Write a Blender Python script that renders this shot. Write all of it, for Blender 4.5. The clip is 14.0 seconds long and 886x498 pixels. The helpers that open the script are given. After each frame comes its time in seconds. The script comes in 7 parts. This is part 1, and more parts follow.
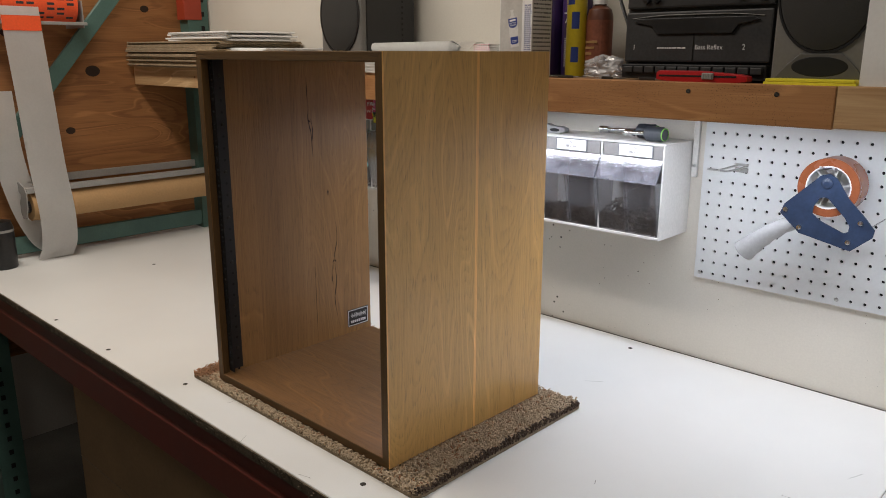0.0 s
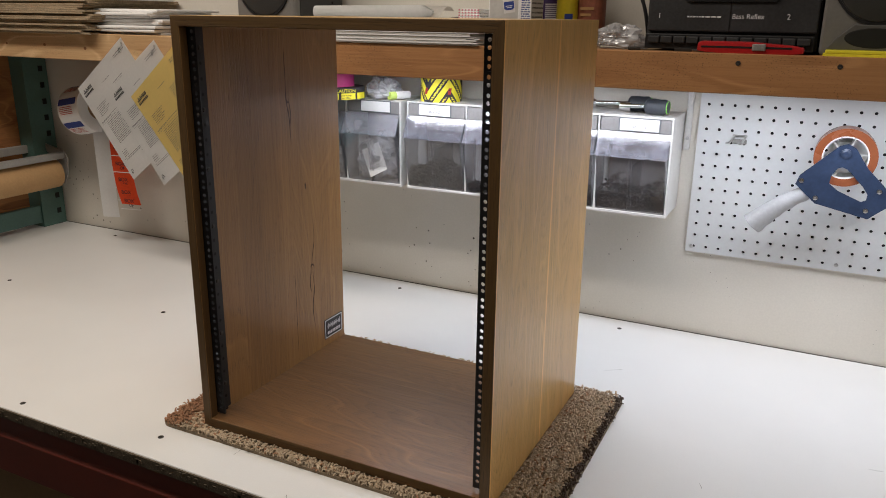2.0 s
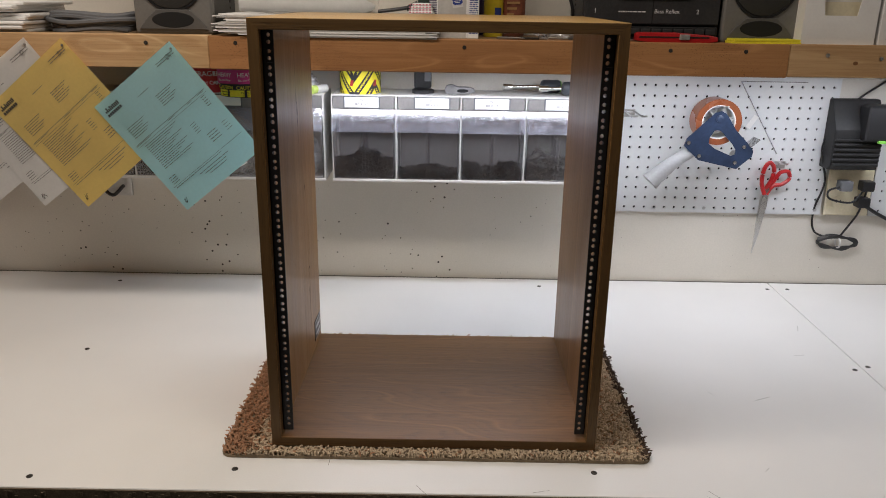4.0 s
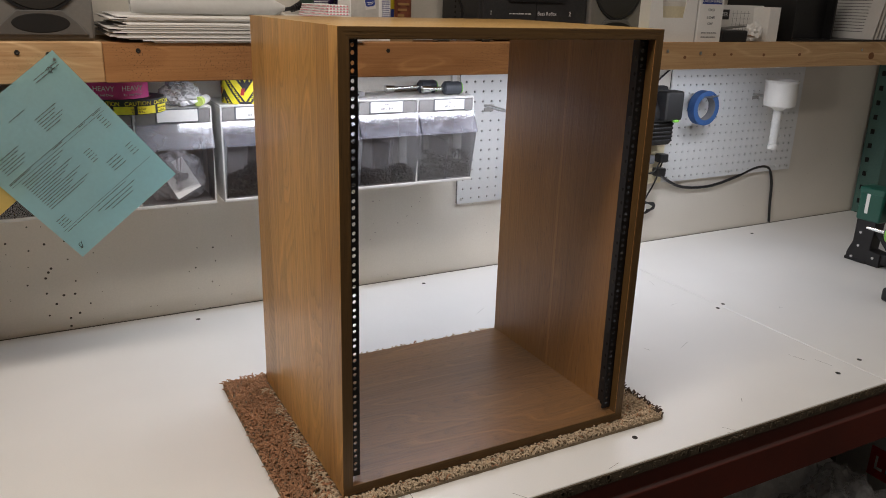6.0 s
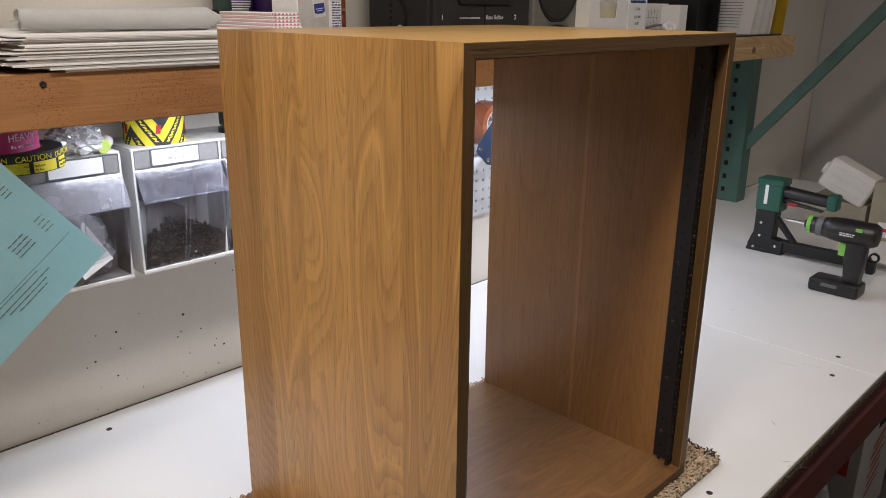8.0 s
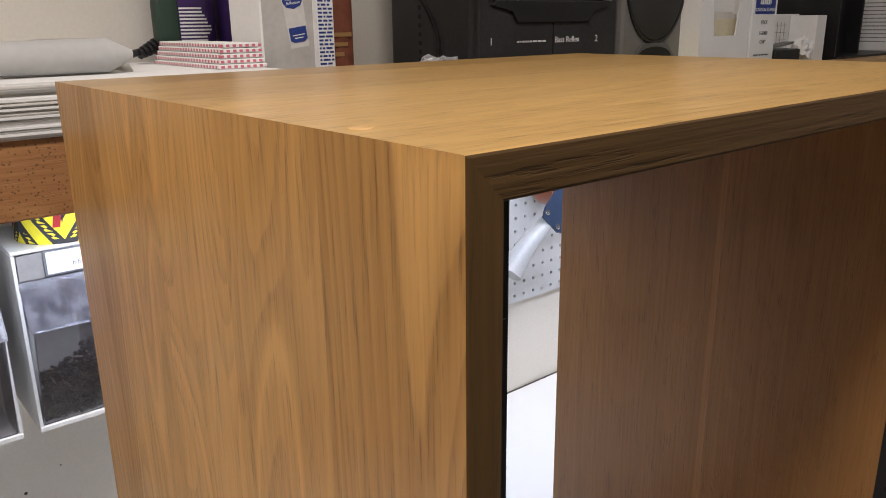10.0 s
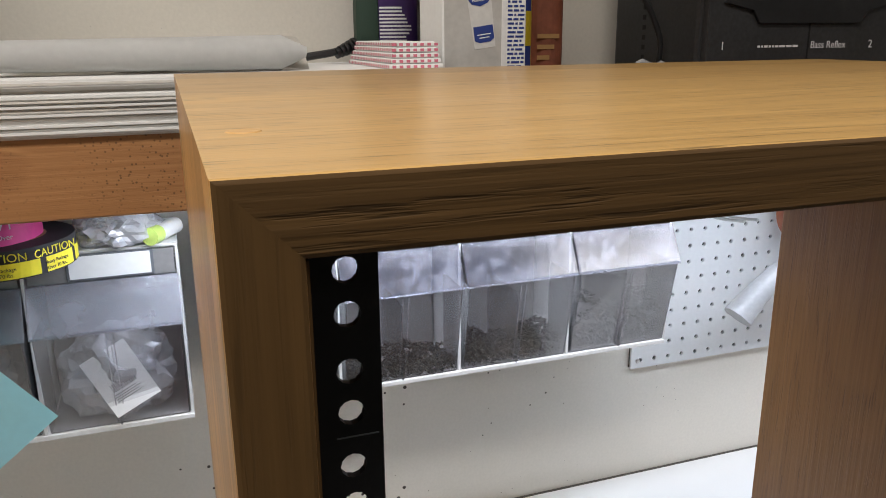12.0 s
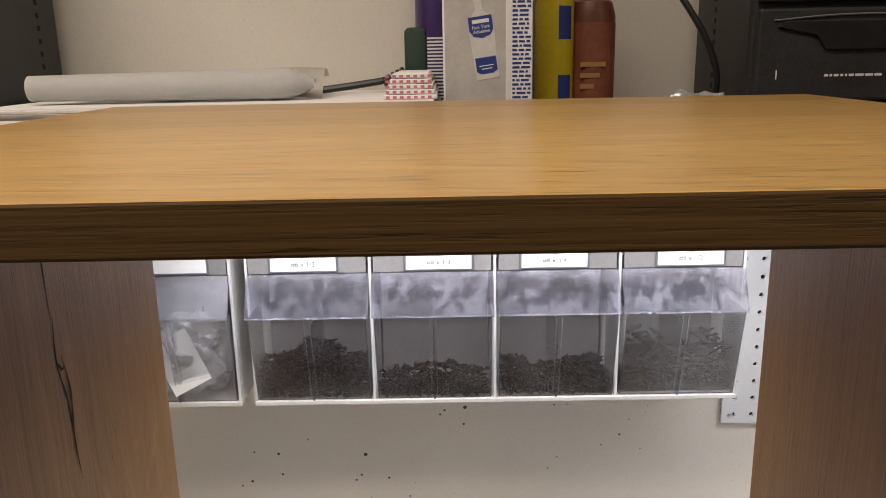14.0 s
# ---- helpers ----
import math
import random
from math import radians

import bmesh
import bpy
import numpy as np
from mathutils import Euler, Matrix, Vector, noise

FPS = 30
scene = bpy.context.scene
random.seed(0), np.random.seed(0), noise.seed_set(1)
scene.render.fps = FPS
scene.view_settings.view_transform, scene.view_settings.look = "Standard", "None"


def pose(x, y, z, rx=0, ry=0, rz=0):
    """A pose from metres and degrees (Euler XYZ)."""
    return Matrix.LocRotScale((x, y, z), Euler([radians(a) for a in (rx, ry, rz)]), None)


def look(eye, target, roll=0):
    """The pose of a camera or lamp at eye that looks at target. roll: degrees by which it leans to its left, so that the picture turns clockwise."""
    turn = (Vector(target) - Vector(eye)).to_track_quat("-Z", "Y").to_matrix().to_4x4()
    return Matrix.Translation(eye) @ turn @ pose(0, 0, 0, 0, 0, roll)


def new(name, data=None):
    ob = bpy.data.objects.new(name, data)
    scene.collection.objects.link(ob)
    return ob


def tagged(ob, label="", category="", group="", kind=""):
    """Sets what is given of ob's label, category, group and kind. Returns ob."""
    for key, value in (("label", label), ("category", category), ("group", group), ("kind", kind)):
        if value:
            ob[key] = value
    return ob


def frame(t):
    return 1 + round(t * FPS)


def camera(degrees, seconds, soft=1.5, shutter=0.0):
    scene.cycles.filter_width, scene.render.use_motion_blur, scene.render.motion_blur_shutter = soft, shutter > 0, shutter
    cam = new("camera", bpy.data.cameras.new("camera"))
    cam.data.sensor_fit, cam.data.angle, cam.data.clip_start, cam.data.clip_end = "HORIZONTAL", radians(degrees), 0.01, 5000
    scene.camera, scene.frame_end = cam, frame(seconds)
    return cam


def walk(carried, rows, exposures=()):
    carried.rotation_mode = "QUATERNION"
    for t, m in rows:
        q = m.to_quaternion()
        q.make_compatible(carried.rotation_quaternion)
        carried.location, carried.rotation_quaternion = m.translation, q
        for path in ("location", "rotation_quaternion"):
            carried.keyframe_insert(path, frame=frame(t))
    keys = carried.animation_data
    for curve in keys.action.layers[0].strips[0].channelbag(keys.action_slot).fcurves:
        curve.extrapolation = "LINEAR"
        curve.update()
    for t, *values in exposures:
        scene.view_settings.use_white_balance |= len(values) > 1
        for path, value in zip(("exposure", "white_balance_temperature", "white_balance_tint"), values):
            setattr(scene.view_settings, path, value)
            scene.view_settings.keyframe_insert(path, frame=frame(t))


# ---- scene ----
cam = camera(59.8, 14.0, 0.95)
PATH = [
    (0, (0.0, 0.051, 1.572), (-1.338, 1.453, 1.076), 0.1),
    (0.5, (-0.124, -0.02, 1.574), (-1.361, 1.468, 1.067), -0.1),
    (1, (-0.238, -0.049, 1.565), (-1.371, 1.512, 1.035), 0.1),
    (1.5, (-0.368, -0.045, 1.572), (-1.362, 1.598, 1.01), 0.5),
    (2, (-0.497, -0.058, 1.578), (-1.339, 1.66, 0.996), 0.7),
    (4.5, (-1.256, -0.296, 1.605), (-1.033, 1.591, 0.983), 1.0),
    (5, (-1.416, -0.278, 1.6), (-0.965, 1.571, 0.983), 1.2),
    (5.5, (-1.553, -0.183, 1.612), (-0.86, 1.586, 0.986), 1.5),
    (6, (-1.706, -0.097, 1.608), (-0.798, 1.574, 0.989), 1.7),
    (6.5, (-1.849, -0.031, 1.608), (-0.769, 1.536, 0.993), 1.6),
    (7, (-1.897, 0.056, 1.605), (-0.693, 1.53, 0.992), 1.4),
    (7.5, (-1.879, 0.198, 1.6), (-0.581, 1.591, 0.988), 0.9),
    (8, (-1.859, 0.35, 1.603), (-0.495, 1.684, 0.999), 0.6),
    (8.5, (-1.802, 0.451, 1.608), (-0.439, 1.792, 1.022), 0.4),
    (10.8, (-1.416, 0.696, 1.608), (-0.357, 2.295, 1.043), -0.7),
    (11, (-1.413, 0.697, 1.602), (-0.412, 2.334, 1.038), -0.6),
    (11.5, (-1.398, 0.687, 1.597), (-0.575, 2.421, 1.036), -1.4),
    (12, (-1.372, 0.677, 1.596), (-0.736, 2.496, 1.059), -0.5),
    (12.5, (-1.334, 0.654, 1.595), (-0.87, 2.532, 1.085), -0.2),
    (13, (-1.289, 0.631, 1.599), (-0.957, 2.542, 1.113), -0.2),
    (13.5, (-1.21, 0.614, 1.609), (-1.022, 2.546, 1.126), -0.6),
    (14, (-1.116, 0.621, 1.607), (-1.13, 2.56, 1.117), -1.1),
]
EXPOSURES = [(0.0, -0.13, 6000, 10), (2.0, -0.13, 6050, 11), (4.5, -0.28, 6100, 12), (5.5, -0.28, 6100, 12), (7.0, -0.22, 6000, 13), (7.5, -0.08, 5900, 13),
             (8.5, 0.1, 5850, 14), (11.0, 0.05, 5700, 11), (12.0, 0.0, 5700, 9), (13.0, -0.1, 6200, 14), (13.5, -0.12, 6400, 14), (14.0, -0.15, 6400, 14)]
walk(cam, [(t, look(eye, target, roll)) for t, eye, target, roll in PATH], EXPOSURES)

# ---------------------------------------------------------------- light
world = bpy.data.worlds.new("room_air")
scene.world = world
world.use_nodes = True
world.node_tree.nodes["Background"].inputs[0].default_value = (0.9, 0.95, 1.0, 1)
world.node_tree.nodes["Background"].inputs[1].default_value = 0.02
# Row one is the bench's fluorescent tube, row two an added right-hand fill.
LAMPS = [(-1.9, 0.56, 2.62, 2.1, 30.0), (0.8, -0.5, 2.62, 1.2, 9.0)]
for lx, ly, lz, ll, watts in LAMPS:
    lamp = bpy.data.lights.new("unseen_ceiling_lamp", "AREA")
    lamp.shape, lamp.size, lamp.size_y, lamp.energy = "RECTANGLE", ll, 0.26, watts
    lamp.color = (1.0, 0.87, 0.71)
    new("unseen_ceiling_lamp", lamp).matrix_world = pose(lx, ly, lz)
strip = bpy.data.lights.new("under_shelf_tube", "AREA")
strip.shape, strip.size, strip.size_y, strip.energy, strip.color = "RECTANGLE", 1.6, 0.035, 5.3, (0.97, 0.97, 1.0)
new("under_shelf_tube", strip).matrix_world = pose(-0.62, 1.412, 1.4495)

# ---------------------------------------------------------------- materials


def nodes_of(name):
    m = bpy.data.materials.new(name)
    m.use_nodes = True
    nt = m.node_tree
    return m, nt, nt.nodes["Principled BSDF"], (lambda kind: nt.nodes.new(kind)), nt.links.new


def M(name, color, rough=0.5, metal=0.0, var=0.10, scale=9.0, fine=0.06, fscale=160.0, bump=0.15, spec=0.5):
    """Paint, plastic, card or metal: two scales of tone, worn gloss and a fine relief."""
    m, nt, b, N, link = nodes_of(name)
    tc = N("ShaderNodeTexCoord")
    n1, n2 = N("ShaderNodeTexNoise"), N("ShaderNodeTexNoise")
    for n, s, d in ((n1, scale, 5), (n2, fscale, 3)):
        n.inputs["Scale"].default_value, n.inputs["Detail"].default_value = s, d
        link(tc.outputs["Object"], n.inputs["Vector"])
    def mult(fac, amount):
        r = N("ShaderNodeMapRange")
        r.inputs["From Min"].default_value, r.inputs["From Max"].default_value = 0.28, 0.72
        r.inputs["To Min"].default_value, r.inputs["To Max"].default_value = 1 - amount, 1 + amount
        link(fac, r.inputs["Value"])
        return r.outputs[0]
    a = N("ShaderNodeMath"); a.operation = "MULTIPLY"
    link(mult(n1.outputs["Fac"], var), a.inputs[0]); link(mult(n2.outputs["Fac"], fine), a.inputs[1])
    v = N("ShaderNodeVectorMath"); v.operation = "SCALE"
    v.inputs[0].default_value = color
    link(a.outputs[0], v.inputs["Scale"]); link(v.outputs[0], b.inputs["Base Color"])
    rr = N("ShaderNodeMapRange")
    rr.inputs["To Min"].default_value, rr.inputs["To Max"].default_value = max(0.03, rough - 0.09), min(1, rough + 0.09)
    link(n1.outputs["Fac"], rr.inputs["Value"]); link(rr.outputs[0], b.inputs["Roughness"])
    b.inputs["Metallic"].default_value = metal
    b.inputs["Specular IOR Level"].default_value = spec
    if bump:
        bp = N("ShaderNodeBump")
        bp.inputs["Strength"].default_value, bp.inputs["Distance"].default_value = bump, 0.0006
        link(n2.outputs["Fac"], bp.inputs["Height"]); link(bp.outputs[0], b.inputs["Normal"])
    return m


def wood(name, dark, light, axis, across, plank=0.07, rough=0.42, rings=26.0, pore=0.5, shift=0.0, seam=0.0, knots=0.0, tone=0.16, coat=0.0, dents=0.0, fig=0.2):
    """Sawn wood: grain runs along axis, boards lie side by side along across."""
    m, nt, b, N, link = nodes_of(name)
    tc = N("ShaderNodeTexCoord")
    sep = N("ShaderNodeSeparateXYZ"); link(tc.outputs["Object"], sep.inputs[0])
    k = "XYZ"

    def math(op, x, y=0.0, clamp=False):
        n = N("ShaderNodeMath"); n.operation, n.use_clamp = op, clamp
        for i, q in enumerate((x, y)):
            if isinstance(q, (int, float)):
                n.inputs[i].default_value = q
            else:
                link(q, n.inputs[i])
        return n.outputs[0]
    ac = math("ADD", sep.outputs[k.index(across)], 5.0 + shift)
    idx = math("FLOOR", math("DIVIDE", ac, plank))
    wn = N("ShaderNodeTexWhiteNoise"); wn.noise_dimensions = "1D"; link(idx, wn.inputs["W"])
    rnd = wn.outputs["Value"]

    def mapped(along, cross):
        mp = N("ShaderNodeMapping")
        mp.inputs["Scale"].default_value = [along if c == axis else cross for c in k]
        link(tc.outputs["Object"], mp.inputs["Vector"])
        ofs = N("ShaderNodeCombineXYZ")
        for i in range(3):
            link(math("MULTIPLY", rnd, 37.0 + 11 * i), ofs.inputs[i])
        link(ofs.outputs[0], mp.inputs["Location"])
        return mp.outputs[0]

    def noise(vec, scale, detail=4.0, dist=0.0):
        n = N("ShaderNodeTexNoise")
        n.inputs["Scale"].default_value, n.inputs["Detail"].default_value, n.inputs["Distortion"].default_value = scale, detail, dist
        link(vec, n.inputs["Vector"])
        return n.outputs["Fac"]
    figure = noise(mapped(1.15, 6.0), 1.0, 2.0, 0.5)
    ring = math("FRACT", math("ADD", math("MULTIPLY", figure, rings), math("MULTIPLY", noise(mapped(3.0, 90.0), 1.0, 3.0), 0.55)))
    ring = math("MULTIPLY", math("POWER", ring, 2.2), math("SUBTRACT", 1.0, math("POWER", ring, 14.0)))
    fibre = math("ADD", math("MULTIPLY", noise(mapped(6.0, 300.0), 1.0, 3.0), 2.0), -0.5)
    pale = math("MULTIPLY", math("SUBTRACT", noise(mapped(0.8, 120.0), 1.0, 2.0), 0.63), 5.0, True)
    broad = noise(mapped(0.7, 11.0), 1.0, 3.0, 0.4)
    streak = noise(mapped(0.9, 55.0), 1.0, 4.0)
    pores = math("MULTIPLY", math("SUBTRACT", noise(mapped(42.0, 900.0), 1.0, 2.0), 0.54), 7.0, True)
    wander = math("ADD", math("MULTIPLY", figure, 13.0), math("MULTIPLY", noise(mapped(7.0, 30.0), 1.0, 2.0), 0.16))
    thread = math("MULTIPLY", math("SUBTRACT", 0.11, math("ABSOLUTE", math("SUBTRACT", math("FRACT", wander), 0.5))), 9.0, True)
    thread = math("MULTIPLY", thread, math("MULTIPLY", math("SUBTRACT", noise(mapped(1.6, 16.0), 1.0, 2.0), 0.42), 7.0, True))
    fleck = math("MULTIPLY", math("SUBTRACT", noise(mapped(4.5, 150.0), 1.0, 2.0), 0.68), 9.0, True)
    pores = math("MULTIPLY", pores, math("ADD", math("MULTIPLY", ring, 0.8), 0.2))
    mixv = math("ADD", math("ADD", math("MULTIPLY", ring, fig), math("MULTIPLY", fibre, 0.22)), math("SUBTRACT", math("ADD", math("ADD", math("ADD", math("MULTIPLY", streak, 0.17), 0.065), math("MULTIPLY", fleck, 0.20)), math("MULTIPLY", broad, 0.30)), math("ADD", math("MULTIPLY", pale, 0.14), math("MULTIPLY", thread, min(0.40, 1.9 * fig)))), False)
    mixv = math("ADD", mixv, math("MULTIPLY", math("SUBTRACT", rnd, 0.5), tone * 2.2))
    ramp = N("ShaderNodeValToRGB")
    ramp.color_ramp.elements[0].position, ramp.color_ramp.elements[1].position = 0.14, 0.82
    ramp.color_ramp.elements[0].color, ramp.color_ramp.elements[1].color = (*light, 1), (*dark, 1)
    link(mixv, ramp.inputs[0])
    sc = N("ShaderNodeVectorMath"); sc.operation = "SCALE"
    link(ramp.outputs[0], sc.inputs[0])
    f = math("SUBTRACT", 1.0, math("MULTIPLY", pores, pore))
    if knots:
        vo = N("ShaderNodeTexVoronoi"); vo.inputs["Scale"].default_value = 1.0
        mk = N("ShaderNodeMapping")
        mk.inputs["Scale"].default_value = [knots * (0.55 if c == axis else 1.0) for c in k]
        mk.inputs["Location"].default_value = (shift * 7, 1.3 + shift, 2.1)
        nz = N("ShaderNodeTexNoise"); nz.inputs["Scale"].default_value = 14
        link(tc.outputs["Object"], nz.inputs["Vector"])
        ad = N("ShaderNodeVectorMath"); ad.operation = "MULTIPLY_ADD"
        ad.inputs[1].default_value = (0.22, 0.22, 0.22)
        link(nz.outputs["Color"], ad.inputs[0]); link(tc.outputs["Object"], mk.inputs["Vector"]); link(mk.outputs[0], ad.inputs[2])
        link(ad.outputs[0], vo.inputs["Vector"])
        kn = math("MULTIPLY", math("SUBTRACT", 0.12, vo.outputs["Distance"]), 16.0, True)
        f = math("MULTIPLY", f, math("SUBTRACT", 1.0, math("MULTIPLY", kn, 0.75)))
    if dents:
        vd = N("ShaderNodeTexVoronoi"); vd.inputs["Scale"].default_value = 260.0
        link(tc.outputs["Object"], vd.inputs["Vector"])
        dn = math("MULTIPLY", math("SUBTRACT", 0.30, vd.outputs["Distance"]), 7.0, True)
        area = noise(tc.outputs["Object"], 7.0, 2.0)
        dn = math("MULTIPLY", dn, math("MULTIPLY", math("SUBTRACT", area, 0.47), 9.0, True))
        f = math("MULTIPLY", f, math("SUBTRACT", 1.0, math("MULTIPLY", dn, dents)))
    if seam:
        e = math("FRACT", math("ADD", math("DIVIDE", ac, plank), 0.5))
        line = math("MULTIPLY", math("SUBTRACT", 0.0035 / plank, math("ABSOLUTE", math("SUBTRACT", e, 0.5))), 400.0, True)
        f = math("ADD", f, math("MULTIPLY", line, seam))
    link(f, sc.inputs["Scale"]); link(sc.outputs[0], b.inputs["Base Color"])
    r = math("ADD", math("MULTIPLY", streak, 0.16), rough - 0.08)
    link(r, b.inputs["Roughness"])
    b.inputs["Coat Weight"].default_value, b.inputs["Coat Roughness"].default_value = coat, 0.28
    bp = N("ShaderNodeBump")
    bp.inputs["Strength"].default_value, bp.inputs["Distance"].default_value = 0.35, 0.0005
    link(math("SUBTRACT", fibre, math("MULTIPLY", pores, 0.9)), bp.inputs["Height"]); link(bp.outputs[0], b.inputs["Normal"])
    return m


def clear(name, tint, dust, gloss=0.10, rough=0.12, dust_color=(0.55, 0.55, 0.57), smudge=None):
    """Clear, slightly scuffed and dusty plastic."""
    m, nt, b, N, link = nodes_of(name)
    nt.nodes.remove(b)
    tr, gl, df = N("ShaderNodeBsdfTransparent"), N("ShaderNodeBsdfGlossy"), N("ShaderNodeBsdfDiffuse")
    tr.inputs[0].default_value = (*tint, 1)
    gl.inputs["Roughness"].default_value = rough
    df.inputs[0].default_value = (*dust_color, 1)
    tc, nz = N("ShaderNodeTexCoord"), N("ShaderNodeTexNoise")
    nz.inputs["Scale"].default_value, nz.inputs["Detail"].default_value = 24, 6
    link(tc.outputs["Object"], nz.inputs["Vector"])
    mr = N("ShaderNodeMapRange")
    mr.inputs["From Min"].default_value, mr.inputs["From Max"].default_value = 0.35, 0.7
    mr.inputs["To Min"].default_value, mr.inputs["To Max"].default_value = dust * 0.55, min(1, dust * 1.5)
    link(nz.outputs["Fac"], mr.inputs["Value"])
    if smudge:
        # greasy finger marks in a band at the height smudge
        mp = N("ShaderNodeMapping"); mp.inputs["Scale"].default_value = (1.0, 0.5, 0.8)
        link(tc.outputs["Object"], mp.inputs["Vector"])
        fz = N("ShaderNodeTexNoise"); fz.inputs["Scale"].default_value, fz.inputs["Detail"].default_value, fz.inputs["Roughness"].default_value = 95, 5, 0.65
        link(mp.outputs[0], fz.inputs["Vector"])
        sp = N("ShaderNodeSeparateXYZ"); link(tc.outputs["Object"], sp.inputs[0])
        d1 = N("ShaderNodeMath"); d1.operation = "SUBTRACT"; link(sp.outputs["Z"], d1.inputs[0]); d1.inputs[1].default_value = smudge
        d2 = N("ShaderNodeMath"); d2.operation = "ABSOLUTE"; link(d1.outputs[0], d2.inputs[0])
        d3 = N("ShaderNodeMath"); d3.operation = "MULTIPLY_ADD"; link(d2.outputs[0], d3.inputs[0]); d3.inputs[1].default_value = -5.0; link(fz.outputs["Fac"], d3.inputs[2])
        d4 = N("ShaderNodeMapRange"); d4.inputs["From Min"].default_value, d4.inputs["From Max"].default_value = 0.41, 0.47
        link(d3.outputs[0], d4.inputs["Value"])
        mc = N("ShaderNodeMix"); mc.data_type = "RGBA"
        mc.inputs["A"].default_value, mc.inputs["B"].default_value = (*dust_color, 1), (0.13, 0.13, 0.16, 1)
        link(d4.outputs[0], mc.inputs["Factor"]); link(mc.outputs["Result"], df.inputs[0])
    m1, m2 = N("ShaderNodeMixShader"), N("ShaderNodeMixShader")
    link(mr.outputs[0], m1.inputs[0]); link(tr.outputs[0], m1.inputs[1]); link(df.outputs[0], m1.inputs[2])
    fr = N("ShaderNodeFresnel"); fr.inputs[0].default_value = 1.45
    mx = N("ShaderNodeMath"); mx.operation = "MULTIPLY_ADD"; mx.use_clamp = True
    mx.inputs[1].default_value, mx.inputs[2].default_value = 0.7, gloss * 0.3
    link(fr.outputs[0], mx.inputs[0]); link(mx.outputs[0], m2.inputs[0])
    link(m1.outputs[0], m2.inputs[1]); link(gl.outputs[0], m2.inputs[2])
    link(m2.outputs[0], nt.nodes["Material Output"].inputs[0])
    return m


def paint_wall(name, color, speck=0.0):
    """Painted wall with scuffs, roller texture and scattered dark specks."""
    m = M(name, color, 0.62, 0, 0.07, 2.2, 0.03, 240, 0.25, 0.4)
    nt = m.node_tree
    b = nt.nodes["Principled BSDF"]
    src = b.inputs["Base Color"].links[0].from_socket
    tc = nt.nodes.new("ShaderNodeTexCoord")
    sx = nt.nodes.new("ShaderNodeSeparateXYZ"); cx = nt.nodes.new("ShaderNodeCombineXYZ")
    nt.links.new(tc.outputs["Object"], sx.inputs[0]); nt.links.new(sx.outputs["X"], cx.inputs["X"]); nt.links.new(sx.outputs["Z"], cx.inputs["Y"])
    vo = nt.nodes.new("ShaderNodeTexVoronoi"); vo.inputs["Scale"].default_value = 28.0
    vo.voronoi_dimensions = "2D"
    nt.links.new(cx.outputs[0], vo.inputs["Vector"])
    nz = nt.nodes.new("ShaderNodeTexNoise"); nz.inputs["Scale"].default_value = 9.0
    nt.links.new(tc.outputs["Object"], nz.inputs["Vector"])
    th = nt.nodes.new("ShaderNodeMapRange")
    th.inputs["From Min"].default_value, th.inputs["From Max"].default_value = 0.42, 0.66
    th.inputs["To Min"].default_value, th.inputs["To Max"].default_value = 0.0, 0.082
    nt.links.new(nz.outputs["Fac"], th.inputs["Value"])
    ms = nt.nodes.new("ShaderNodeMath"); ms.operation = "SUBTRACT"
    nt.links.new(th.outputs[0], ms.inputs[0]); nt.links.new(vo.outputs["Distance"], ms.inputs[1])
    # the splatter lies low on the wall, towards one end
    for axis, lo, hi in (("X", -0.75, -1.05), ("Z", 1.30, 1.18)):
        g = nt.nodes.new("ShaderNodeMapRange")
        g.inputs["From Min"].default_value, g.inputs["From Max"].default_value = lo, hi
        g.inputs["To Min"].default_value = 0.35 if axis == "X" else 0.2
        nt.links.new(sx.outputs[axis], g.inputs["Value"])
        k = nt.nodes.new("ShaderNodeMath"); k.operation = "MULTIPLY"
        nt.links.new(ms.inputs[0].links[0].from_socket, k.inputs[0]); nt.links.new(g.outputs[0], k.inputs[1]); nt.links.new(k.outputs[0], ms.inputs[0])
    mm = nt.nodes.new("ShaderNodeMath"); mm.operation, mm.use_clamp = "MULTIPLY", True
    mm.inputs[1].default_value = 70.0 * speck
    nt.links.new(ms.outputs[0], mm.inputs[0])
    mix = nt.nodes.new("ShaderNodeMix"); mix.data_type = "RGBA"
    mix.inputs["B"].default_value = (0.06, 0.05, 0.04, 1)
    nt.links.new(mm.outputs[0], mix.inputs["Factor"]); nt.links.new(src, mix.inputs["A"])
    nt.links.new(mix.outputs["Result"], b.inputs["Base Color"])
    return m


WALL = paint_wall("wall_paint", (0.68, 0.645, 0.575), 1.0)
WALL_GREY = M("grey_wall_paint", (0.46, 0.445, 0.42), 0.65, var=0.08, scale=1.8)
CEIL = M("ceiling_paint", (0.55, 0.54, 0.52), 0.8)
CONCRETE = M("concrete_floor", (0.12, 0.115, 0.105), 0.75, var=0.3, scale=4, fine=0.15, bump=0.4)
MELAMINE = M("white_melamine", (0.78, 0.78, 0.765), 0.36, var=0.025, scale=5, fine=0.015, fscale=420, bump=0.05)
CHIP = M("raw_chipboard_edge", (0.11, 0.085, 0.055), 0.85, var=0.25, scale=60, fine=0.35, fscale=420, bump=0.8)
RED_STEEL = M("red_beam_paint", (0.12, 0.018, 0.009), 0.5, var=0.22, scale=6, fine=0.06)
GREEN_STEEL = M("green_rack_paint", (0.075, 0.15, 0.13), 0.45, var=0.16, scale=9, fine=0.07)
# Near-black paint for openings: puts their unlit depth into the colour.
BLACK_HOLE = M("hollow_shade_black", (0.008, 0.008, 0.008), 0.9)
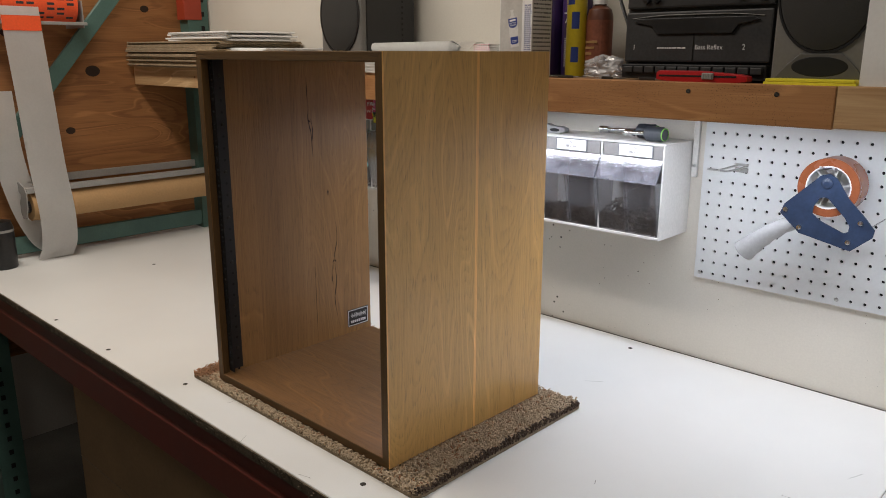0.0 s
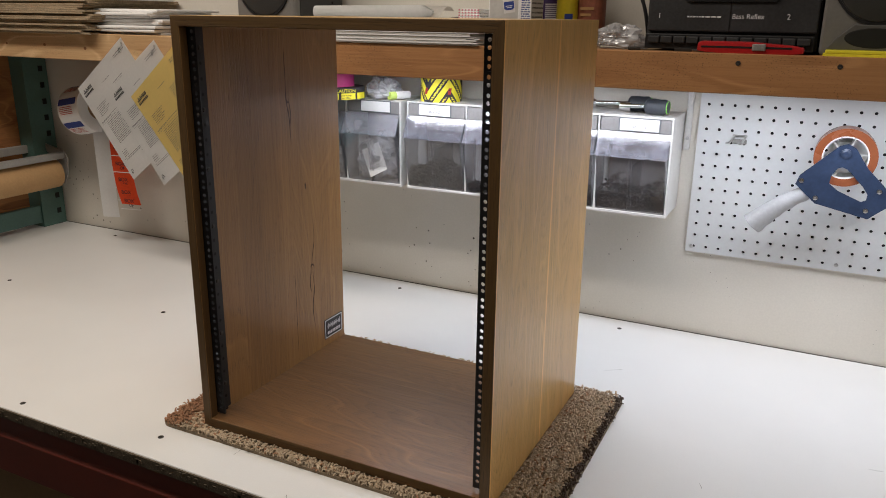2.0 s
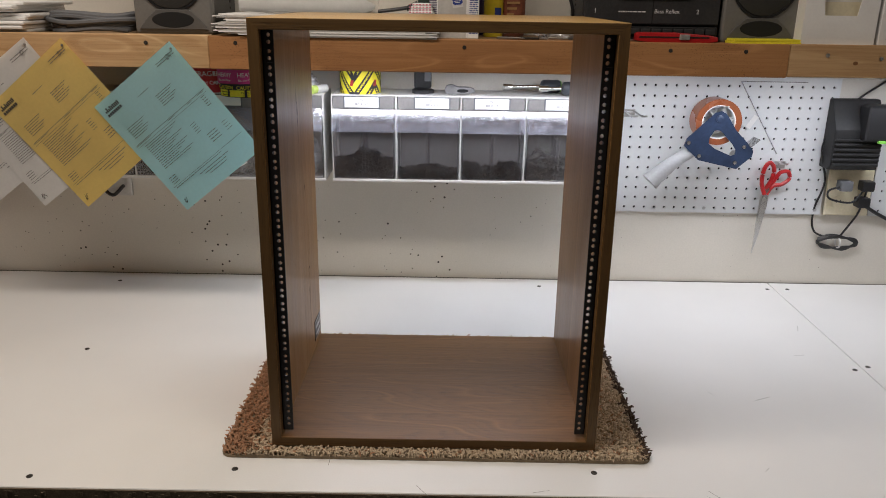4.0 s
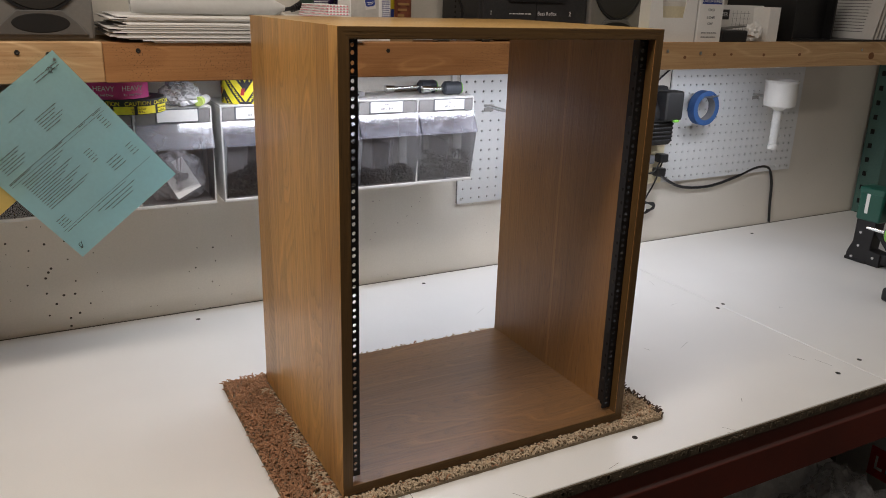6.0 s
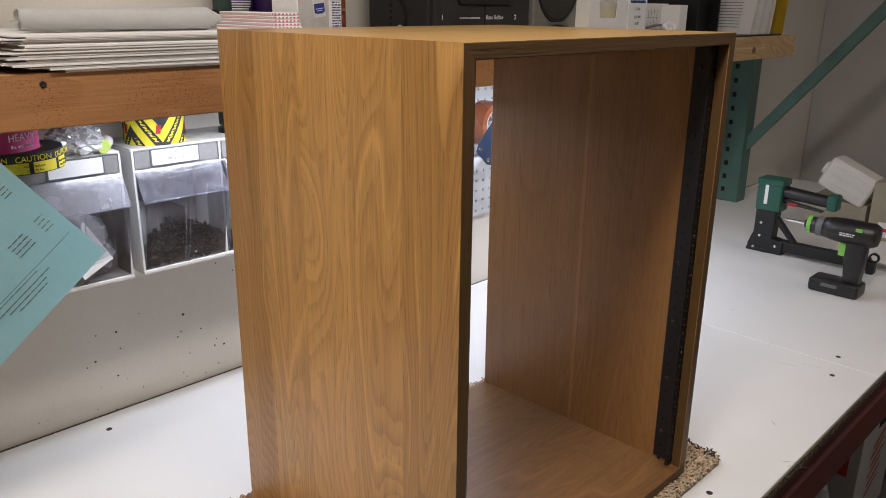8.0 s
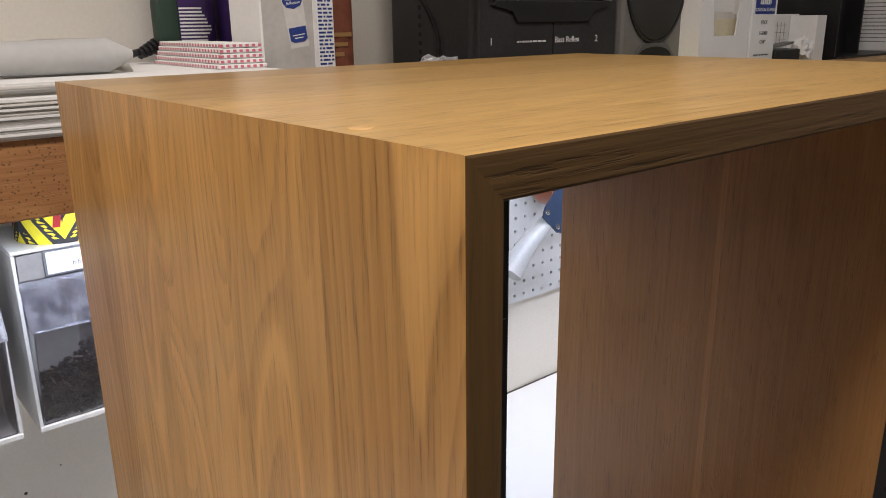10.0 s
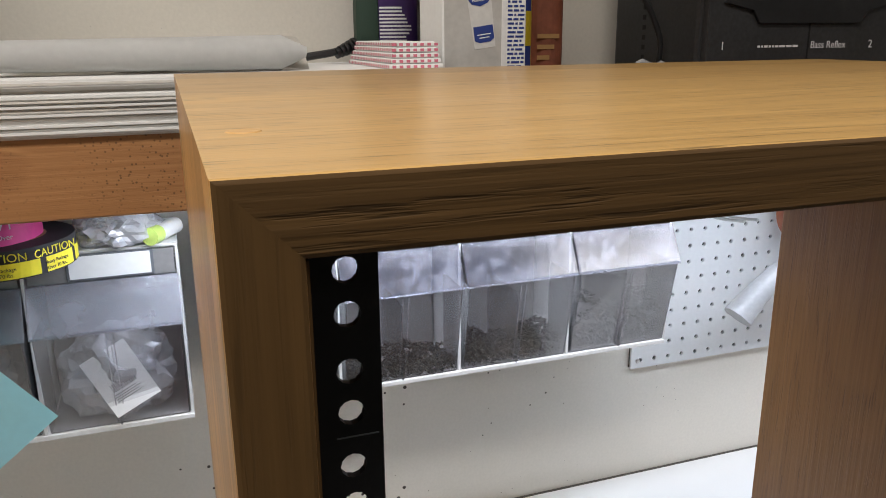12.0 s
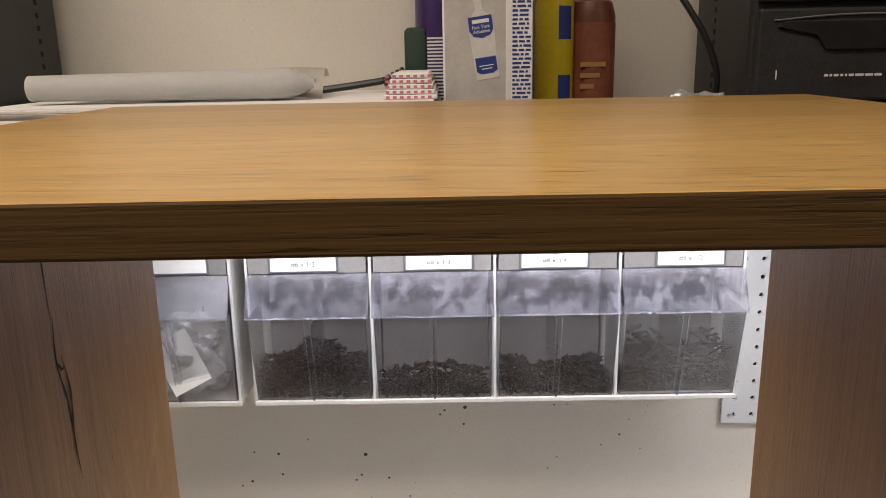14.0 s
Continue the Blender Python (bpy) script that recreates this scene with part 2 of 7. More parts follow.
OAK = {
    "side": wood("oak_side", (0.33, 0.162, 0.037), (0.72, 0.405, 0.118), "Z", "Y", 0.083, 0.38, 62, 0.55, 0.02, 0.0, 0.0, 0.13, 0.25, 0.0, 0.24),
    "side_r": wood("oak_side_seamed", (0.45, 0.25, 0.07), (0.74, 0.455, 0.152), "Z", "Y", 0.21, 0.38, 56, 0.55, 0.032, 0.4, 0.0, 0.12, 0.25, 0.0, 0.15),
    # Inner faces: the same oak, darkened for the shade inside the cabinet.
    "inside": wood("shaded_oak_inside", (0.145, 0.066, 0.018), (0.345, 0.172, 0.052), "Z", "Y", 0.21, 0.42, 30, 0.5, 0.032, 0.3, 0.0, 0.12, 0.15, 0.0, 0.08),
    "inside_l": wood("shaded_oak_inside_knotty", (0.155, 0.075, 0.022), (0.385, 0.205, 0.066), "Z", "Y", 0.11, 0.42, 30, 0.5, 0.05, 0.0, 0.0, 0.13, 0.15, 0.0, 0.10),
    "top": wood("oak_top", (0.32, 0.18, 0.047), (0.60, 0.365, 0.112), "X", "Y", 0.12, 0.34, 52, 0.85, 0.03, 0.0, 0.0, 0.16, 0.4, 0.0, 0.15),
    # Cabinet floor: oak toned down because little light reaches it.
    "base": wood("shaded_oak_base", (0.088, 0.041, 0.013), (0.26, 0.132, 0.044), "X", "Y", 0.15, 0.40, 54, 0.6, 0.07, 0.0, 0.0, 0.14, 0.2, 0.0, 0.13),
    # Board edges: darker copies of the oak, with front-face shade in the colour.
    "edge_z": wood("shaded_oak_edge_upright", (0.064, 0.033, 0.0095), (0.155, 0.085, 0.026), "Z", "X", 0.5, 0.5, 10, 0.6, 0.0, 0, 0, 0.02, 0.0, 0.0, 0.05),
    "edge_x": wood("shaded_oak_edge_level", (0.064, 0.033, 0.0095), (0.155, 0.085, 0.026), "X", "Z", 1.2, 0.5, 10, 0.6, 0.0, 0, 0, 0.02, 0.0, 0.0, 0.05),
}
PINE = wood("pine_board", (0.36, 0.19, 0.07), (0.66, 0.46, 0.25), "X", "Z", 0.3, 0.6, 10, 0.15, 0.11, 0, 5.0, 0.05, 0, 0.3)
REDWOOD = wood("aged_fir_board", (0.25, 0.10, 0.03), (0.47, 0.24, 0.09), "X", "Z", 0.3, 0.6, 9, 0.2, 0.02, 0, 0.0, 0.05, 0, 0.55)
PLY = wood("fir_plywood", (0.17, 0.065, 0.018), (0.42, 0.19, 0.06), "Y", "Z", 1.4, 0.65, 11, 0.2, 0.3, 0, 0.0, 0.02, 0.0, 0.0, 0.34)
SHELF_PLY = wood("shelf_board", (0.16, 0.09, 0.04), (0.34, 0.22, 0.11), "X", "Y", 0.4, 0.7, 10, 0.2)
BLACK_STEEL = M("black_powder_coat", (0.0075, 0.0075, 0.009), 0.5, 0.0, 0.15, 20, 0.1, 600, 0.3)
CHROME = M("bright_chrome", (0.72, 0.72, 0.72), 0.18, 1.0, 0.05, 12, 0.03)
ZINC = M("zinc_plate", (0.55, 0.55, 0.54), 0.35, 1.0, 0.08, 14)
SCREW_DARK = M("dark_screw_head", (0.05, 0.045, 0.04), 0.5, 0.6, 0.2)
WHITE_PLASTIC = M("white_plastic", (0.64, 0.63, 0.61), 0.4, var=0.05, scale=12)
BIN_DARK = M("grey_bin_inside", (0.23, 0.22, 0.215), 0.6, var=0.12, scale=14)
CLEAR = clear("clear_bin_plastic", (0.86, 0.86, 0.87), 0.045, 0.1)
MILKY = clear("milky_bin_hood", (0.86, 0.86, 0.90), 0.26, 0.3, 0.16, (0.56, 0.56, 0.60))
HOOD = clear("smudged_bin_hood", (0.80, 0.80, 0.85), 0.24, 0.3, 0.16, (0.36, 0.36, 0.41), 0.151)
BAG = clear("crinkled_bag_film", (0.93, 0.93, 0.95), 0.46, 0.3, 0.16, (0.7, 0.7, 0.72))
CANISTER = M("milky_polythene", (0.72, 0.71, 0.67), 0.34, var=0.04, scale=6, fine=0.02)
PEG = M("pegboard_white", (0.70, 0.715, 0.72), 0.5, var=0.03, scale=5, fine=0.02)
PAPER = M("white_paper", (0.82, 0.815, 0.80), 0.8, var=0.03, scale=10, fine=0.02, bump=0.1)
PAPER_Y = M("yellow_paper", (0.86, 0.67, 0.23), 0.8, var=0.03, scale=10, fine=0.02, bump=0.1)
PAPER_B = M("blue_paper", (0.45, 0.74, 0.79), 0.8, var=0.03, scale=10, fine=0.02, bump=0.1)
NEWSPRINT = M("grey_white_paper", (0.72, 0.69, 0.64), 0.85, var=0.08, scale=20, fine=0.05)
INK = M("black_ink", (0.03, 0.03, 0.035), 0.7, bump=0)
PENCIL = M("pencil_grey", (0.12, 0.12, 0.13), 0.7, bump=0)
PLUG = M("pale_oak_plug", (0.56, 0.34, 0.13), 0.45)
INK_GREY = M("grey_ink", (0.13, 0.13, 0.14), 0.7, bump=0)
INK_BLUE = M("blue_print", (0.022, 0.045, 0.23), 0.6, bump=0)
INK_RED = M("red_print", (0.44, 0.025, 0.03), 0.55, bump=0)
INK_WHITE = M("white_print", (0.75, 0.75, 0.75), 0.6, bump=0)
PINK = M("pink_print", (0.62, 0.06, 0.25), 0.55)
YELLOW = M("yellow_print", (0.84, 0.74, 0.03), 0.5)
LABEL_ORANGE = M("fluorescent_orange_label", (0.85, 0.10, 0.02), 0.5, var=0.05)
CARD = M("brown_cardboard", (0.34, 0.225, 0.12), 0.85, var=0.1, scale=6, fine=0.06, fscale=90)
CARD_EDGE = M("corrugated_edge", (0.32, 0.245, 0.155), 0.9, var=0.2, scale=40, fine=0.3, fscale=300, bump=0.8)
KRAFT = M("kraft_paper", (0.47, 0.29, 0.13), 0.75, var=0.05, scale=7)
GREY_METAL = M("grey_painted_metal", (0.34, 0.335, 0.32), 0.45, 0.2, 0.08)
BLACK_PLASTIC = M("black_plastic", (0.013, 0.013, 0.014), 0.38, var=0.2, scale=16, fine=0.2)
DUSTY_BLACK = M("dusty_black_plastic", (0.024, 0.024, 0.025), 0.5, var=0.3, scale=12, fine=0.25, fscale=220)
GREY_PLASTIC = M("grey_speaker_plastic", (0.17, 0.165, 0.155), 0.42, var=0.1, scale=12)
GRILLE = M("speaker_cloth", (0.03, 0.029, 0.027), 0.85, var=0.15, scale=20, fine=0.3, fscale=900, bump=0.8)
RED_PLASTIC = M("red_plastic", (0.42, 0.013, 0.015), 0.32, var=0.1)
NAVY = M("navy_steel", (0.026, 0.042, 0.085), 0.38, var=0.3, scale=22, fine=0.12)
TAPE_TAN = M("tan_packing_tape", (0.27, 0.085, 0.035), 0.28, var=0.08)
TAPE_BLUE = M("blue_masking_tape", (0.026, 0.08, 0.23), 0.6)
CREAM = M("cream_outlet_plastic", (0.70, 0.63, 0.45), 0.4)
GREEN_TOOL = M("green_tool_enamel", (0.012, 0.085, 0.06), 0.35, var=0.12)
LIME = M("lime_plastic", (0.22, 0.55, 0.08), 0.4)
GREY_RUBBER = M("grey_rubber", (0.13, 0.135, 0.145), 0.55)
BROWN_BOTTLE = M("brown_bottle_plastic", (0.13, 0.045, 0.025), 0.4)
BROWN_LABEL = M("brown_bottle_label", (0.23, 0.075, 0.04), 0.55, var=0.3, scale=40)
PURPLE = M("purple_can_print", (0.045, 0.022, 0.11), 0.35)
CAN_YELLOW = M("yellow_can_print", (0.60, 0.47, 0.02), 0.35)
FOLDER = M("yellow_folder", (0.72, 0.52, 0.04), 0.6)
BEIGE_BOX = M("beige_box", (0.36, 0.33, 0.25), 0.7)
PILE = M("beige_carpet_pile", (0.52, 0.41, 0.285), 0.95, var=0.2, scale=60, fine=0.25, fscale=500, bump=0)
PILE_RUST = M("rust_carpet_pile", (0.37, 0.205, 0.115), 0.95, var=0.3, scale=60, fine=0.25, fscale=500, bump=0)
PILE_DARK = M("dark_carpet_pile", (0.075, 0.05, 0.037), 0.95, var=0.4, scale=60, fine=0.25, fscale=500, bump=0)
BACKING = M("carpet_backing", (0.24, 0.185, 0.12), 0.95, var=0.2, scale=50)
CRACK = M("dark_wood_crack", (0.028, 0.013, 0.006), 0.8, bump=0)
GAP = M("dark_gap", (0.10, 0.09, 0.075), 0.9, bump=0)
TUBE = M("lamp_housing", (0.75, 0.75, 0.73), 0.5)
CLEARBAG_WHITE = M("white_film_bag", (0.70, 0.71, 0.73), 0.35, var=0.06, scale=30)

# ---------------------------------------------------------------- mesh helpers


def finish(name, bm, mat, smooth=False):
    me = bpy.data.meshes.new(name)
    bm.normal_update()
    bm.to_mesh(me)
    bm.free()
    for q in (mat if isinstance(mat, (list, tuple)) else [mat]):
        me.materials.append(q)
    if smooth:
        for p in me.polygons:
            p.use_smooth = True
        me.set_sharp_from_angle(angle=radians(35))
    return me


def part(name, bm, mat, parent, label="", smooth=False):
    ob = new(name, finish(name, bm, mat, smooth))
    ob.parent = parent
    if label:
        ob["label"] = label
    return ob


def thing(name, x, y, z, label, category, group="", kind="", rz=0.0, rx=0.0, ry=0.0):
    ob = new(name)
    ob.empty_display_size = 0.05
    ob.matrix_world = pose(x, y, z, rx, ry, rz)
    return tagged(ob, label, category, group, kind)


def fixed(name, bm, mat, label, category, smooth=False):
    return tagged(new(name, finish(name, bm, mat, smooth)), label, category, "", "structure")


def B():
    return bmesh.new()


def box(bm, x0, x1, y0, y1, z0, z1, bevel=0.0, seg=2, m=None):
    r = bmesh.ops.create_cube(bm, size=1.0)
    vs = r["verts"]
    for v in vs:
        v.co = Vector(((x0 + x1) / 2 + v.co.x * (x1 - x0), (y0 + y1) / 2 + v.co.y * (y1 - y0), (z0 + z1) / 2 + v.co.z * (z1 - z0)))
    if bevel:
        es = list({e for v in vs for e in v.link_edges})
        out = bmesh.ops.bevel(bm, geom=es, offset=bevel, segments=seg, profile=0.6, affect="EDGES")
        vs = list({v for f in out["faces"] for v in f.verts} | {v for v in vs if v.is_valid})
    if m is not None:
        bmesh.ops.transform(bm, matrix=m, verts=vs)
    return bm


def prism(bm, pts, axis, a, b, bevel=0.0):
    """A flat outline pts, pushed along axis from a to b. Outline axes: X -> (y, z), Y -> (x, z), Z -> (x, y)."""
    def at(p, t):
        return {"X": (t, p[0], p[1]), "Y": (p[0], t, p[1]), "Z": (p[0], p[1], t)}[axis]
    lo, hi = [bm.verts.new(at(p, a)) for p in pts], [bm.verts.new(at(p, b)) for p in pts]
    n = len(pts)
    fs = [bm.faces.new(lo), bm.faces.new(hi[::-1])]
    for i in range(n):
        fs.append(bm.faces.new((lo[i], hi[i], hi[(i + 1) % n], lo[(i + 1) % n])))
    bmesh.ops.recalc_face_normals(bm, faces=fs)
    if bevel:
        es = list({e for f in fs for e in f.edges})
        bmesh.ops.bevel(bm, geom=es, offset=bevel, segments=2, profile=0.6, affect="EDGES")
    return bm


def cyl(bm, p0, p1, r0, r1=None, seg=20, cap=True):
    p0, p1 = Vector(p0), Vector(p1)
    d = p1 - p0
    m = Matrix.Translation((p0 + p1) / 2) @ d.to_track_quat("Z", "Y").to_matrix().to_4x4()
    bmesh.ops.create_cone(bm, cap_ends=cap, segments=seg, radius1=r0, radius2=r0 if r1 is None else r1, depth=d.length, matrix=m)
    return bm


def lathe(bm, prof, seg=28, m=None):
    """prof: (radius, height) from bottom to top, turned round z."""
    rows = []
    for r, z in prof:
        rows.append([bm.verts.new((max(r, 1e-5) * math.cos(2 * math.pi * i / seg), max(r, 1e-5) * math.sin(2 * math.pi * i / seg), z)) for i in range(seg)])
    fs = []
    for a, b in zip(rows, rows[1:]):
        for i in range(seg):
            fs.append(bm.faces.new((a[i], a[(i + 1) % seg], b[(i + 1) % seg], b[i])))
    if m is not None:
        bmesh.ops.transform(bm, matrix=m, verts=[v for r in rows for v in r])
    return bm


def spline(pts, n=8):
    """Points on a smooth curve through pts."""
    ps = [Vector(p) for p in pts]
    ps = [ps[0] * 2 - ps[1]] + ps + [ps[-1] * 2 - ps[-2]]
    out = []
    for i in range(1, len(ps) - 2):
        a, b, c, d = ps[i - 1:i + 3]
        for j in range(n):
            t = j / n
            out.append(0.5 * ((2 * b) + (c - a) * t + (2 * a - 5 * b + 4 * c - d) * t * t + (3 * b - a - 3 * c + d) * t ** 3))
    return out + [ps[-2]]


def tube(bm, pts, r, seg=8, n=8):
    ps = spline(pts, n)
    rows = []
    for i, p in enumerate(ps):
        d = (ps[min(i + 1, len(ps) - 1)] - ps[max(i - 1, 0)]).normalized()
        q = d.to_track_quat("Z", "Y")
        rows.append([bm.verts.new(p + q @ Vector((r * math.cos(2 * math.pi * k / seg), r * math.sin(2 * math.pi * k / seg), 0))) for k in range(seg)])
    for a, b in zip(rows, rows[1:]):
        for k in range(seg):
            bm.faces.new((a[k], a[(k + 1) % seg], b[(k + 1) % seg], b[k]))
    bm.faces.new(rows[0][::-1]); bm.faces.new(rows[-1])
    return bm


def ring(bm, r_in, r_out, z0, z1, seg=36, m=None):
    return lathe(bm, [(r_in, z0), (r_out, z0), (r_out, z1), (r_in, z1), (r_in, z0)], seg, m)


def quad(bm, p, u, v, w, h):
    """A flat rectangle with its corner at p, w along u and h along v."""
    p, u, v = Vector(p), Vector(u).normalized(), Vector(v).normalized()
    bm.faces.new([bm.verts.new(q) for q in (p, p + u * w, p + u * w + v * h, p + v * h)])
    return bm


def lettering(name, words, size, m, mat, parent, label=""):
    """Built-in font, laid flat at the pose m of its parent."""
    cu = bpy.data.curves.new(name, "FONT")
    cu.body, cu.size, cu.align_x, cu.align_y, cu.extrude = words, size, "CENTER", "CENTER", 0.00015
    tmp = new(name, cu)
    bpy.context.view_layer.update()
    me = bpy.data.meshes.new_from_object(tmp.evaluated_get(bpy.context.evaluated_depsgraph_get()))
    bpy.data.objects.remove(tmp)
    me.transform(m)
    me.materials.clear()
    me.materials.append(mat)
    ob = new(name, me)
    ob.parent = parent
    if label:
        ob["label"] = label
    return ob


FRONT = pose(0, 0, 0, 90, 0, 0)      # letters that face -y and read along +x


def facing(x, y, z, roll=0.0):
    return Matrix.Translation((x, y, z)) @ FRONT @ pose(0, 0, 0, 0, 0, roll)

# ---------------------------------------------------------------- the room
WALL_Y, TOP = 1.634, 0.9
fixed("wall_north", box(B(), -3.4, 1.95, WALL_Y, WALL_Y + 0.12, 0, 2.7), WALL, "off-white painted wall with scuffs and dark specks", "wall")
fixed("wall_east", box(B(), 1.83, 1.95, -4.2, WALL_Y - 0.002, 0, 2.7), WALL_GREY, "grey painted wall at the end of the workbench", "wall")
fixed("wall_west", box(B(), -3.4, -3.28, -4.2, WALL_Y - 0.002, 0, 2.7), WALL_GREY, "grey painted wall behind the plywood panel", "wall")
fixed("wall_south", box(B(), -3.4, 1.95, -4.32, -4.202, 0, 2.7), WALL_GREY, "plain painted wall of the workshop", "wall")
fixed("floor", box(B(), -3.4, 1.95, -4.32, WALL_Y + 0.12, -0.1, -0.001), CONCRETE, "dark worn concrete workshop floor", "floor")
fixed("ceiling", box(B(), -3.4, 1.95, -4.32, WALL_Y + 0.12, 2.701, 2.8), CEIL, "plain white workshop ceiling", "ceiling")
# Housings for both unseen ceiling lamps, the added fill among them.
for lx, ly, lz, ll, watts in LAMPS:
    fx = thing("ceiling_light", lx, ly, 2.70, "white fixture for an unseen lamp on the ceiling", "ceiling light", "ceiling lights")
    bm = B()
    prism(bm, [(-0.15, 0.0), (0.15, 0.0), (0.12, -0.06), (-0.12, -0.06)], "X", -ll / 2, ll / 2)
    part("housing", bm, TUBE, fx)

# ---------------------------------------------------------------- workbench
bench = thing("workbench", -0.6, 1.16, 0.0, "long workbench with white melamine top and red steel front beam", "workbench")
def bx(x): return x + 0.6
def by(y): return y - 1.16
for x0, x1 in ((-2.83, -0.2436), (-0.2424, 1.55)):
    t = part("worktop", box(B(), bx(x0), bx(x1), by(0.7005), by(WALL_Y - 0.004), 0.8815, TOP, 0.0012, 1), MELAMINE, bench, "white melamine board")
    part("chipboard_edge", box(B(), bx(x0), bx(x1), by(0.6975), by(0.7002), 0.8805, 0.8985), CHIP, t, "raw dark chipboard edge")
    bm = B()
    rng = random.Random(3 + int(x0))
    for i in range(int((x1 - x0) * 150)):
        px, s = rng.uniform(x0, x1), rng.uniform(0.001, 0.0032)
        box(bm, bx(px - s), bx(px + s), by(0.6963), by(0.6976), 0.882 + rng.random() * 0.015, 0.8842 + rng.random() * 0.0145)
    part("chip", bm, CHIP, t)["kind"] = "stuff"
part("board_joint", box(B(), bx(-0.2435), bx(-0.2425), by(0.76), by(WALL_Y - 0.006), 0.885, 0.8986), GAP, bench, "dark joint between the two boards")
prism(bm := B(), [(by(0.705), 0.879), (by(0.705), 0.845), (by(0.699), 0.839), (by(0.699), 0.765), (by(0.742), 0.765), (by(0.742), 0.879)], "X", bx(-2.72), bx(0.98), 0.0015)
part("front_beam", bm, RED_STEEL, bench, "red painted steel rack beam")
part("rear_beam", box(B(), bx(-2.72), bx(0.98), by(1.56), by(1.61), 0.765, 0.879, 0.002), RED_STEEL, bench)
SPOTS = [(-1.72, 0.727), (-1.414, 0.755), (-0.85, 1.578), (-0.854, 0.761), (-0.229, 1.146), (-0.262, 1.132), (-0.305, 0.770), (-0.205, 0.792), (-1.422, 1.578), (-1.925, 1.57), (-2.02, 0.722),
         (-0.262, 1.583), (-0.21, 1.585), (-2.45, 1.58), (0.35, 1.56), (-2.35, 1.15), (-1.83, 1.17)]
for sx, sy in SPOTS:
    bm = B()
    lathe(bm, [(0.0050, 0.0), (0.0050, 0.0006), (0.0038, 0.0009), (0.002, 0.0004), (0.0, 0.0003)], 14)
    o = part("screw", bm, SCREW_DARK, bench)
    o.location = (bx(sx), by(sy), TOP)
bm = B()
rng = random.Random(9)
for i in range(16):
    px, py, a = rng.uniform(-1.3, 0.4), rng.uniform(0.7, 1.5), rng.uniform(0, 3.1)
    quad(bm, (bx(px), by(py), TOP + 0.0004), (math.cos(a), math.sin(a), 0), (-math.sin(a), math.cos(a), 0), rng.uniform(0.01, 0.04), 0.0006)
for px, py in ((-0.695, 0.705), (-0.69, 0.72), (-1.13, 0.72)):
    quad(bm, (bx(px), by(py), TOP + 0.0004), (0.55, -0.8, 0), (0.8, 0.55, 0), 0.035, 0.0006)
part("scratch", bm, GAP, bench, "fine pencil marks and scratches")["kind"] = "stuff"

part("rear_gap", box(B(), bx(-2.83), bx(1.55), by(WALL_Y - 0.0038), by(WALL_Y - 0.0008), 0.88, 0.9006), GAP, bench, "dark gap along the wall")

# rack end frames of green perforated steel
def upright(name, parent, x0, x1, y0, y1, z0, z1, hole_x, inward):
    """A C-shaped rack post; inward: +1 when its punched face looks to +x."""
    bm = B()
    t = 0.004
    xf, xo = (x1, x0) if inward > 0 else (x0, x1)
    k = t * inward
    prism(bm, [(xo, y0), (xf, y0), (xf, y1), (xo, y1), (xo, y1 - t), (xf - k, y1 - t), (xf - k, y0 + t), (xo, y0 + t)], "Z", z0, z1)
    o = part("post", bm, GREEN_STEEL, parent, "green perforated steel post")
    n = int((z1 - z0) / 0.0508)
    hm = finish("slot", box(B(), -0.0012, 0.0012, -0.0068, 0.0068, -0.0085, 0.0085), BLACK_HOLE)
    for i in range(n):
        h = new("slot", hm)
        h.parent = o
        h.location = (xf + 0.0006 * inward, y0 + (y1 - y0) * hole_x, z0 + 0.03 + i * 0.0508)
    return o


frame_l = thing("storage_rack", -2.75, 1.2, 0.0, "green steel rack end frame bolted against a plywood panel", "rack frame", "rack frames")
upright("post", frame_l, -0.04, 0.02, 0.345, 0.428, 0, 2.5, 0.72, 1)
upright("post", frame_l, -0.04, 0.02, -0.48, -0.40, 0, 0.87, 0.5, 1)
def strut(parent, p, q, w=0.036, label=""):
    p, q = Vector(p), Vector(q)
    d = q - p
    m = Matrix.Translation((p + q) / 2) @ d.to_track_quat("Y", "Z").to_matrix().to_4x4()
    return part("brace", box(B(), -0.008, 0.008, -d.length / 2, d.length / 2, -w / 2, w / 2, 0.002, 1, m), GREEN_STEEL, parent, label)
strut(frame_l, (0.006, -0.50, 1.07), (0.006, 0.345, 2.075), 0.05)
strut(frame_l, (0.006, -0.46, 0.943), (0.006, 0.345, 0.943), 0.058)
part("bracket", box(B(), -0.03, 0.024, 0.33, 0.40, 1.685, 1.80, 0.002), M("orange_red_steel", (0.38, 0.05, 0.02), 0.45), frame_l, "orange-red beam connector")
frame_r = thing("storage_rack", 0.98, 1.2, 0.0, "green steel rack end frame with diagonal brace", "rack frame", "rack frames")
upright("post", frame_r, -0.03, 0.04, 0.345, 0.425, 0, 2.5, 0.72, -1)
upright("post", frame_r, -0.03, 0.04, -0.48, -0.40, 0, 0.87, 0.5, -1)
strut(frame_r, (0.006, 0.36, 1.105), (0.006, -0.44, 2.09), 0.04)

panel = tagged(new("plywood_panel", finish("plywood_panel", box(B(), -0.009, 0.009, -0.72, 0.36, -0.75, 1.2, 0.001, 1), PLY)), "orange-brown fir plywood sheet with dark knots", "plywood panel")
panel.location = (-2.80, 1.2, 1.3)
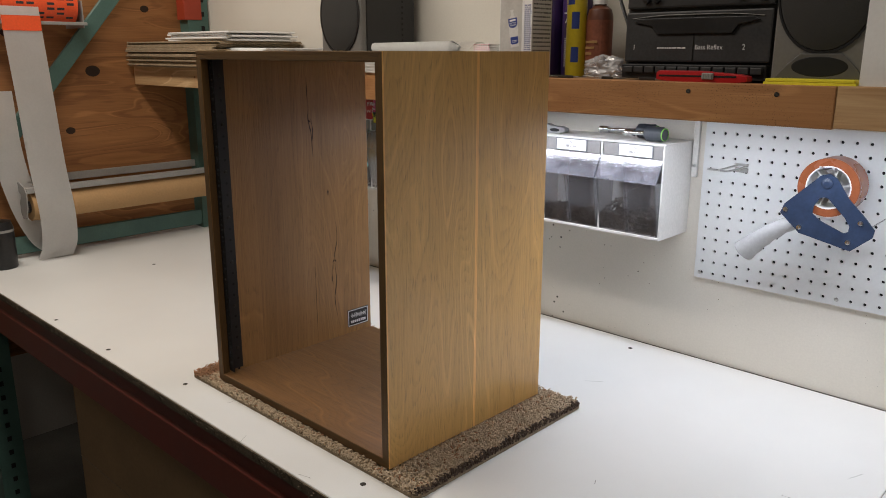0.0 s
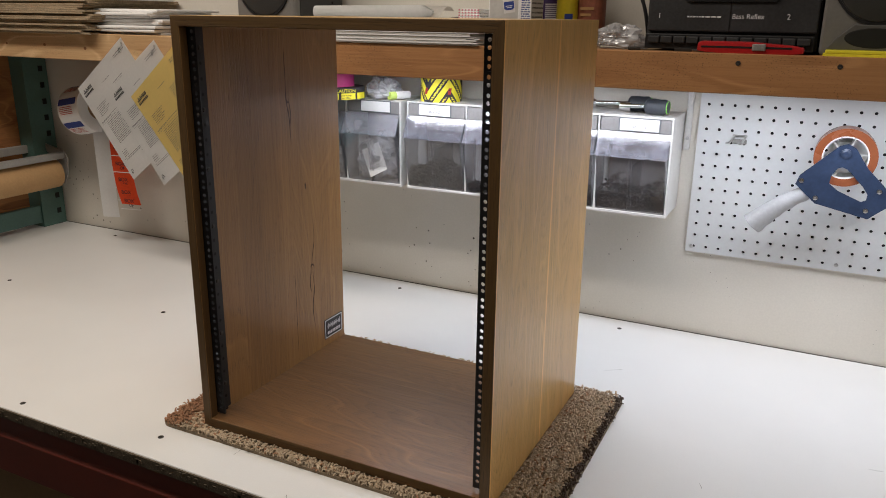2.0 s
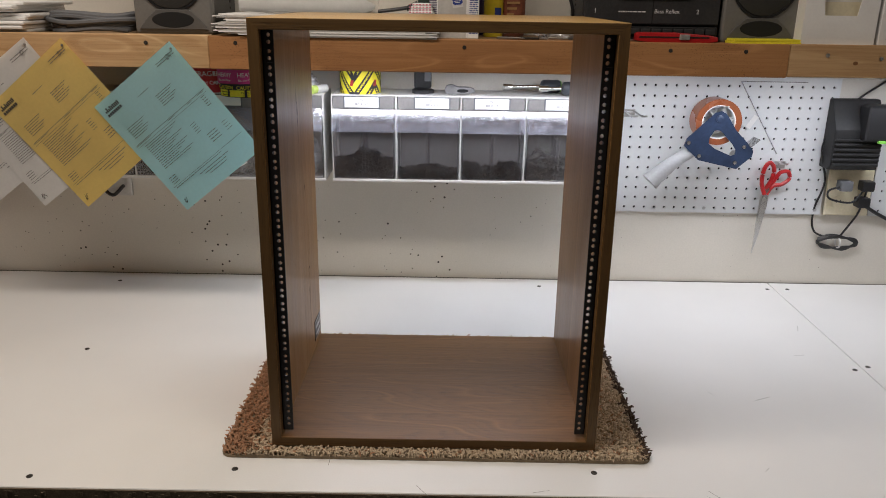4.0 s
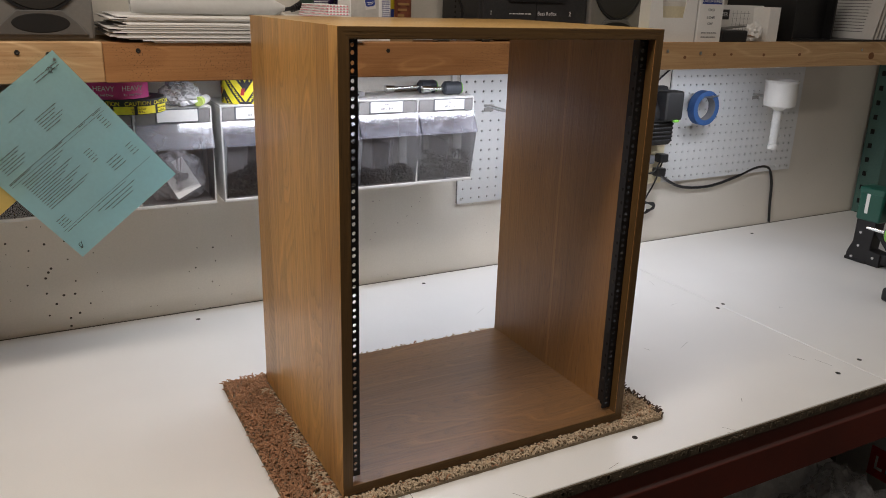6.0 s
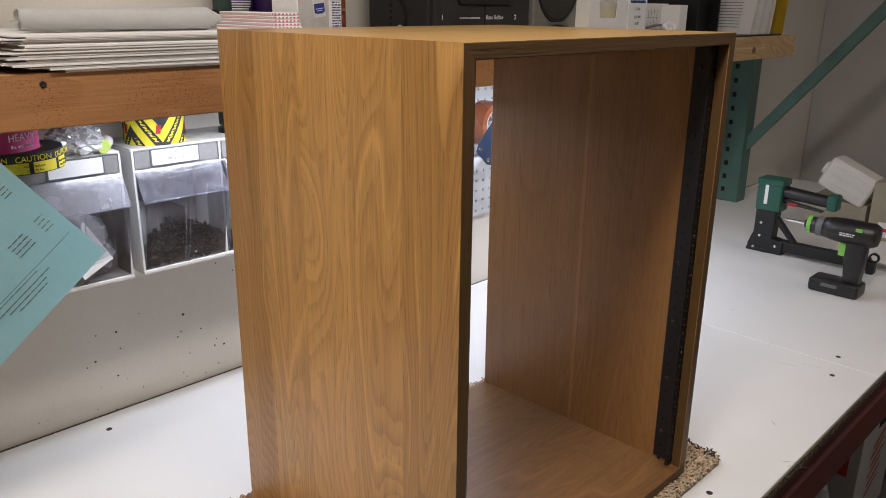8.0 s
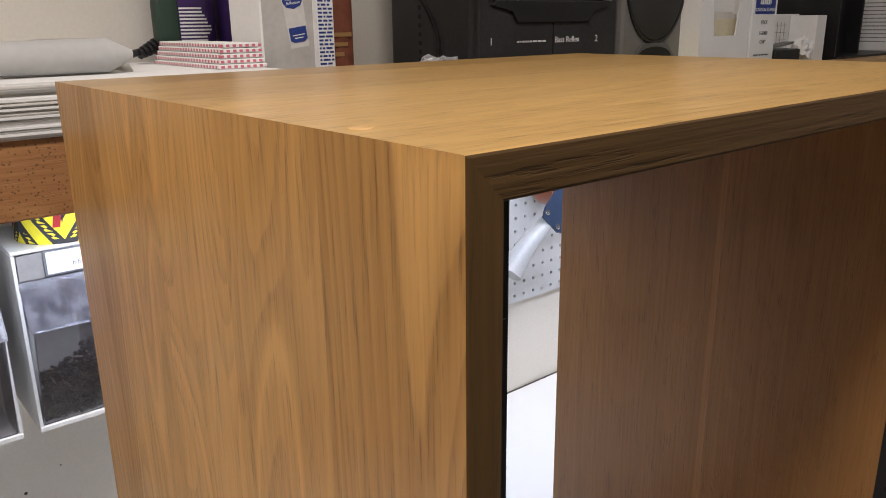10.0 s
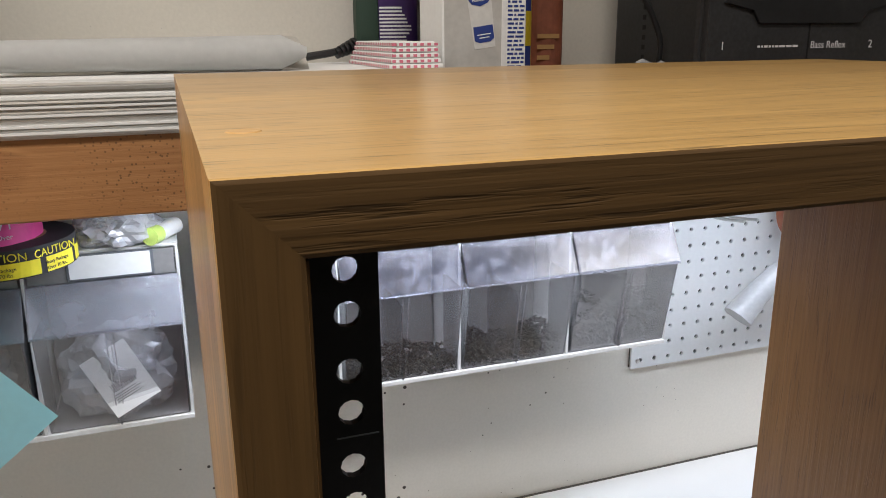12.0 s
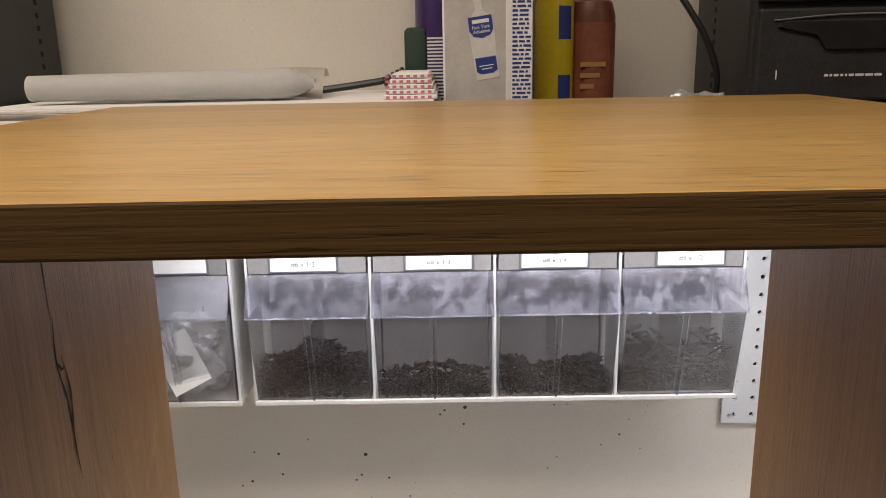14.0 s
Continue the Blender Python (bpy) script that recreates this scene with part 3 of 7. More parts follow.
for ky, kz, r in ((0.002, 0.205, 0.019), (-0.095, 0.005, 0.012), (-0.26, 0.33, 0.014), (0.21, 0.42, 0.012)):
    bm = B()
    lathe(bm, [(r, 0), (r * 0.8, 0.0006), (0, 0.0008)], 16, pose(0.0091, ky, kz, 0, 90, 0) @ Matrix.Diagonal((1.0, 1.35, 1, 1)))
    part("knot", bm, CRACK, panel, "dark knot in the veneer")

# ---------------------------------------------------------------- shelf over the bench
shelf = thing("wall_shelf", -1.0, 1.345, 1.456, "long wooden shelf with pale pine and reddish front boards", "shelf")
def front_board(x0, x1, mat, dz0, dz1, dy, label):
    return part("front_board", box(B(), x0 + 1.0, x1 + 1.0, dy, 0.038, dz0, 0.066 + dz1, 0.0015, 1), mat, shelf, label)
fb = [front_board(-2.78, -1.583, PINE, 0.0, 0.0, 0.0, "pale pine board"), front_board(-1.5825, -0.3975, REDWOOD, -0.001, -0.0005, -0.001, "reddish dented fir board"),
      front_board(-0.397, 0.778, PINE, 0.001, 0.0, 0.0005, "pale pine board with knots")]
part("deck", box(B(), -1.78, 1.778, 0.0385, 0.286, 0.044, 0.0635), SHELF_PLY, shelf, "brown plywood deck")
for sx, sz, i in ((-1.665, 0.047, 0), (-1.71, 0.05, 0), (-1.527, 0.052, 1), (-1.06, 0.05, 1), (-0.487, 0.05, 1), (-0.32, 0.045, 2), (-0.21, 0.04, 2), (0.42, 0.045, 2), (-0.64, 0.05, 1)):
    bm = B()
    lathe(bm, [(0.0042, 0), (0.0042, 0.0008), (0.002, 0.001), (0, 0.0003)], 10, pose(sx + 1.0, -0.0012, sz, 90, 0, 0))
    part("screw", bm, ZINC if i == 2 else SCREW_DARK, fb[i])
for kx, kz, r in ((0.47, 0.028, 0.010), (-0.26, 0.030, 0.004), (-0.16, 0.036, 0.004), (-0.10, 0.036, 0.0035), (0.02, 0.034, 0.004), (0.16, 0.034, 0.0045), (-2.35, 0.035, 0.005), (-2.2, 0.03, 0.005), (-2.5, 0.035, 0.004)):
    bm = B()
    lathe(bm, [(r, 0), (r * 0.7, 0.0006), (r * 0.35, 0.0004), (0, 0.0008)], 14, pose(kx + 1.0, 0.0004, kz, 90, 0, 0) @ Matrix.Diagonal((1.3, 1, 1, 1)))
    part("knot", bm, M("pine_knot", (0.20, 0.085, 0.03), 0.6), fb[2 if kx > -1 else 0])
bm = B()
box(bm, -0.758, -0.746, WALL_Y - 0.010, WALL_Y - 0.0005, 1.31, 1.50, 0.001, 1)
box(bm, -0.757, -0.753, WALL_Y - 0.16, WALL_Y - 0.010, 1.46, 1.498)
br = thing("shelf_bracket", 0, 0, 0, "white steel shelf bracket screwed to the wall", "bracket")
part("arm", bm, WHITE_PLASTIC, br)
sl_ = thing("under_shelf_light", -0.62, 1.412, 1.4505, "white batten light under the shelf", "batten light")
part("housing", box(B(), -0.82, 0.82, -0.024, 0.024, 0.0005, 0.048, 0.003), TUBE, sl_)
part("screw", lathe(B(), [(0.004, 0), (0.003, 0.0015), (0, 0.002)], 10, pose(-0.7515, WALL_Y - 0.010, 1.335, 90, 0, 0)), ZINC, br)

# ---------------------------------------------------------------- pegboards
def pegboard(name, x0, x1, z0, z1, label):
    ob = thing(name, x0, WALL_Y - 0.008, z0, label, "pegboard", "pegboards on the wall")
    p, r, t = 0.0254, 0.0033, 0.004
    nx, nz = int((x1 - x0) / p), int((z1 - z0) / p)
    mx, mz = ((x1 - x0) - nx * p) / 2, ((z1 - z0) - nz * p) / 2
    verts, faces = [], []
    oc = [(math.cos(math.pi / 4 * k + math.pi / 4), math.sin(math.pi / 4 * k + math.pi / 4)) for k in range(8)]
    sq = [(1, 1), (0, 1), (-1, 1), (-1, 0), (-1, -1), (0, -1), (1, -1), (1, 0)]
    for i in range(nx):
        for j in range(nz):
            cx, cz = mx + (i + 0.5) * p, mz + (j + 0.5) * p
            b0 = len(verts)
            verts += [(cx + u * p / 2, 0, cz + w * p / 2) for u, w in sq] + [(cx + u * r, 0, cz + w * r) for u, w in oc] + [(cx + u * r, t, cz + w * r) for u, w in oc]
            for k in range(8):
                n = (k + 1) % 8
                faces += [(b0 + k, b0 + n, b0 + 8 + n, b0 + 8 + k), (b0 + 8 + k, b0 + 8 + n, b0 + 16 + n, b0 + 16 + k)]
    me = bpy.data.meshes.new("board")
    me.from_pydata(verts, [], faces)
    me.materials.append(PEG)
    bm = B()
    bm.from_mesh(me)
    bmesh.ops.remove_doubles(bm, verts=bm.verts, dist=1e-5)
    bm.to_mesh(me)
    bm.free()
    o = new("board", me)
    o.parent = ob
    w, h = x1 - x0, z1 - z0
    bm = B()
    for a in ((0, w, 0, mz), (0, w, h - mz, h), (0, mx, mz, h - mz), (w - mx, w, mz, h - mz)):
        box(bm, a[0], a[1], 0.0, t, a[2], a[3])
    part("rim", bm, PEG, ob)
    # Black sheet plays the shade between board and wall.
    part("backing", box(B(), 0.001, w - 0.001, t + 0.0002, 0.0078, 0.001, h - 0.001), BLACK_HOLE, ob, "black sheet standing in for the shade behind the holes")
    for sx in (0.012, w * 0.5, w - 0.014):
        s = part("screw", lathe(B(), [(0.0042, 0), (0.003, 0.0014), (0, 0.0018)], 10, pose(0, 0, 0, 90, 0, 0)), ZINC, ob)
        s.location = (sx, -0.0002, 0.012)
    return ob


pegboard("pegboard", -0.732, -0.14, 1.09, 1.497, "white pegboard with small round holes, hung with packing tools")
pegboard("pegboard", -0.017, 0.565, 1.088, 1.497, "white pegboard with small round holes, hung with tape")

# ---------------------------------------------------------------- the oak rack cabinet
W2, D2, HH, T = 0.261, 0.202, 0.664, 0.0155
rack = thing("rack_cabinet", -1.106, 1.011, 0.909, "open oak equipment rack with mitred corners and black rails", "rack cabinet")

WORN = wood("rubbed_oak_arris", (0.24, 0.13, 0.035), (0.78, 0.52, 0.21), "Z", "Y", 0.5, 0.5, 10, 0.5)


def board(name, outline, mat_face, mat_edge, label, mat_in=None, side=0):
    """A mitred panel: outline in (x, z), front and rear edges in their own grain and shade-darkened oak."""
    bm = B()
    prism(bm, outline, "Y", -D2, D2)
    ends = [e for e in bm.edges if abs(e.verts[0].co.y - e.verts[1].co.y) < 1e-6 and
            min(abs(e.verts[0].co.x - e.verts[1].co.x), abs(e.verts[0].co.z - e.verts[1].co.z)) < 1e-6]
    bmesh.ops.bevel(bm, geom=ends, offset=0.0011, segments=2, profile=0.6, affect="EDGES")
    bm.normal_update()
    for f in bm.faces:
        n = f.normal
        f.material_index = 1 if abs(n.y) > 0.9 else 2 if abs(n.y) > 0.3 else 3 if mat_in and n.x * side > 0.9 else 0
    return part(name, bm, [mat_face, mat_edge, WORN] + ([mat_in] if mat_in else []), rack, label)


left = board("side_panel", [(-W2, 0), (-W2, HH), (-W2 + T, HH - T), (-W2 + T, T)], OAK["side"], OAK["edge_z"], "golden oak side with cathedral grain, inner face darkened as shade", OAK["inside_l"], 1)
right = board("side_panel", [(W2, 0), (W2, HH), (W2 - T, HH - T), (W2 - T, T)], OAK["side_r"], OAK["edge_z"], "oak side of two glued boards with a pale seam, inner face darkened as shade", OAK["inside"], -1)
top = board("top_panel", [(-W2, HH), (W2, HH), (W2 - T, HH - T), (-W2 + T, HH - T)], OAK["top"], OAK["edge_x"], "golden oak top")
base = board("base_panel", [(-W2, 0), (W2, 0), (W2 - T, T), (-W2 + T, T)], OAK["base"], OAK["edge_x"], "oak floor of the cabinet, darkened as shade")
# knots and shakes inside the left panel
XI = -W2 + T
def shake(pts, w):
    bm = B()
    rng = random.Random(int(pts[0][1] * 1000))
    ps = spline([(0, a, b) for a, b in pts], 6)
    up, lo = [], []
    for i, p in enumerate(ps):
        q = w * (1 - abs(2 * i / (len(ps) - 1) - 1) ** 1.5) * rng.uniform(0.5, 1.3) + 0.0002
        up.append(bm.verts.new((XI + 0.0003, p.y + q, p.z))); lo.append(bm.verts.new((XI + 0.0003, p.y - q, p.z)))
    for i in range(len(ps) - 1):
        bm.faces.new((up[i], up[i + 1], lo[i + 1], lo[i]))
    part("shake", bm, CRACK, left, "dark crack in the oak")
Y0, Z0 = 1.011, 0.909
for pts, w in (([(1.052, 1.46), (1.050, 1.432), (1.056, 1.405), (1.058, 1.375)], 0.0011), ([(1.056, 1.435), (1.061, 1.41), (1.058, 1.38), (1.06, 1.35)], 0.0009), ([(1.051, 1.432), (1.055, 1.426), (1.058, 1.428)], 0.002),
               ([(1.115, 1.20), (1.117, 1.16), (1.108, 1.12), (1.104, 1.09)], 0.0009), ([(1.102, 1.105), (1.108, 1.112), (1.113, 1.105)], 0.0022), ([(1.109, 1.105), (1.112, 1.06), (1.106, 1.02), (1.112, 0.975)], 0.0011),
               ([(1.101, 1.10), (1.100, 1.07), (1.103, 1.055)], 0.001), ([(1.096, 1.275), (1.0965, 1.262)], 0.002), ([(1.049, 1.52), (1.05, 1.46)], 0.0007), ([(1.053, 1.12), (1.054, 0.93)], 0.0004)):
    shake([(a - Y0, b - Z0) for a, b in pts], w)
# round plug in the top near the corner
part("plug", lathe(B(), [(0.0046, 0), (0.0042, 0.0003), (0, 0.0003)], 18, pose(-0.249, -0.135, HH)), PLUG, top, "pale round wood plug")

# badge: plain shapes, white on black
badge = part("badge", box(B(), XI, XI + 0.0012, 0.130, 0.193, 0.030, 0.072, 0.0005, 1), BLACK_PLASTIC, left, "small black and white maker's plate")
bm = B()
for y0, y1, z0, z1 in ((0.1315, 0.1915, 0.0685, 0.0705), (0.1315, 0.1915, 0.0315, 0.0335), (0.1315, 0.1335, 0.0335, 0.0685), (0.1895, 0.1915, 0.0335, 0.0685)):
    quad(bm, (XI + 0.0015, y0, z0), (0, 1, 0), (0, 0, 1), y1 - y0, z1 - z0)
for i in range(17):
    h = 0.003 + 0.011 * abs(math.sin(i * 1.9) * math.cos(i * 0.6))
    quad(bm, (XI + 0.0015, 0.1395 + i * 0.0027, 0.056 - h / 2), (0, 1, 0), (0, 0, 1), 0.0018, h)
for i in range(8):
    quad(bm, (XI + 0.0015, 0.1395 + i * 0.0058, 0.038), (0, 1, 0), (0, 0, 1), 0.0042, 0.0065)
part("badge_print", bm, INK_WHITE, badge)

# punched steel rails: 28 pairs of holes
def rail(sign):
    z0, z1 = T + 0.005, HH - T - 0.0005
    fw, yf, t = 0.0163, -D2 + 0.0150, 0.002
    xo = sign * (W2 - T - 0.0005)
    xi = xo - sign * fw
    hx = xo - sign * 0.0095
    zs = []
    zt = HH - T - 0.0072
    for i in range(28):
        zs += [zt - i * 0.022225, zt - i * 0.022225 - 0.009525]
    r = 0.0029
    verts, faces = [], []
    oc = [(math.cos(math.pi / 6 * k), math.sin(math.pi / 6 * k)) for k in range(12)]
    cuts = [z1] + [(a + b) / 2 for a, b in zip(zs, zs[1:])] + [z0]
    xa, xb = min(xo, xi), max(xo, xi)
    for i, zc in enumerate(zs):
        b0 = len(verts)
        hi, lo = cuts[i], cuts[i + 1]
        for u, w in oc:
            k = min((xb - hx) / u if u > 1e-6 else (xa - hx) / u if u < -1e-6 else 9, (hi - zc) / w if w > 1e-6 else (lo - zc) / w if w < -1e-6 else 9)
            verts.append((hx + u * k, yf, zc + w * k))
        verts += [(hx + u * r, yf, zc + w * r) for u, w in oc] + [(hx + u * r, yf + t, zc + w * r) for u, w in oc]
        c0 = len(verts)
        verts += [(xb, yf, hi), (xa, yf, hi), (xa, yf, lo), (xb, yf, lo)]
        for k in range(12):
            n = (k + 1) % 12
            faces += [(b0 + k, b0 + n, b0 + 12 + n, b0 + 12 + k), (b0 + 12 + k, b0 + 12 + n, b0 + 24 + n, b0 + 24 + k)]
            u0, u1 = verts[b0 + k], verts[b0 + n]
            for c in range(4):
                cv = verts[c0 + c]
                on = lambda q: (abs(q[0] - cv[0]) < 1e-6, abs(q[2] - cv[2]) < 1e-6)
                a0, a1 = on(u0), on(u1)
                if (a0[0] and a1[1] and not a0[1]) or (a0[1] and a1[0] and not a0[0]):
                    faces.append((b0 + k, c0 + c, b0 + n))
    me = bpy.data.meshes.new("rail_face")
    me.from_pydata(verts, [], faces)
    me.materials.append(BLACK_STEEL)
    bm = B()
    bm.from_mesh(me)
    bmesh.ops.remove_doubles(bm, verts=bm.verts, dist=1e-5)
    bm.to_mesh(me)
    bm.free()
    o = new("rail", me)
    o.parent = rack
    o["label"] = "black steel rack rail with punched holes"
    bm = B()
    xs = sorted((xo, xo - sign * 0.002))
    box(bm, xs[0], xs[1], yf, yf + 0.031, z0, z1)
    xs = sorted((xi, xi + sign * 0.0022))
    box(bm, xs[0], xs[1], yf + 0.0002, yf + 0.0034, z0, z1)
    part("flange", bm, BLACK_STEEL, o)
    xs = xo - sign * 0.002
    for i in range(7):
        part("rivet", lathe(B(), [(0.0036, 0), (0.0030, 0.0016), (0, 0.0020)], 12, pose(xs, yf + 0.021, z1 - 0.03 - i * 0.0922, 0, -90 * sign, 0)), SCREW_DARK, o)
    for i in range(27):
        if i % 4:
            part("side_hole", lathe(B(), [(0.0027, 0.00025), (0, 0.0003)], 10, pose(xs, yf + 0.021, z1 - 0.03 - i * 0.02305, 0, -90 * sign, 0)), BLACK_HOLE, o)
    part("scribed_line", box(B(), xa + 0.006, xb - 0.001, yf - 0.0002, yf, zs[3] - 0.0058, zs[3] - 0.0055), GREY_RUBBER, o)


rail(-1)
rail(1)
# Added dark strips give the inner wood before each rail its shade.
for sgn, panel_ in ((-1, left), (1, right)):
    xs = sorted((sgn * (W2 - T), sgn * (W2 - T - 0.0006)))
    part("rail_shade_strip", box(B(), xs[0], xs[1], -D2 + 0.0012, -D2 + 0.0148, T + 0.0004, HH - T - 0.0004), OAK["edge_z"], panel_, "added strip of shade-darkened oak in front of the rail")

# ---------------------------------------------------------------- carpet sample under the cabinet
mat_x0, mat_x1, mat_y0, mat_y1 = -1.446, -0.757, 0.786, 1.241
rug = thing("carpet_sample", (mat_x0 + mat_x1) / 2, (mat_y0 + mat_y1) / 2, TOP, "beige shag carpet sample with rust and dark ends", "carpet")
mw, md = (mat_x1 - mat_x0) / 2, (mat_y1 - mat_y0) / 2
def rounded(w, d, r):
    out = []
    for cx, cy, a0 in ((w - r, d - r, 0), (-w + r, d - r, 90), (-w + r, -d + r, 180), (w - r, -d + r, 270)):
        out += [(cx + r * math.cos(radians(a0 + k * 18)), cy + r * math.sin(radians(a0 + k * 18))) for k in range(6)]
    return out
part("backing", prism(B(), rounded(mw, md, 0.018), "Z", 0.0003, 0.0052), BACKING, rug, "woven brown backing")
rng = random.Random(21)
tufts = {"beige": [], "rust": [], "dark": []}
nx_, ny_ = int(2 * mw / 0.0042), int(2 * md / 0.0042)
for i in range(nx_):
    for j in range(ny_):
        x, y = -mw + (i + 0.5) * 0.0042 + rng.uniform(-0.002, 0.002), -md + (j + 0.5) * 0.0042 + rng.uniform(-0.002, 0.002)
        gx, gy = x + rug.location.x + 1.106, y + rug.location.y - 1.011
        if abs(gx) < W2 - 0.002 and abs(gy) < D2 - 0.002:
            continue
        if abs(x) > mw - 0.018 and abs(y) > md - 0.018 and math.hypot(abs(x) - mw + 0.018, abs(y) - md + 0.018) > 0.018:
            continue
        s = noise.noise(Vector((x * 30, y * 30, 0)))
        kind = "beige"
        if x < -mw + (0.045 + 0.040 * (y + md) / (2 * md)) * (1 + 0.35 * s):
            kind = "rust"
        elif x > mw - 0.011 + 0.008 * s:
            kind = "dark"
        elif rng.random() < (0.25 if x < -mw + 0.09 else 0.06):
            kind = "rust"
        tufts[kind].append((x, y, gx, gy))
for kind, mat_, lab in (("beige", PILE, "beige carpet pile"), ("rust", PILE_RUST, "rust-brown stained pile"), ("dark", PILE_DARK, "dark brown pile along one edge")):
    verts, faces = [], []
    for x, y, gx, gy in tufts[kind]:
        near = max(abs(gx) - W2, abs(gy) - D2)
        w, long_ = rng.uniform(0.0010, 0.0016), rng.uniform(0.007, 0.0125)
        a, curl = rng.uniform(0, 6.28), rng.uniform(-2.2, 2.2)
        top_ = rng.uniform(0.0035, 0.0085) * (0.75 if near < 0.006 else 1.0)
        if near < 0.012:
            a = math.atan2(math.copysign(1, gy) if abs(gy) > D2 - 0.002 else 0, math.copysign(1, gx) if abs(gx) > W2 - 0.002 else 0) + rng.uniform(-0.6, 0.6)
            curl *= 0.4
        b0 = len(verts)
        px, py, pz = x, y, 0.005
        for lev in range(4):
            k = lev / 3
            q = w * (1.0, 1.2, 1.15, 0.7)[lev]
            sx_, cx_ = math.sin(a), math.cos(a)
            up_ = 0.35 + 0.65 * k
            for u, v in ((1, 0), (0, 1), (-1, 0), (0, -1)):
                verts.append((px - sx_ * u * q - cx_ * v * q * (1 - up_), py + cx_ * u * q - sx_ * v * q * (1 - up_), pz + v * q * up_))
            step = long_ / 3 * (0.35, 0.9, 1.0, 0)[lev]
            px, py, pz = px + cx_ * step, py + sx_ * step, pz + top_ * (0.75, 0.3, -0.12, 0)[lev]
            a += curl / 3
        for lev in range(3):
            for c in range(4):
                n = (c + 1) % 4
                faces.append((b0 + lev * 4 + c, b0 + lev * 4 + n, b0 + lev * 4 + 4 + n, b0 + lev * 4 + 4 + c))
        faces.append((b0 + 12, b0 + 13, b0 + 14, b0 + 15))
    me = bpy.data.meshes.new("pile")
    me.from_pydata(verts, [], faces)
    me.materials.append(mat_)
    o = new("pile", me)
    o.parent = rug
    tagged(o, lab, "", "", "stuff")

# ---------------------------------------------------------------- tip-out bins
def heap(bm, x0, x1, y0, y1, z0, depth, n, seed, size=0.016, thin=0.0017):
    """Loose screws lying in a low pile."""
    rng = random.Random(seed)
    verts, faces = [], []
    for i in range(n):
        x, k = rng.uniform(x0 + 0.004, x1 - 0.004), rng.random()
        crest = depth * (0.8 + 0.2 * math.sin(x * 60 + seed)) * (0.9 + 0.1 * math.sin(x * 210))
        z = z0 + 0.002 + crest * (1.0 if k < 0.3 else rng.random())
        y = rng.uniform(y0 + 0.004, y1) if k < 0.3 else y0 + 0.003 + rng.random() ** 2 * 0.012
        y -= 0.20 * (z - z0)
        a, e = rng.uniform(0, 6.28), rng.uniform(-0.6, 0.6)
        d = Vector((math.cos(a) * math.cos(e), math.sin(a) * math.cos(e) * 0.5, math.sin(e))) * size * 0.5
        p = Vector((x, y, z))
        q, r = p + d, p - d
        for v in (q, r):
            v.x, v.y, v.z = min(max(v.x, x0), x1), min(max(v.y, y0 - 0.20 * (v.z - z0)), y1), max(v.z, z0 + 0.001)
        z_ = (q - r).normalized()
        x_ = z_.orthogonal().normalized()
        y_ = z_.cross(x_)
        rings = ((r, thin * 0.6), (q, thin), (q, thin * 1.9), (q + d * 0.12, thin * 1.7))
        b0 = len(verts)
        for c, rad in rings:
            verts += [c + (x_ * math.cos(k * math.tau / 5) + y_ * math.sin(k * math.tau / 5)) * rad for k in range(5)]
        for lev in range(3):
            faces += [(b0 + lev * 5 + k, b0 + lev * 5 + (k + 1) % 5, b0 + lev * 5 + 5 + (k + 1) % 5, b0 + lev * 5 + 5 + k) for k in range(5)]
        faces.append(tuple(b0 + 15 + k for k in range(5)))
    me = bpy.data.meshes.new("screws")
    me.from_pydata(verts, [], faces)
    bm.from_mesh(me)
    bpy.data.meshes.remove(me)
    return bm


SCREWS = M("black_screws", (0.016, 0.015, 0.015), 0.3, 0.4, 0.3, 90, 0.3, 500)
SCREWS_Z = M("dull_zinc_screws", (0.11, 0.105, 0.10), 0.42, 0.8, 0.4, 90, 0.3, 500)
U_Y, U_Z0, U_Z1 = 1.507, 1.185, 1.388


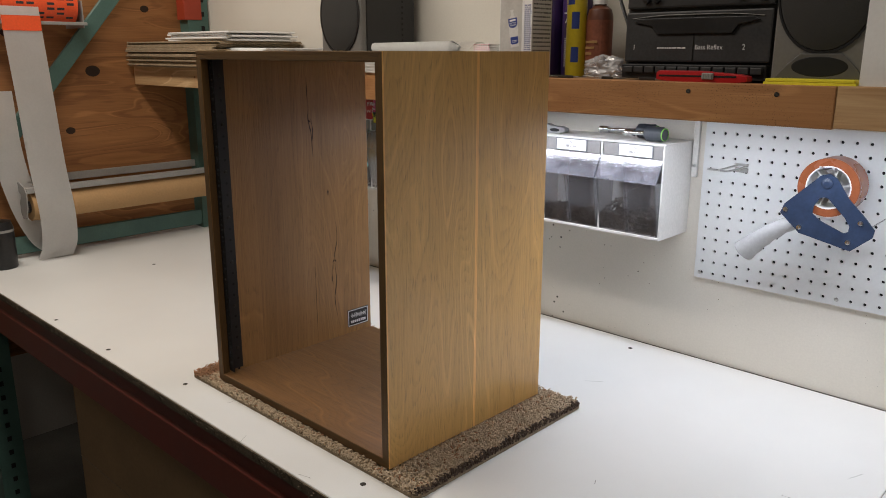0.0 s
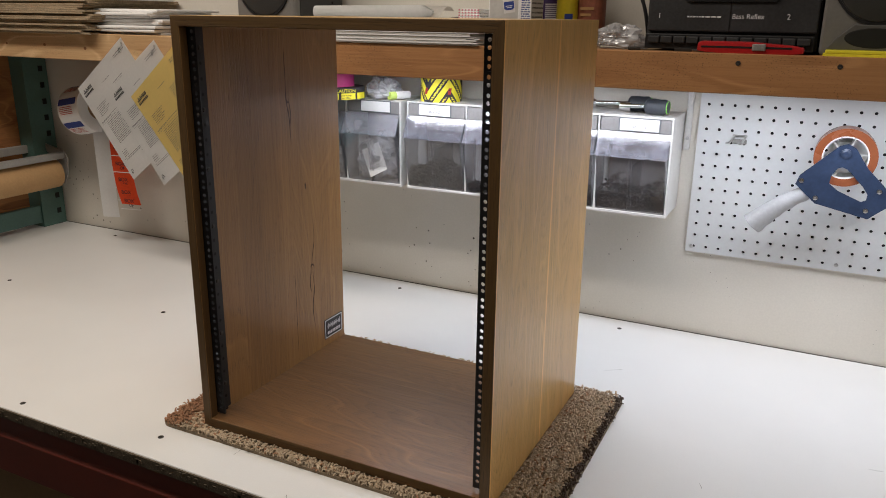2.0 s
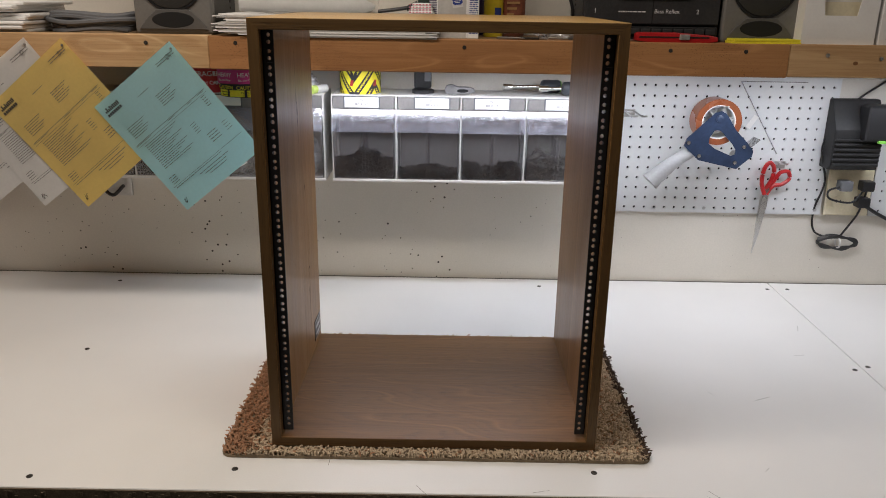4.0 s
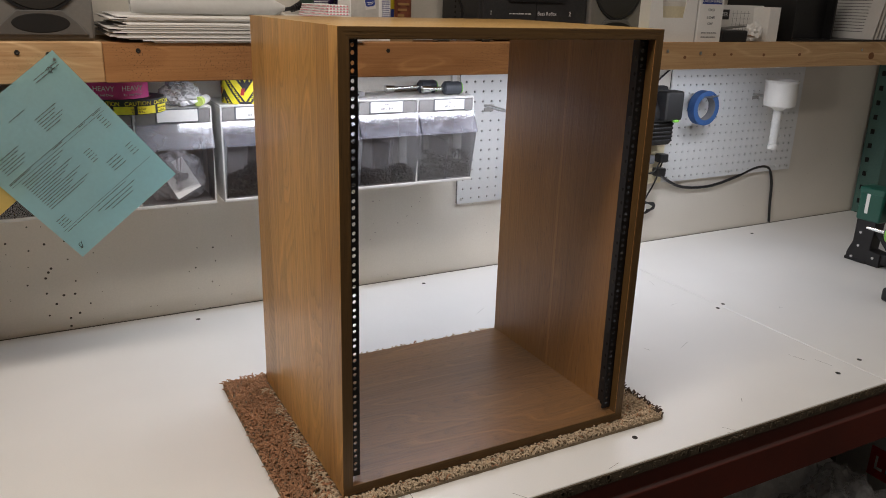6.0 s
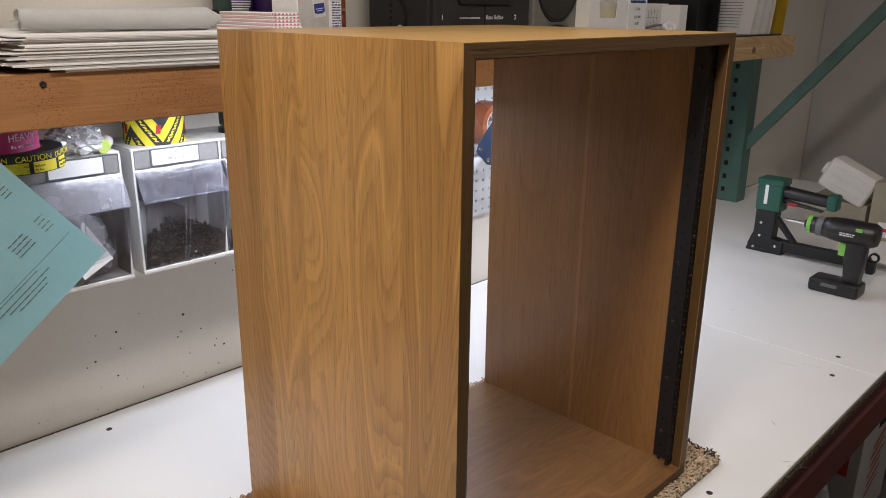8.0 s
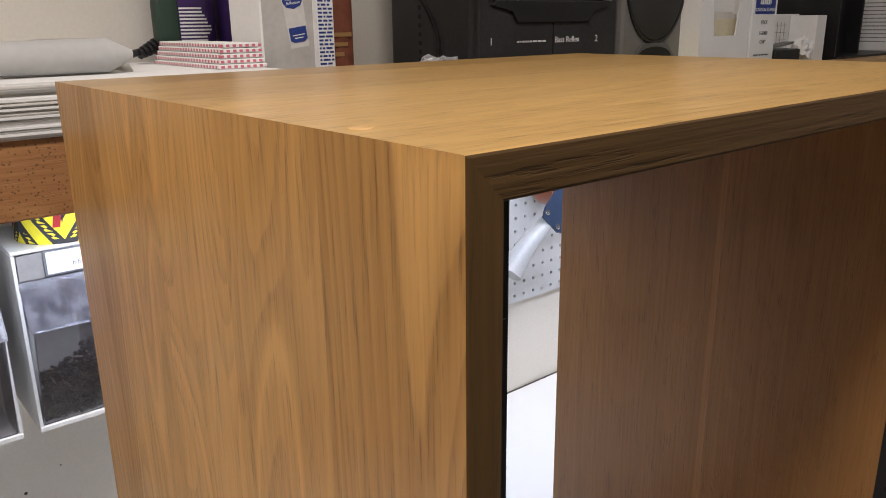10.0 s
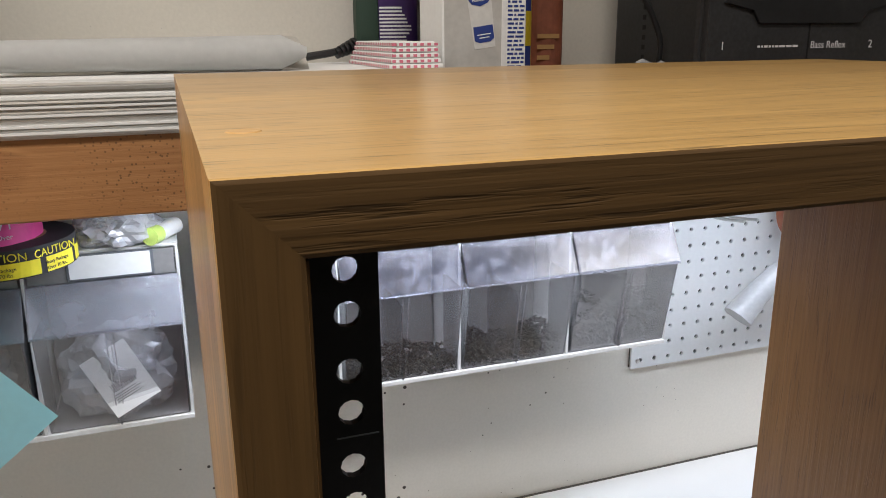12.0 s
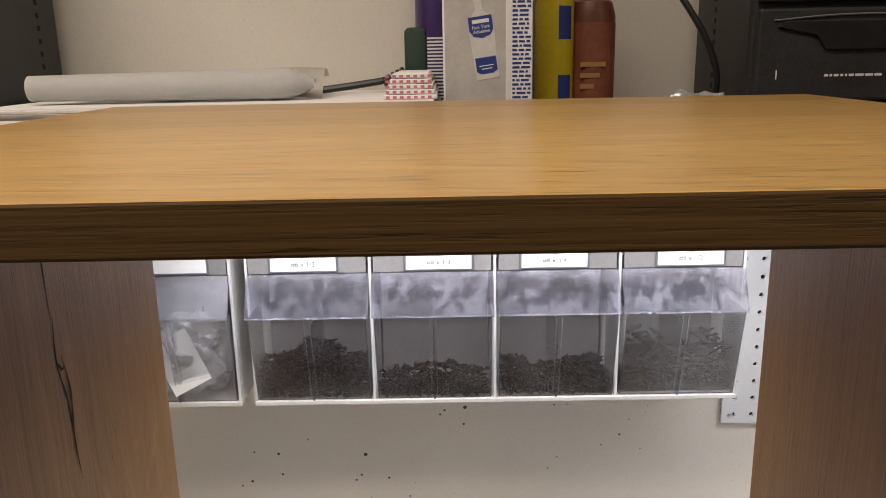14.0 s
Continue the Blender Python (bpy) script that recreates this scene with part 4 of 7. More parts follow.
def bin_unit(x0, contents, labels, label):
    u = thing("tip_out_bins", x0, U_Y, U_Z0, label, "storage bins", "tip-out bin units on the wall")
    w, h, d = 0.599, U_Z1 - U_Z0, WALL_Y - 0.001 - U_Y
    part("housing_top", box(B(), 0, w, 0.002, d, h - 0.004, h, 0.0008, 1), WHITE_PLASTIC, u, "white plastic top")
    part("housing_base", box(B(), 0, w, -0.001, d, 0, 0.006, 0.0008, 1), WHITE_PLASTIC, u)
    part("housing_back", box(B(), 0, w, d - 0.004, d, 0.006, h - 0.004), WHITE_PLASTIC, u)
    for i in range(5):
        xx = min(max(i * w / 4, 0.0016), w - 0.0016)
        part("partition", box(B(), xx - 0.0016, xx + 0.0016, 0.0, d - 0.004, 0.006, h - 0.004), WHITE_PLASTIC, u)
    for i in range(4):
        xa, xb = i * w / 4 + 0.0045, (i + 1) * w / 4 - 0.0045
        zl, zt, zb = 0.122, 0.170, 0.008
        yl, yb, t = -0.024, -0.001, 0.0016
        bm = B()
        # sloping front with two folds down the middle, closed by thin sides
        prism(bm, [(yl, zl), (yl + t, zl), (yb + t, zb), (yb, zb)], "X", xa, xb)
        xm = (xa + xb) / 2
        bn = part("bin", bm, CLEAR, u, "clear plastic tip-out bin")
        for xs in (xa, xb - t):
            part("bin_side", prism(B(), [(yl + t, zl), (0.045, zl), (0.045, zb), (yb + t, zb)], "X", xs, xs + t), CLEAR, bn).visible_shadow = False
        bn.visible_shadow = False
        part("divider", box(B(), xm - 0.001, xm + 0.001, -0.006, 0.09, zb, zl - 0.02), CLEAR, bn).visible_shadow = False
        bm = B()
        for xs in (xm - 0.004, xm + 0.003):
            prism(bm, [(yl - 0.0008, zl - 0.004), (yl, zl - 0.004), (yb, zb + 0.003), (yb - 0.0008, zb + 0.003)], "X", xs, xs + 0.0012)
        part("rib", bm, MILKY, bn)
        bm = B()
        prism(bm, [(yl - 0.0015, zl), (yl - 0.0015, zl + 0.003), (-0.003, zt), (0.0, zt), (yl + 0.002, zl)], "X", xa - 0.0025, xb + 0.0025)
        part("hood", bm, HOOD if contents[0][0] == "screws" else MILKY, bn, "scuffed and smudged milky hood").visible_shadow = False
        part("lip", box(B(), xa - 0.0025, xb + 0.0025, yl - 0.0022, yl - 0.0012, zl - 0.0004, zl + 0.0014), MILKY, bn)
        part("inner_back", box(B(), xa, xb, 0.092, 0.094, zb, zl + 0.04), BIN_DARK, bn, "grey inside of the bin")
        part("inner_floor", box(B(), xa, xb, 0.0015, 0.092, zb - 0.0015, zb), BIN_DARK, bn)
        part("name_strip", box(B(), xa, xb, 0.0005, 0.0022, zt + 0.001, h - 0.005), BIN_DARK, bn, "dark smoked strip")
        lw = 0.078
        xl = xm - lw / 2 + (0.008 if i % 2 else -0.004)
        lh = part("label_holder", box(B(), xl - 0.003, xl + lw + 0.003, -0.0012, 0.0004, zt + 0.0015, h - 0.0035, 0.0006, 1), GREY_RUBBER, bn)
        lc = part("label_card", box(B(), xl, xl + lw, -0.0018, -0.0013, zt + 0.004, h - 0.0055), PAPER, bn, "white paper label")
        if labels[i]:
            lettering("handwriting", labels[i], 0.0085, facing(xl + lw / 2, -0.0021, (zt + h) / 2 - 0.0042), PENCIL, lc)
            lettering("handwriting", "Pan", 0.0065, facing(xl + lw / 2, -0.0021, (zt + h) / 2 + 0.005), PENCIL, lc)
        kind, depth = contents[i]
        if kind == "screws":
            part("screw_pile", heap(B(), xa + 0.003, xb - 0.003, 0.002, 0.06, zb, depth, 500 + int(depth * 6000), 31 * i + int(depth * 1000)), SCREWS, bn, "loose black screws")["kind"] = "stuff"
        elif kind == "zinc":
            part("screw_pile", heap(B(), xa + 0.003, xb - 0.003, 0.004, 0.088, zb, depth, 300, 77 * i + 5), SCREWS_Z, bn, "loose dull zinc screws")["kind"] = "stuff"
            part("screw_bed", box(B(), xa + 0.003, xb - 0.003, 0.008, 0.088, zb, zb + depth * 0.5), SCREWS_Z, bn)
        elif kind == "bag":
            bm = B()
            bmesh.ops.create_icosphere(bm, subdivisions=4, radius=1.0)
            for v in bm.verts:
                n = noise.fractal(v.co * 2.2 + Vector((i, 3, 1)), 0.9, 2.2, 4) * 0.28
                v.co = v.co * (1 + n)
                v.co = Vector((xm + v.co.x * 0.056, 0.034 + v.co.y * 0.036, max(zb + 0.002, zb + 0.046 + v.co.z * 0.056)))
                v.co.x = min(max(v.co.x, xa + 0.003), xb - 0.003)
                v.co.y = min(max(v.co.y, 0.007 - 0.2 * (v.co.z - zb)), 0.09)
            part("parts_bag", bm, BAG, bn, "crumpled clear bag of small parts")
            tg = part("tag", box(B(), -0.026, 0.026, -0.0004, 0.0, -0.026, 0.044, 0, 1, pose(xm + 0.008, -0.003, zb + 0.044, -11, -28, 0)), PAPER, bn, "white barcode tag")
            bm = B()
            for k in range(14):
                quad(bm, (-0.014 + k * 0.002, -0.0007, -0.001), (1, 0, 0), (0, 0, 1), 0.0012 if k % 3 else 0.0006, 0.009)
            for k in range(4):
                quad(bm, (-0.016, -0.0007, -0.012 + k * 0.0025), (1, 0, 0), (0, 0, 1), 0.03 - 0.004 * (k % 2), 0.0008)
            bmesh.ops.transform(bm, matrix=pose(xm + 0.008, -0.003, zb + 0.044, -11, -28, 0), verts=bm.verts)
            part("tag_print", bm, INK, bn)
    return u


bin_unit(-1.3605, [("screws", 0.066), ("screws", 0.026), ("screws", 0.034), ("zinc", 0.065)], ["#6 x 1/2", "#8 x 1/2", "#8 x 3/4", "#8 x 1/2"], "row of four clear tip-out bins holding black screws, on the wall")
bin_unit(-1.9765, [("zinc", 0.02), ("screws", 0.03), ("bag", 0.0), ("bag", 0.0)], ["", "", "", ""], "row of four clear tip-out bins holding bagged parts, on the wall")

# ---------------------------------------------------------------- order sheets pinned to the shelf
def sheet(top_x, top_z, angle, y, mat_, seed, label, cat="paper sheet"):
    """A letter-size sheet hung by its top right corner; angle: how far its right edge leans from upright."""
    ob = thing("paper_sheet", top_x, y, top_z, label, cat, "order sheets pinned to the shelf front", "", 0)
    ob.matrix_world = Matrix.Translation((top_x, y, top_z)) @ Matrix.Rotation(radians(-angle), 4, "Y")
    w, h = 0.2159, 0.2794
    bend = lambda u, v: -0.003 * (v / h) ** 2 - 0.003 * (u / w) ** 2 + 0.0015 * math.sin(u * 22 + seed) * v / h
    n = 14
    bm = B()
    g = [[bm.verts.new((-w * i / n, bend(w * i / n, h * j / n), -h * j / n)) for j in range(n + 1)] for i in range(n + 1)]
    for i in range(n):
        for j in range(n):
            bm.faces.new((g[i][j], g[i][j + 1], g[i + 1][j + 1], g[i + 1][j]))
    bmesh.ops.solidify(bm, geom=bm.faces[:], thickness=0.00025)
    part("page", bm, mat_, ob, "", True)
    rng = random.Random(seed)
    bm = B()
    def line(u, v, wd, ht):
        k = max(1, int(wd / 0.015))
        for q in range(k):
            a, b = u - wd * q / k, u - wd * (q + 1) / k
            bm.faces.new([bm.verts.new((-x_, bend(x_, z_) - 0.0009, -z_)) for x_, z_ in ((a, v), (b, v), (b, v + ht), (a, v + ht))])
    def words(u1, v, total, ht=0.0011):
        u = u1
        while u > u1 - total:
            k = rng.uniform(0.004, 0.012)
            line(u, v, min(k, u - (u1 - total) + 0.001), ht)
            u -= k + 0.0015
    for k in range(2): words(0.055, 0.016 + k * 0.005, 0.045, 0.0013)
    for k in range(6): words(0.10, 0.062 + k * 0.0048, 0.042 - 0.006 * (k % 3))
    for k in range(6): words(0.195, 0.075 + k * 0.0048, 0.045 - 0.006 * (k % 3))
    words(0.13, 0.04, 0.03, 0.001)
    line(0.205, 0.112, 0.195, 0.0008); line(0.205, 0.119, 0.195, 0.0005)
    words(0.205, 0.114, 0.04); words(0.115, 0.114, 0.018); words(0.06, 0.114, 0.012); words(0.03, 0.114, 0.015)
    for k in range(14):
        words(0.19, 0.124 + k * 0.0046, 0.085 - 0.012 * (k % 4))
    for k in range(5): words(0.028, 0.122 + k * 0.0052, 0.010); words(0.085, 0.15 + k * 0.0052, 0.012)
    for k in range(4): words(0.07, 0.186 + k * 0.006, 0.024, 0.0014); words(0.028, 0.186 + k * 0.006, 0.012)
    line(0.205, 0.226, 0.195, 0.0006)
    words(0.20, 0.230, 0.13); words(0.14, 0.238, 0.08, 0.0013); words(0.13, 0.244, 0.06, 0.0013); words(0.12, 0.250, 0.045, 0.0013)
    for k in range(4): words(0.20, 0.205 + k * 0.005, 0.018)
    part("print", bm, INK_GREY, ob, "grey print")["kind"] = "stuff"
    bm = B()
    for k in range(9):      # maker's mark as plain bars
        hh = 0.004 + 0.006 * abs(math.sin(k * 1.7))
        line(0.205 - k * 0.0042, 0.026 - hh, 0.003, hh)
    for k in range(7): line(0.206 - k * 0.0055, 0.029, 0.0042, 0.006)
    part("mark", bm, INK, ob, "dark bar mark")
    part("pin", lathe(B(), [(0.0025, 0), (0.0025, 0.001), (0, 0.0014)], 10, pose(-0.008, -0.0012, -0.012, 90, 0, 0)), ZINC, ob)
    bm = B()
    for cx, cz in ((-0.022, -0.02), (-0.2, -0.262)):
        for k in range(3):
            a = rng.uniform(0, 3)
            tube(bm, [(cx + 0.004 * math.cos(a + q) * (1 + 0.3 * k), bend(-cx, -cz) - 0.0012, cz + 0.006 * math.sin(a * 2 + q * 1.7)) for q in (0, 1, 2, 3)], 0.0003, 4, 3)
    part("handwriting", bm, INK, ob, "pen scribble")["kind"] = "stuff"
    return ob


sheet(-1.659, 1.510, 38.9, 1.3360, PAPER_B, 4, "light blue printed order sheet pinned by one corner")
sheet(-1.881, 1.513, 40.0, 1.3388, PAPER_Y, 5, "yellow printed order sheet pinned by one corner")
sheet(-2.070, 1.516, 38.0, 1.3439, PAPER, 6, "white printed order sheet pinned by one corner")
sheet(-1.958, 1.513, 37.2, 1.3414, PAPER, 7, "white printed order sheet partly behind a yellow one")

# ---------------------------------------------------------------- on the shelf
SH = 1.5205


def bars(bm, x0, x1, z0, z1, y, rows, seed, fill=0.6, vert=False):
    """Unreadable print as rows of short bars on a face that looks to -y."""
    rng = random.Random(seed)
    ph = (z1 - z0) / rows
    for k in range(rows):
        x = x0
        while x < x1 - 0.002:
            w = rng.uniform(0.002, 0.009)
            quad(bm, (x, y, z0 + k * ph), (1, 0, 0), (0, 0, 1), min(w, x1 - x), ph * fill)
            x += w + 0.0015
    return bm


def speaker(x0, x1, y0, label):
    w, h, d = x1 - x0, 0.265, 0.20
    s = thing("speaker", x0, y0, SH, label, "speaker", "stereo speakers")
    part("cabinet", box(B(), 0.004, w - 0.004, 0.022, d, 0, h, 0.006), BLACK_PLASTIC, s, "black vented rear cabinet")
    bm = B()
    box(bm, 0, w, 0.0, 0.024, 0, h, 0.010, 3)
    f = part("front", bm, GREY_PLASTIC, s, "grey moulded front", True)
    part("grille", lathe(B(), [(w * 0.46, 0), (w * 0.455, 0.004), (w * 0.40, 0.0075), (w * 0.2, 0.012), (0, 0.013)], 40, pose(w / 2, 0.001, 0.145, 90, 0, 0) @ Matrix.Diagonal((1, 1.25, 1, 1))), GRILLE, f, "black cloth grille", True)
    part("trim_ring", ring(B(), w * 0.462, w * 0.485, -0.001, 0.0035, 40, pose(w / 2, 0.0, 0.145, 90, 0, 0) @ Matrix.Diagonal((1, 1.25, 1, 1))), BLACK_PLASTIC, f)
    part("port", lathe(B(), [(0.031, 0.0), (0.029, 0.0012), (0.0, 0.0014)], 30, pose(w / 2, 0.0005, 0.032, 90, 0, 0) @ Matrix.Diagonal((1, 0.42, 1, 1))), BLACK_HOLE, f, "dark bass port")
    bm = B()
    pr = [(-w * 0.44, 0.010), (w * 0.44, 0.010), (w * 0.34, 0.03), (w * 0.2, 0.05), (-w * 0.2, 0.05), (-w * 0.34, 0.03)]
    prism(bm, [(w / 2 + a, b) for a, b in pr], "Y", -0.004, 0.001, 0.0015)
    part("port_surround", bm, M("dark_grey_plastic", (0.10, 0.097, 0.092), 0.4), f)
    part("port_mouth", lathe(B(), [(0.044, 0.0), (0.041, 0.0006), (0.0, 0.0008)], 30, pose(w / 2, -0.0042, 0.029, 90, 0, 0) @ Matrix.Diagonal((1, 0.36, 1, 1))), BLACK_HOLE, f)
    for k in range(16):
        part("vent", box(B(), w - 0.0042, w - 0.0036, 0.15, 0.156, 0.02 + k * 0.0145, 0.026 + k * 0.0145), BLACK_HOLE, s)
    return s


speaker(-1.751, -1.586, 1.402, "grey and black stereo speaker with a bass port, on the shelf")
speaker(-0.523, -0.364, 1.398, "grey and black stereo speaker beside a cassette radio")

# cassette radio
radio = thing("cassette_radio", -0.812, 1.405, SH, "dusty black twin-cassette radio on the shelf", "radio")
RW, RH = 0.287, 0.24
part("body", box(B(), 0, RW, 0.012, 0.185, 0.004, RH, 0.006), DUSTY_BLACK, radio, "dusty black case")
deck = part("cassette_deck", box(B(), 0.004, RW - 0.004, 0.001, 0.014, 0.034, 0.124, 0.003), DUSTY_BLACK, radio, "twin cassette doors")
bm = B()
outl = [(0.022, 0.106), (0.03, 0.112), (0.14, 0.112), (0.25, 0.112), (0.262, 0.106), (0.225, 0.098), (0.215, 0.084), (0.07, 0.084), (0.06, 0.098)]
prism(bm, outl, "Y", -0.003, 0.002, 0.001)
part("window", bm, BLACK_PLASTIC, deck, "smoked tape window")
part("gap", box(B(), RW / 2 - 0.0006, RW / 2 + 0.0006, -0.0003, 0.002, 0.036, 0.122), BLACK_HOLE, deck)
bm = B()
tube(bm, [(0.018, 0.0, 0.1125), (0.08, -0.001, 0.117), (0.145, -0.001, 0.1175), (0.21, -0.001, 0.117), (0.268, 0.0, 0.1125)], 0.0009, 6)
part("trim_line", bm, GREY_PLASTIC, deck)
for tx, word in ((0.024, "1"), (RW - 0.05, "2")):
    lettering("number", word, 0.013, facing(tx, 0.0003, 0.060), INK_WHITE, deck)
lettering("wording", "Bass Reflex", 0.0115, facing(0.173, 0.0003, 0.060), INK_WHITE, deck)
part("print", bars(B(), 0.072, 0.132, 0.058, 0.061, 0.0005, 1, 4, 0.8), INK_WHITE, deck, "small grey wording")
keys = part("key_bar", box(B(), 0.002, RW - 0.006, -0.003, 0.014, 0.004, 0.030, 0.002), BLACK_PLASTIC, radio)
for k in range(12):
    x = 0.008 + k * 0.0225
    part("key", box(B(), x, x + 0.020, -0.009, 0.0, 0.014, 0.026, 0.002), DUSTY_BLACK, keys)
upper = part("tuner", box(B(), 0.004, RW - 0.004, 0.002, 0.014, 0.130, RH - 0.006, 0.004), DUSTY_BLACK, radio, "upper control panel")
for tx in (0.045, 0.065, 0.225, 0.26):
    part("knob", lathe(B(), [(0.008, 0), (0.0075, 0.006), (0.003, 0.008), (0, 0.008)], 18, pose(tx, 0.002, 0.146, 90, 0, 0)), BLACK_PLASTIC, upper)
for k in range(18):
    part("vent", box(B(), -0.0005, 0.0005, 0.115, 0.121, 0.02 + k * 0.0118, 0.0255 + k * 0.0118), BLACK_HOLE, radio)
wire = thing("loose_cable", -0.86, 1.47, SH, "thin black cord draped beside the radio", "cord")
part("cord", tube(B(), [(-0.06, 0.05, 0.26), (-0.02, 0.02, 0.17), (0.02, 0.0, 0.10), (0.036, 0.0, 0.05), (0.03, 0.03, 0.004), (-0.02, 0.06, 0.003)], 0.0035), BLACK_PLASTIC, wire)

# box of adhesive bottles, spray cans, glue bottle
ab = thing("adhesive_box", -1.118, 1.40, SH, "white carton printed with a spray bottle, on the shelf", "carton")
part("carton", box(B(), 0, 0.088, 0, 0.07, 0, 0.215, 0.001, 1), PAPER, ab)
def tilted(x, z): return Matrix.Translation((0.040 + x, 0, 0.10 + z)) @ Matrix.Rotation(radians(-8), 4, "Y") @ Matrix.Translation((-0.040 - x, 0, -0.10 - z))
bm = B()
prism(bm, [(0.028, 0.062), (0.050, 0.062), (0.0515, 0.112), (0.047, 0.123), (0.0425, 0.128), (0.0425, 0.136), (0.045, 0.139), (0.033, 0.139), (0.0355, 0.136), (0.0355, 0.128), (0.031, 0.123), (0.0265, 0.112)], "Y", -0.0006, 0.0, 0)
bmesh.ops.transform(bm, matrix=tilted(0, 0), verts=bm.verts)
part("pictured_bottle", bm, WHITE_PLASTIC, ab, "printed picture of a white spray bottle")
for pts in ([(0.0275, 0.122), (0.0505, 0.122), (0.0508, 0.109), (0.0475, 0.104), (0.039, 0.1015), (0.0305, 0.104), (0.0272, 0.109)], [(0.029, 0.083), (0.0495, 0.083), (0.0495, 0.070), (0.045, 0.0675), (0.0335, 0.0675), (0.029, 0.070)]):
    bm = prism(B(), pts, "Y", -0.0010, -0.0006)
    bmesh.ops.transform(bm, matrix=tilted(0, 0), verts=bm.verts)
    part("blue_patch", bm, INK_BLUE, ab, "navy printed label")
for dz, ht, x0, x1 in ((0.1155, 0.0036, 0.031, 0.0475), (0.0745, 0.0010, 0.032, 0.0465), (0.0715, 0.0010, 0.034, 0.0445)):
    bm = quad(B(), (x0, -0.0012, dz), (1, 0, 0), (0, 0, 1), x1 - x0, ht)
    bmesh.ops.transform(bm, matrix=tilted(0, 0), verts=bm.verts)
    part("print_bar", bm, INK_WHITE, ab, "white print bar")
for word, z in (("Fast Tack", 0.1118), ("Adhesive", 0.1075)):
    lettering("wording", word, 0.0046, tilted(0, 0) @ facing(0.039, -0.0013, z), INK_WHITE, ab)
part("photo_panel", box(B(), 0.002, 0.0615, -0.0003, -0.0001, 0.002, 0.213), M("grey_photo_print", (0.50, 0.485, 0.46), 0.5, var=0.12, scale=30), ab, "pale grey printed photograph")
part("edge_strip", box(B(), 0.0625, 0.0665, -0.0005, -0.0001, 0.002, 0.213), INK_WHITE, ab, "white border strip")
part("panel_print", bars(B(), 0.068, 0.086, 0.01, 0.15, -0.0004, 34, 12, 0.5), INK_BLUE, ab, "small blue print")
bm = bars(B(), 0.004, 0.066, 0.01, 0.20, 0.0, 22, 13, 0.35)
bmesh.ops.transform(bm, matrix=pose(0.0884, 0, 0, 0, 0, 90), verts=bm.verts)
part("side_print", bm, INK_GREY, ab)


def can(x, y, r, h, body, label, cat, cap=None, stripes=None, words=""):
    c = thing("spray_can", x, y, SH, label, cat, "cans behind the shelf front")
    part("body", lathe(B(), [(0, 0), (r * 0.94, 0), (r, 0.004), (r, h - 0.012), (r * 0.93, h - 0.005), (r * 0.6, h), (0, h + 0.002)], 30), body, c, "", True)
    part("rim", ring(B(), r * 0.9, r * 1.02, h - 0.014, h - 0.010, 30), ZINC, c)
    part("cap", lathe(B(), [(r * 0.8, h), (r * 0.8, h + 0.045), (r * 0.7, h + 0.05), (0, h + 0.05)], 24), cap or BLACK_PLASTIC, c)
    if stripes:
        bm = B()
        for k, (z0, z1, a0, a1) in enumerate(stripes):
            n = max(2, int((a1 - a0) / 8))
            for q in range(n):
                a, b = radians(a0 + (a1 - a0) * q / n), radians(a0 + (a1 - a0) * (q + 1) / n)
                bm.faces.new([bm.verts.new((1.004 * r * math.sin(t_), -1.004 * r * math.cos(t_), z_)) for t_, z_ in ((a, z0), (b, z0), (b, z1), (a, z1))])
        part("print", bm, INK_WHITE if body is PURPLE else INK_BLUE, c, "printed panel")["kind"] = "stuff"
    if words:
        lettering("number", words, 0.034, facing(0.004, -r * 1.006, 0.125), INK_WHITE, c)
    return c


rs = random.Random(2)
can(-1.118, 1.588, 0.033, 0.20, PURPLE, "purple and black spray can behind a carton", "spray can", None, [(0.02 + k * 0.004, 0.022 + k * 0.004, -35, 10 + rs.uniform(0, 25)) for k in range(22)])
can(-1.045, 1.588, 0.033, 0.20, PURPLE, "purple spray can with a white number, on the shelf", "spray can", None, [(0.02 + k * 0.004, 0.022 + k * 0.004, -20, 20 + rs.uniform(0, 20)) for k in range(16)], "78")
can(-0.994, 1.512, 0.0215, 0.21, CAN_YELLOW, "tall yellow can with blue print, on the shelf", "can", YELLOW, [(0.03, 0.062, 5, 50), (0.10, 0.135, 5, 50), (0.15, 0.165, -30, 20)])
bt = thing("glue_bottle", -0.950, 1.535, SH, "brown plastic bottle of wood finish with a paper label", "bottle")
part("body", lathe(B(), [(0, 0), (0.026, 0), (0.028, 0.004), (0.028, 0.125), (0.024, 0.140), (0.013, 0.148), (0.013, 0.152), (0, 0.152)], 30), BROWN_BOTTLE, bt, "", True)
part("label", lathe(B(), [(0.0284, 0.02), (0.0284, 0.118)], 30), BROWN_LABEL, bt, "brown printed label")
part("cap", lathe(B(), [(0.016, 0.15), (0.016, 0.175), (0.0, 0.176)], 20), PAPER, bt, "white cap")
bm = B()
for k in range(3):
    quad(bm, (-0.015, -0.0289, 0.07 - k * 0.012), (1, 0, 0), (0, 0, 1), 0.028 - 0.006 * k, 0.005)
part("print", bm, M("gold_print", (0.42, 0.24, 0.09), 0.5), bt, "gold wording bars")

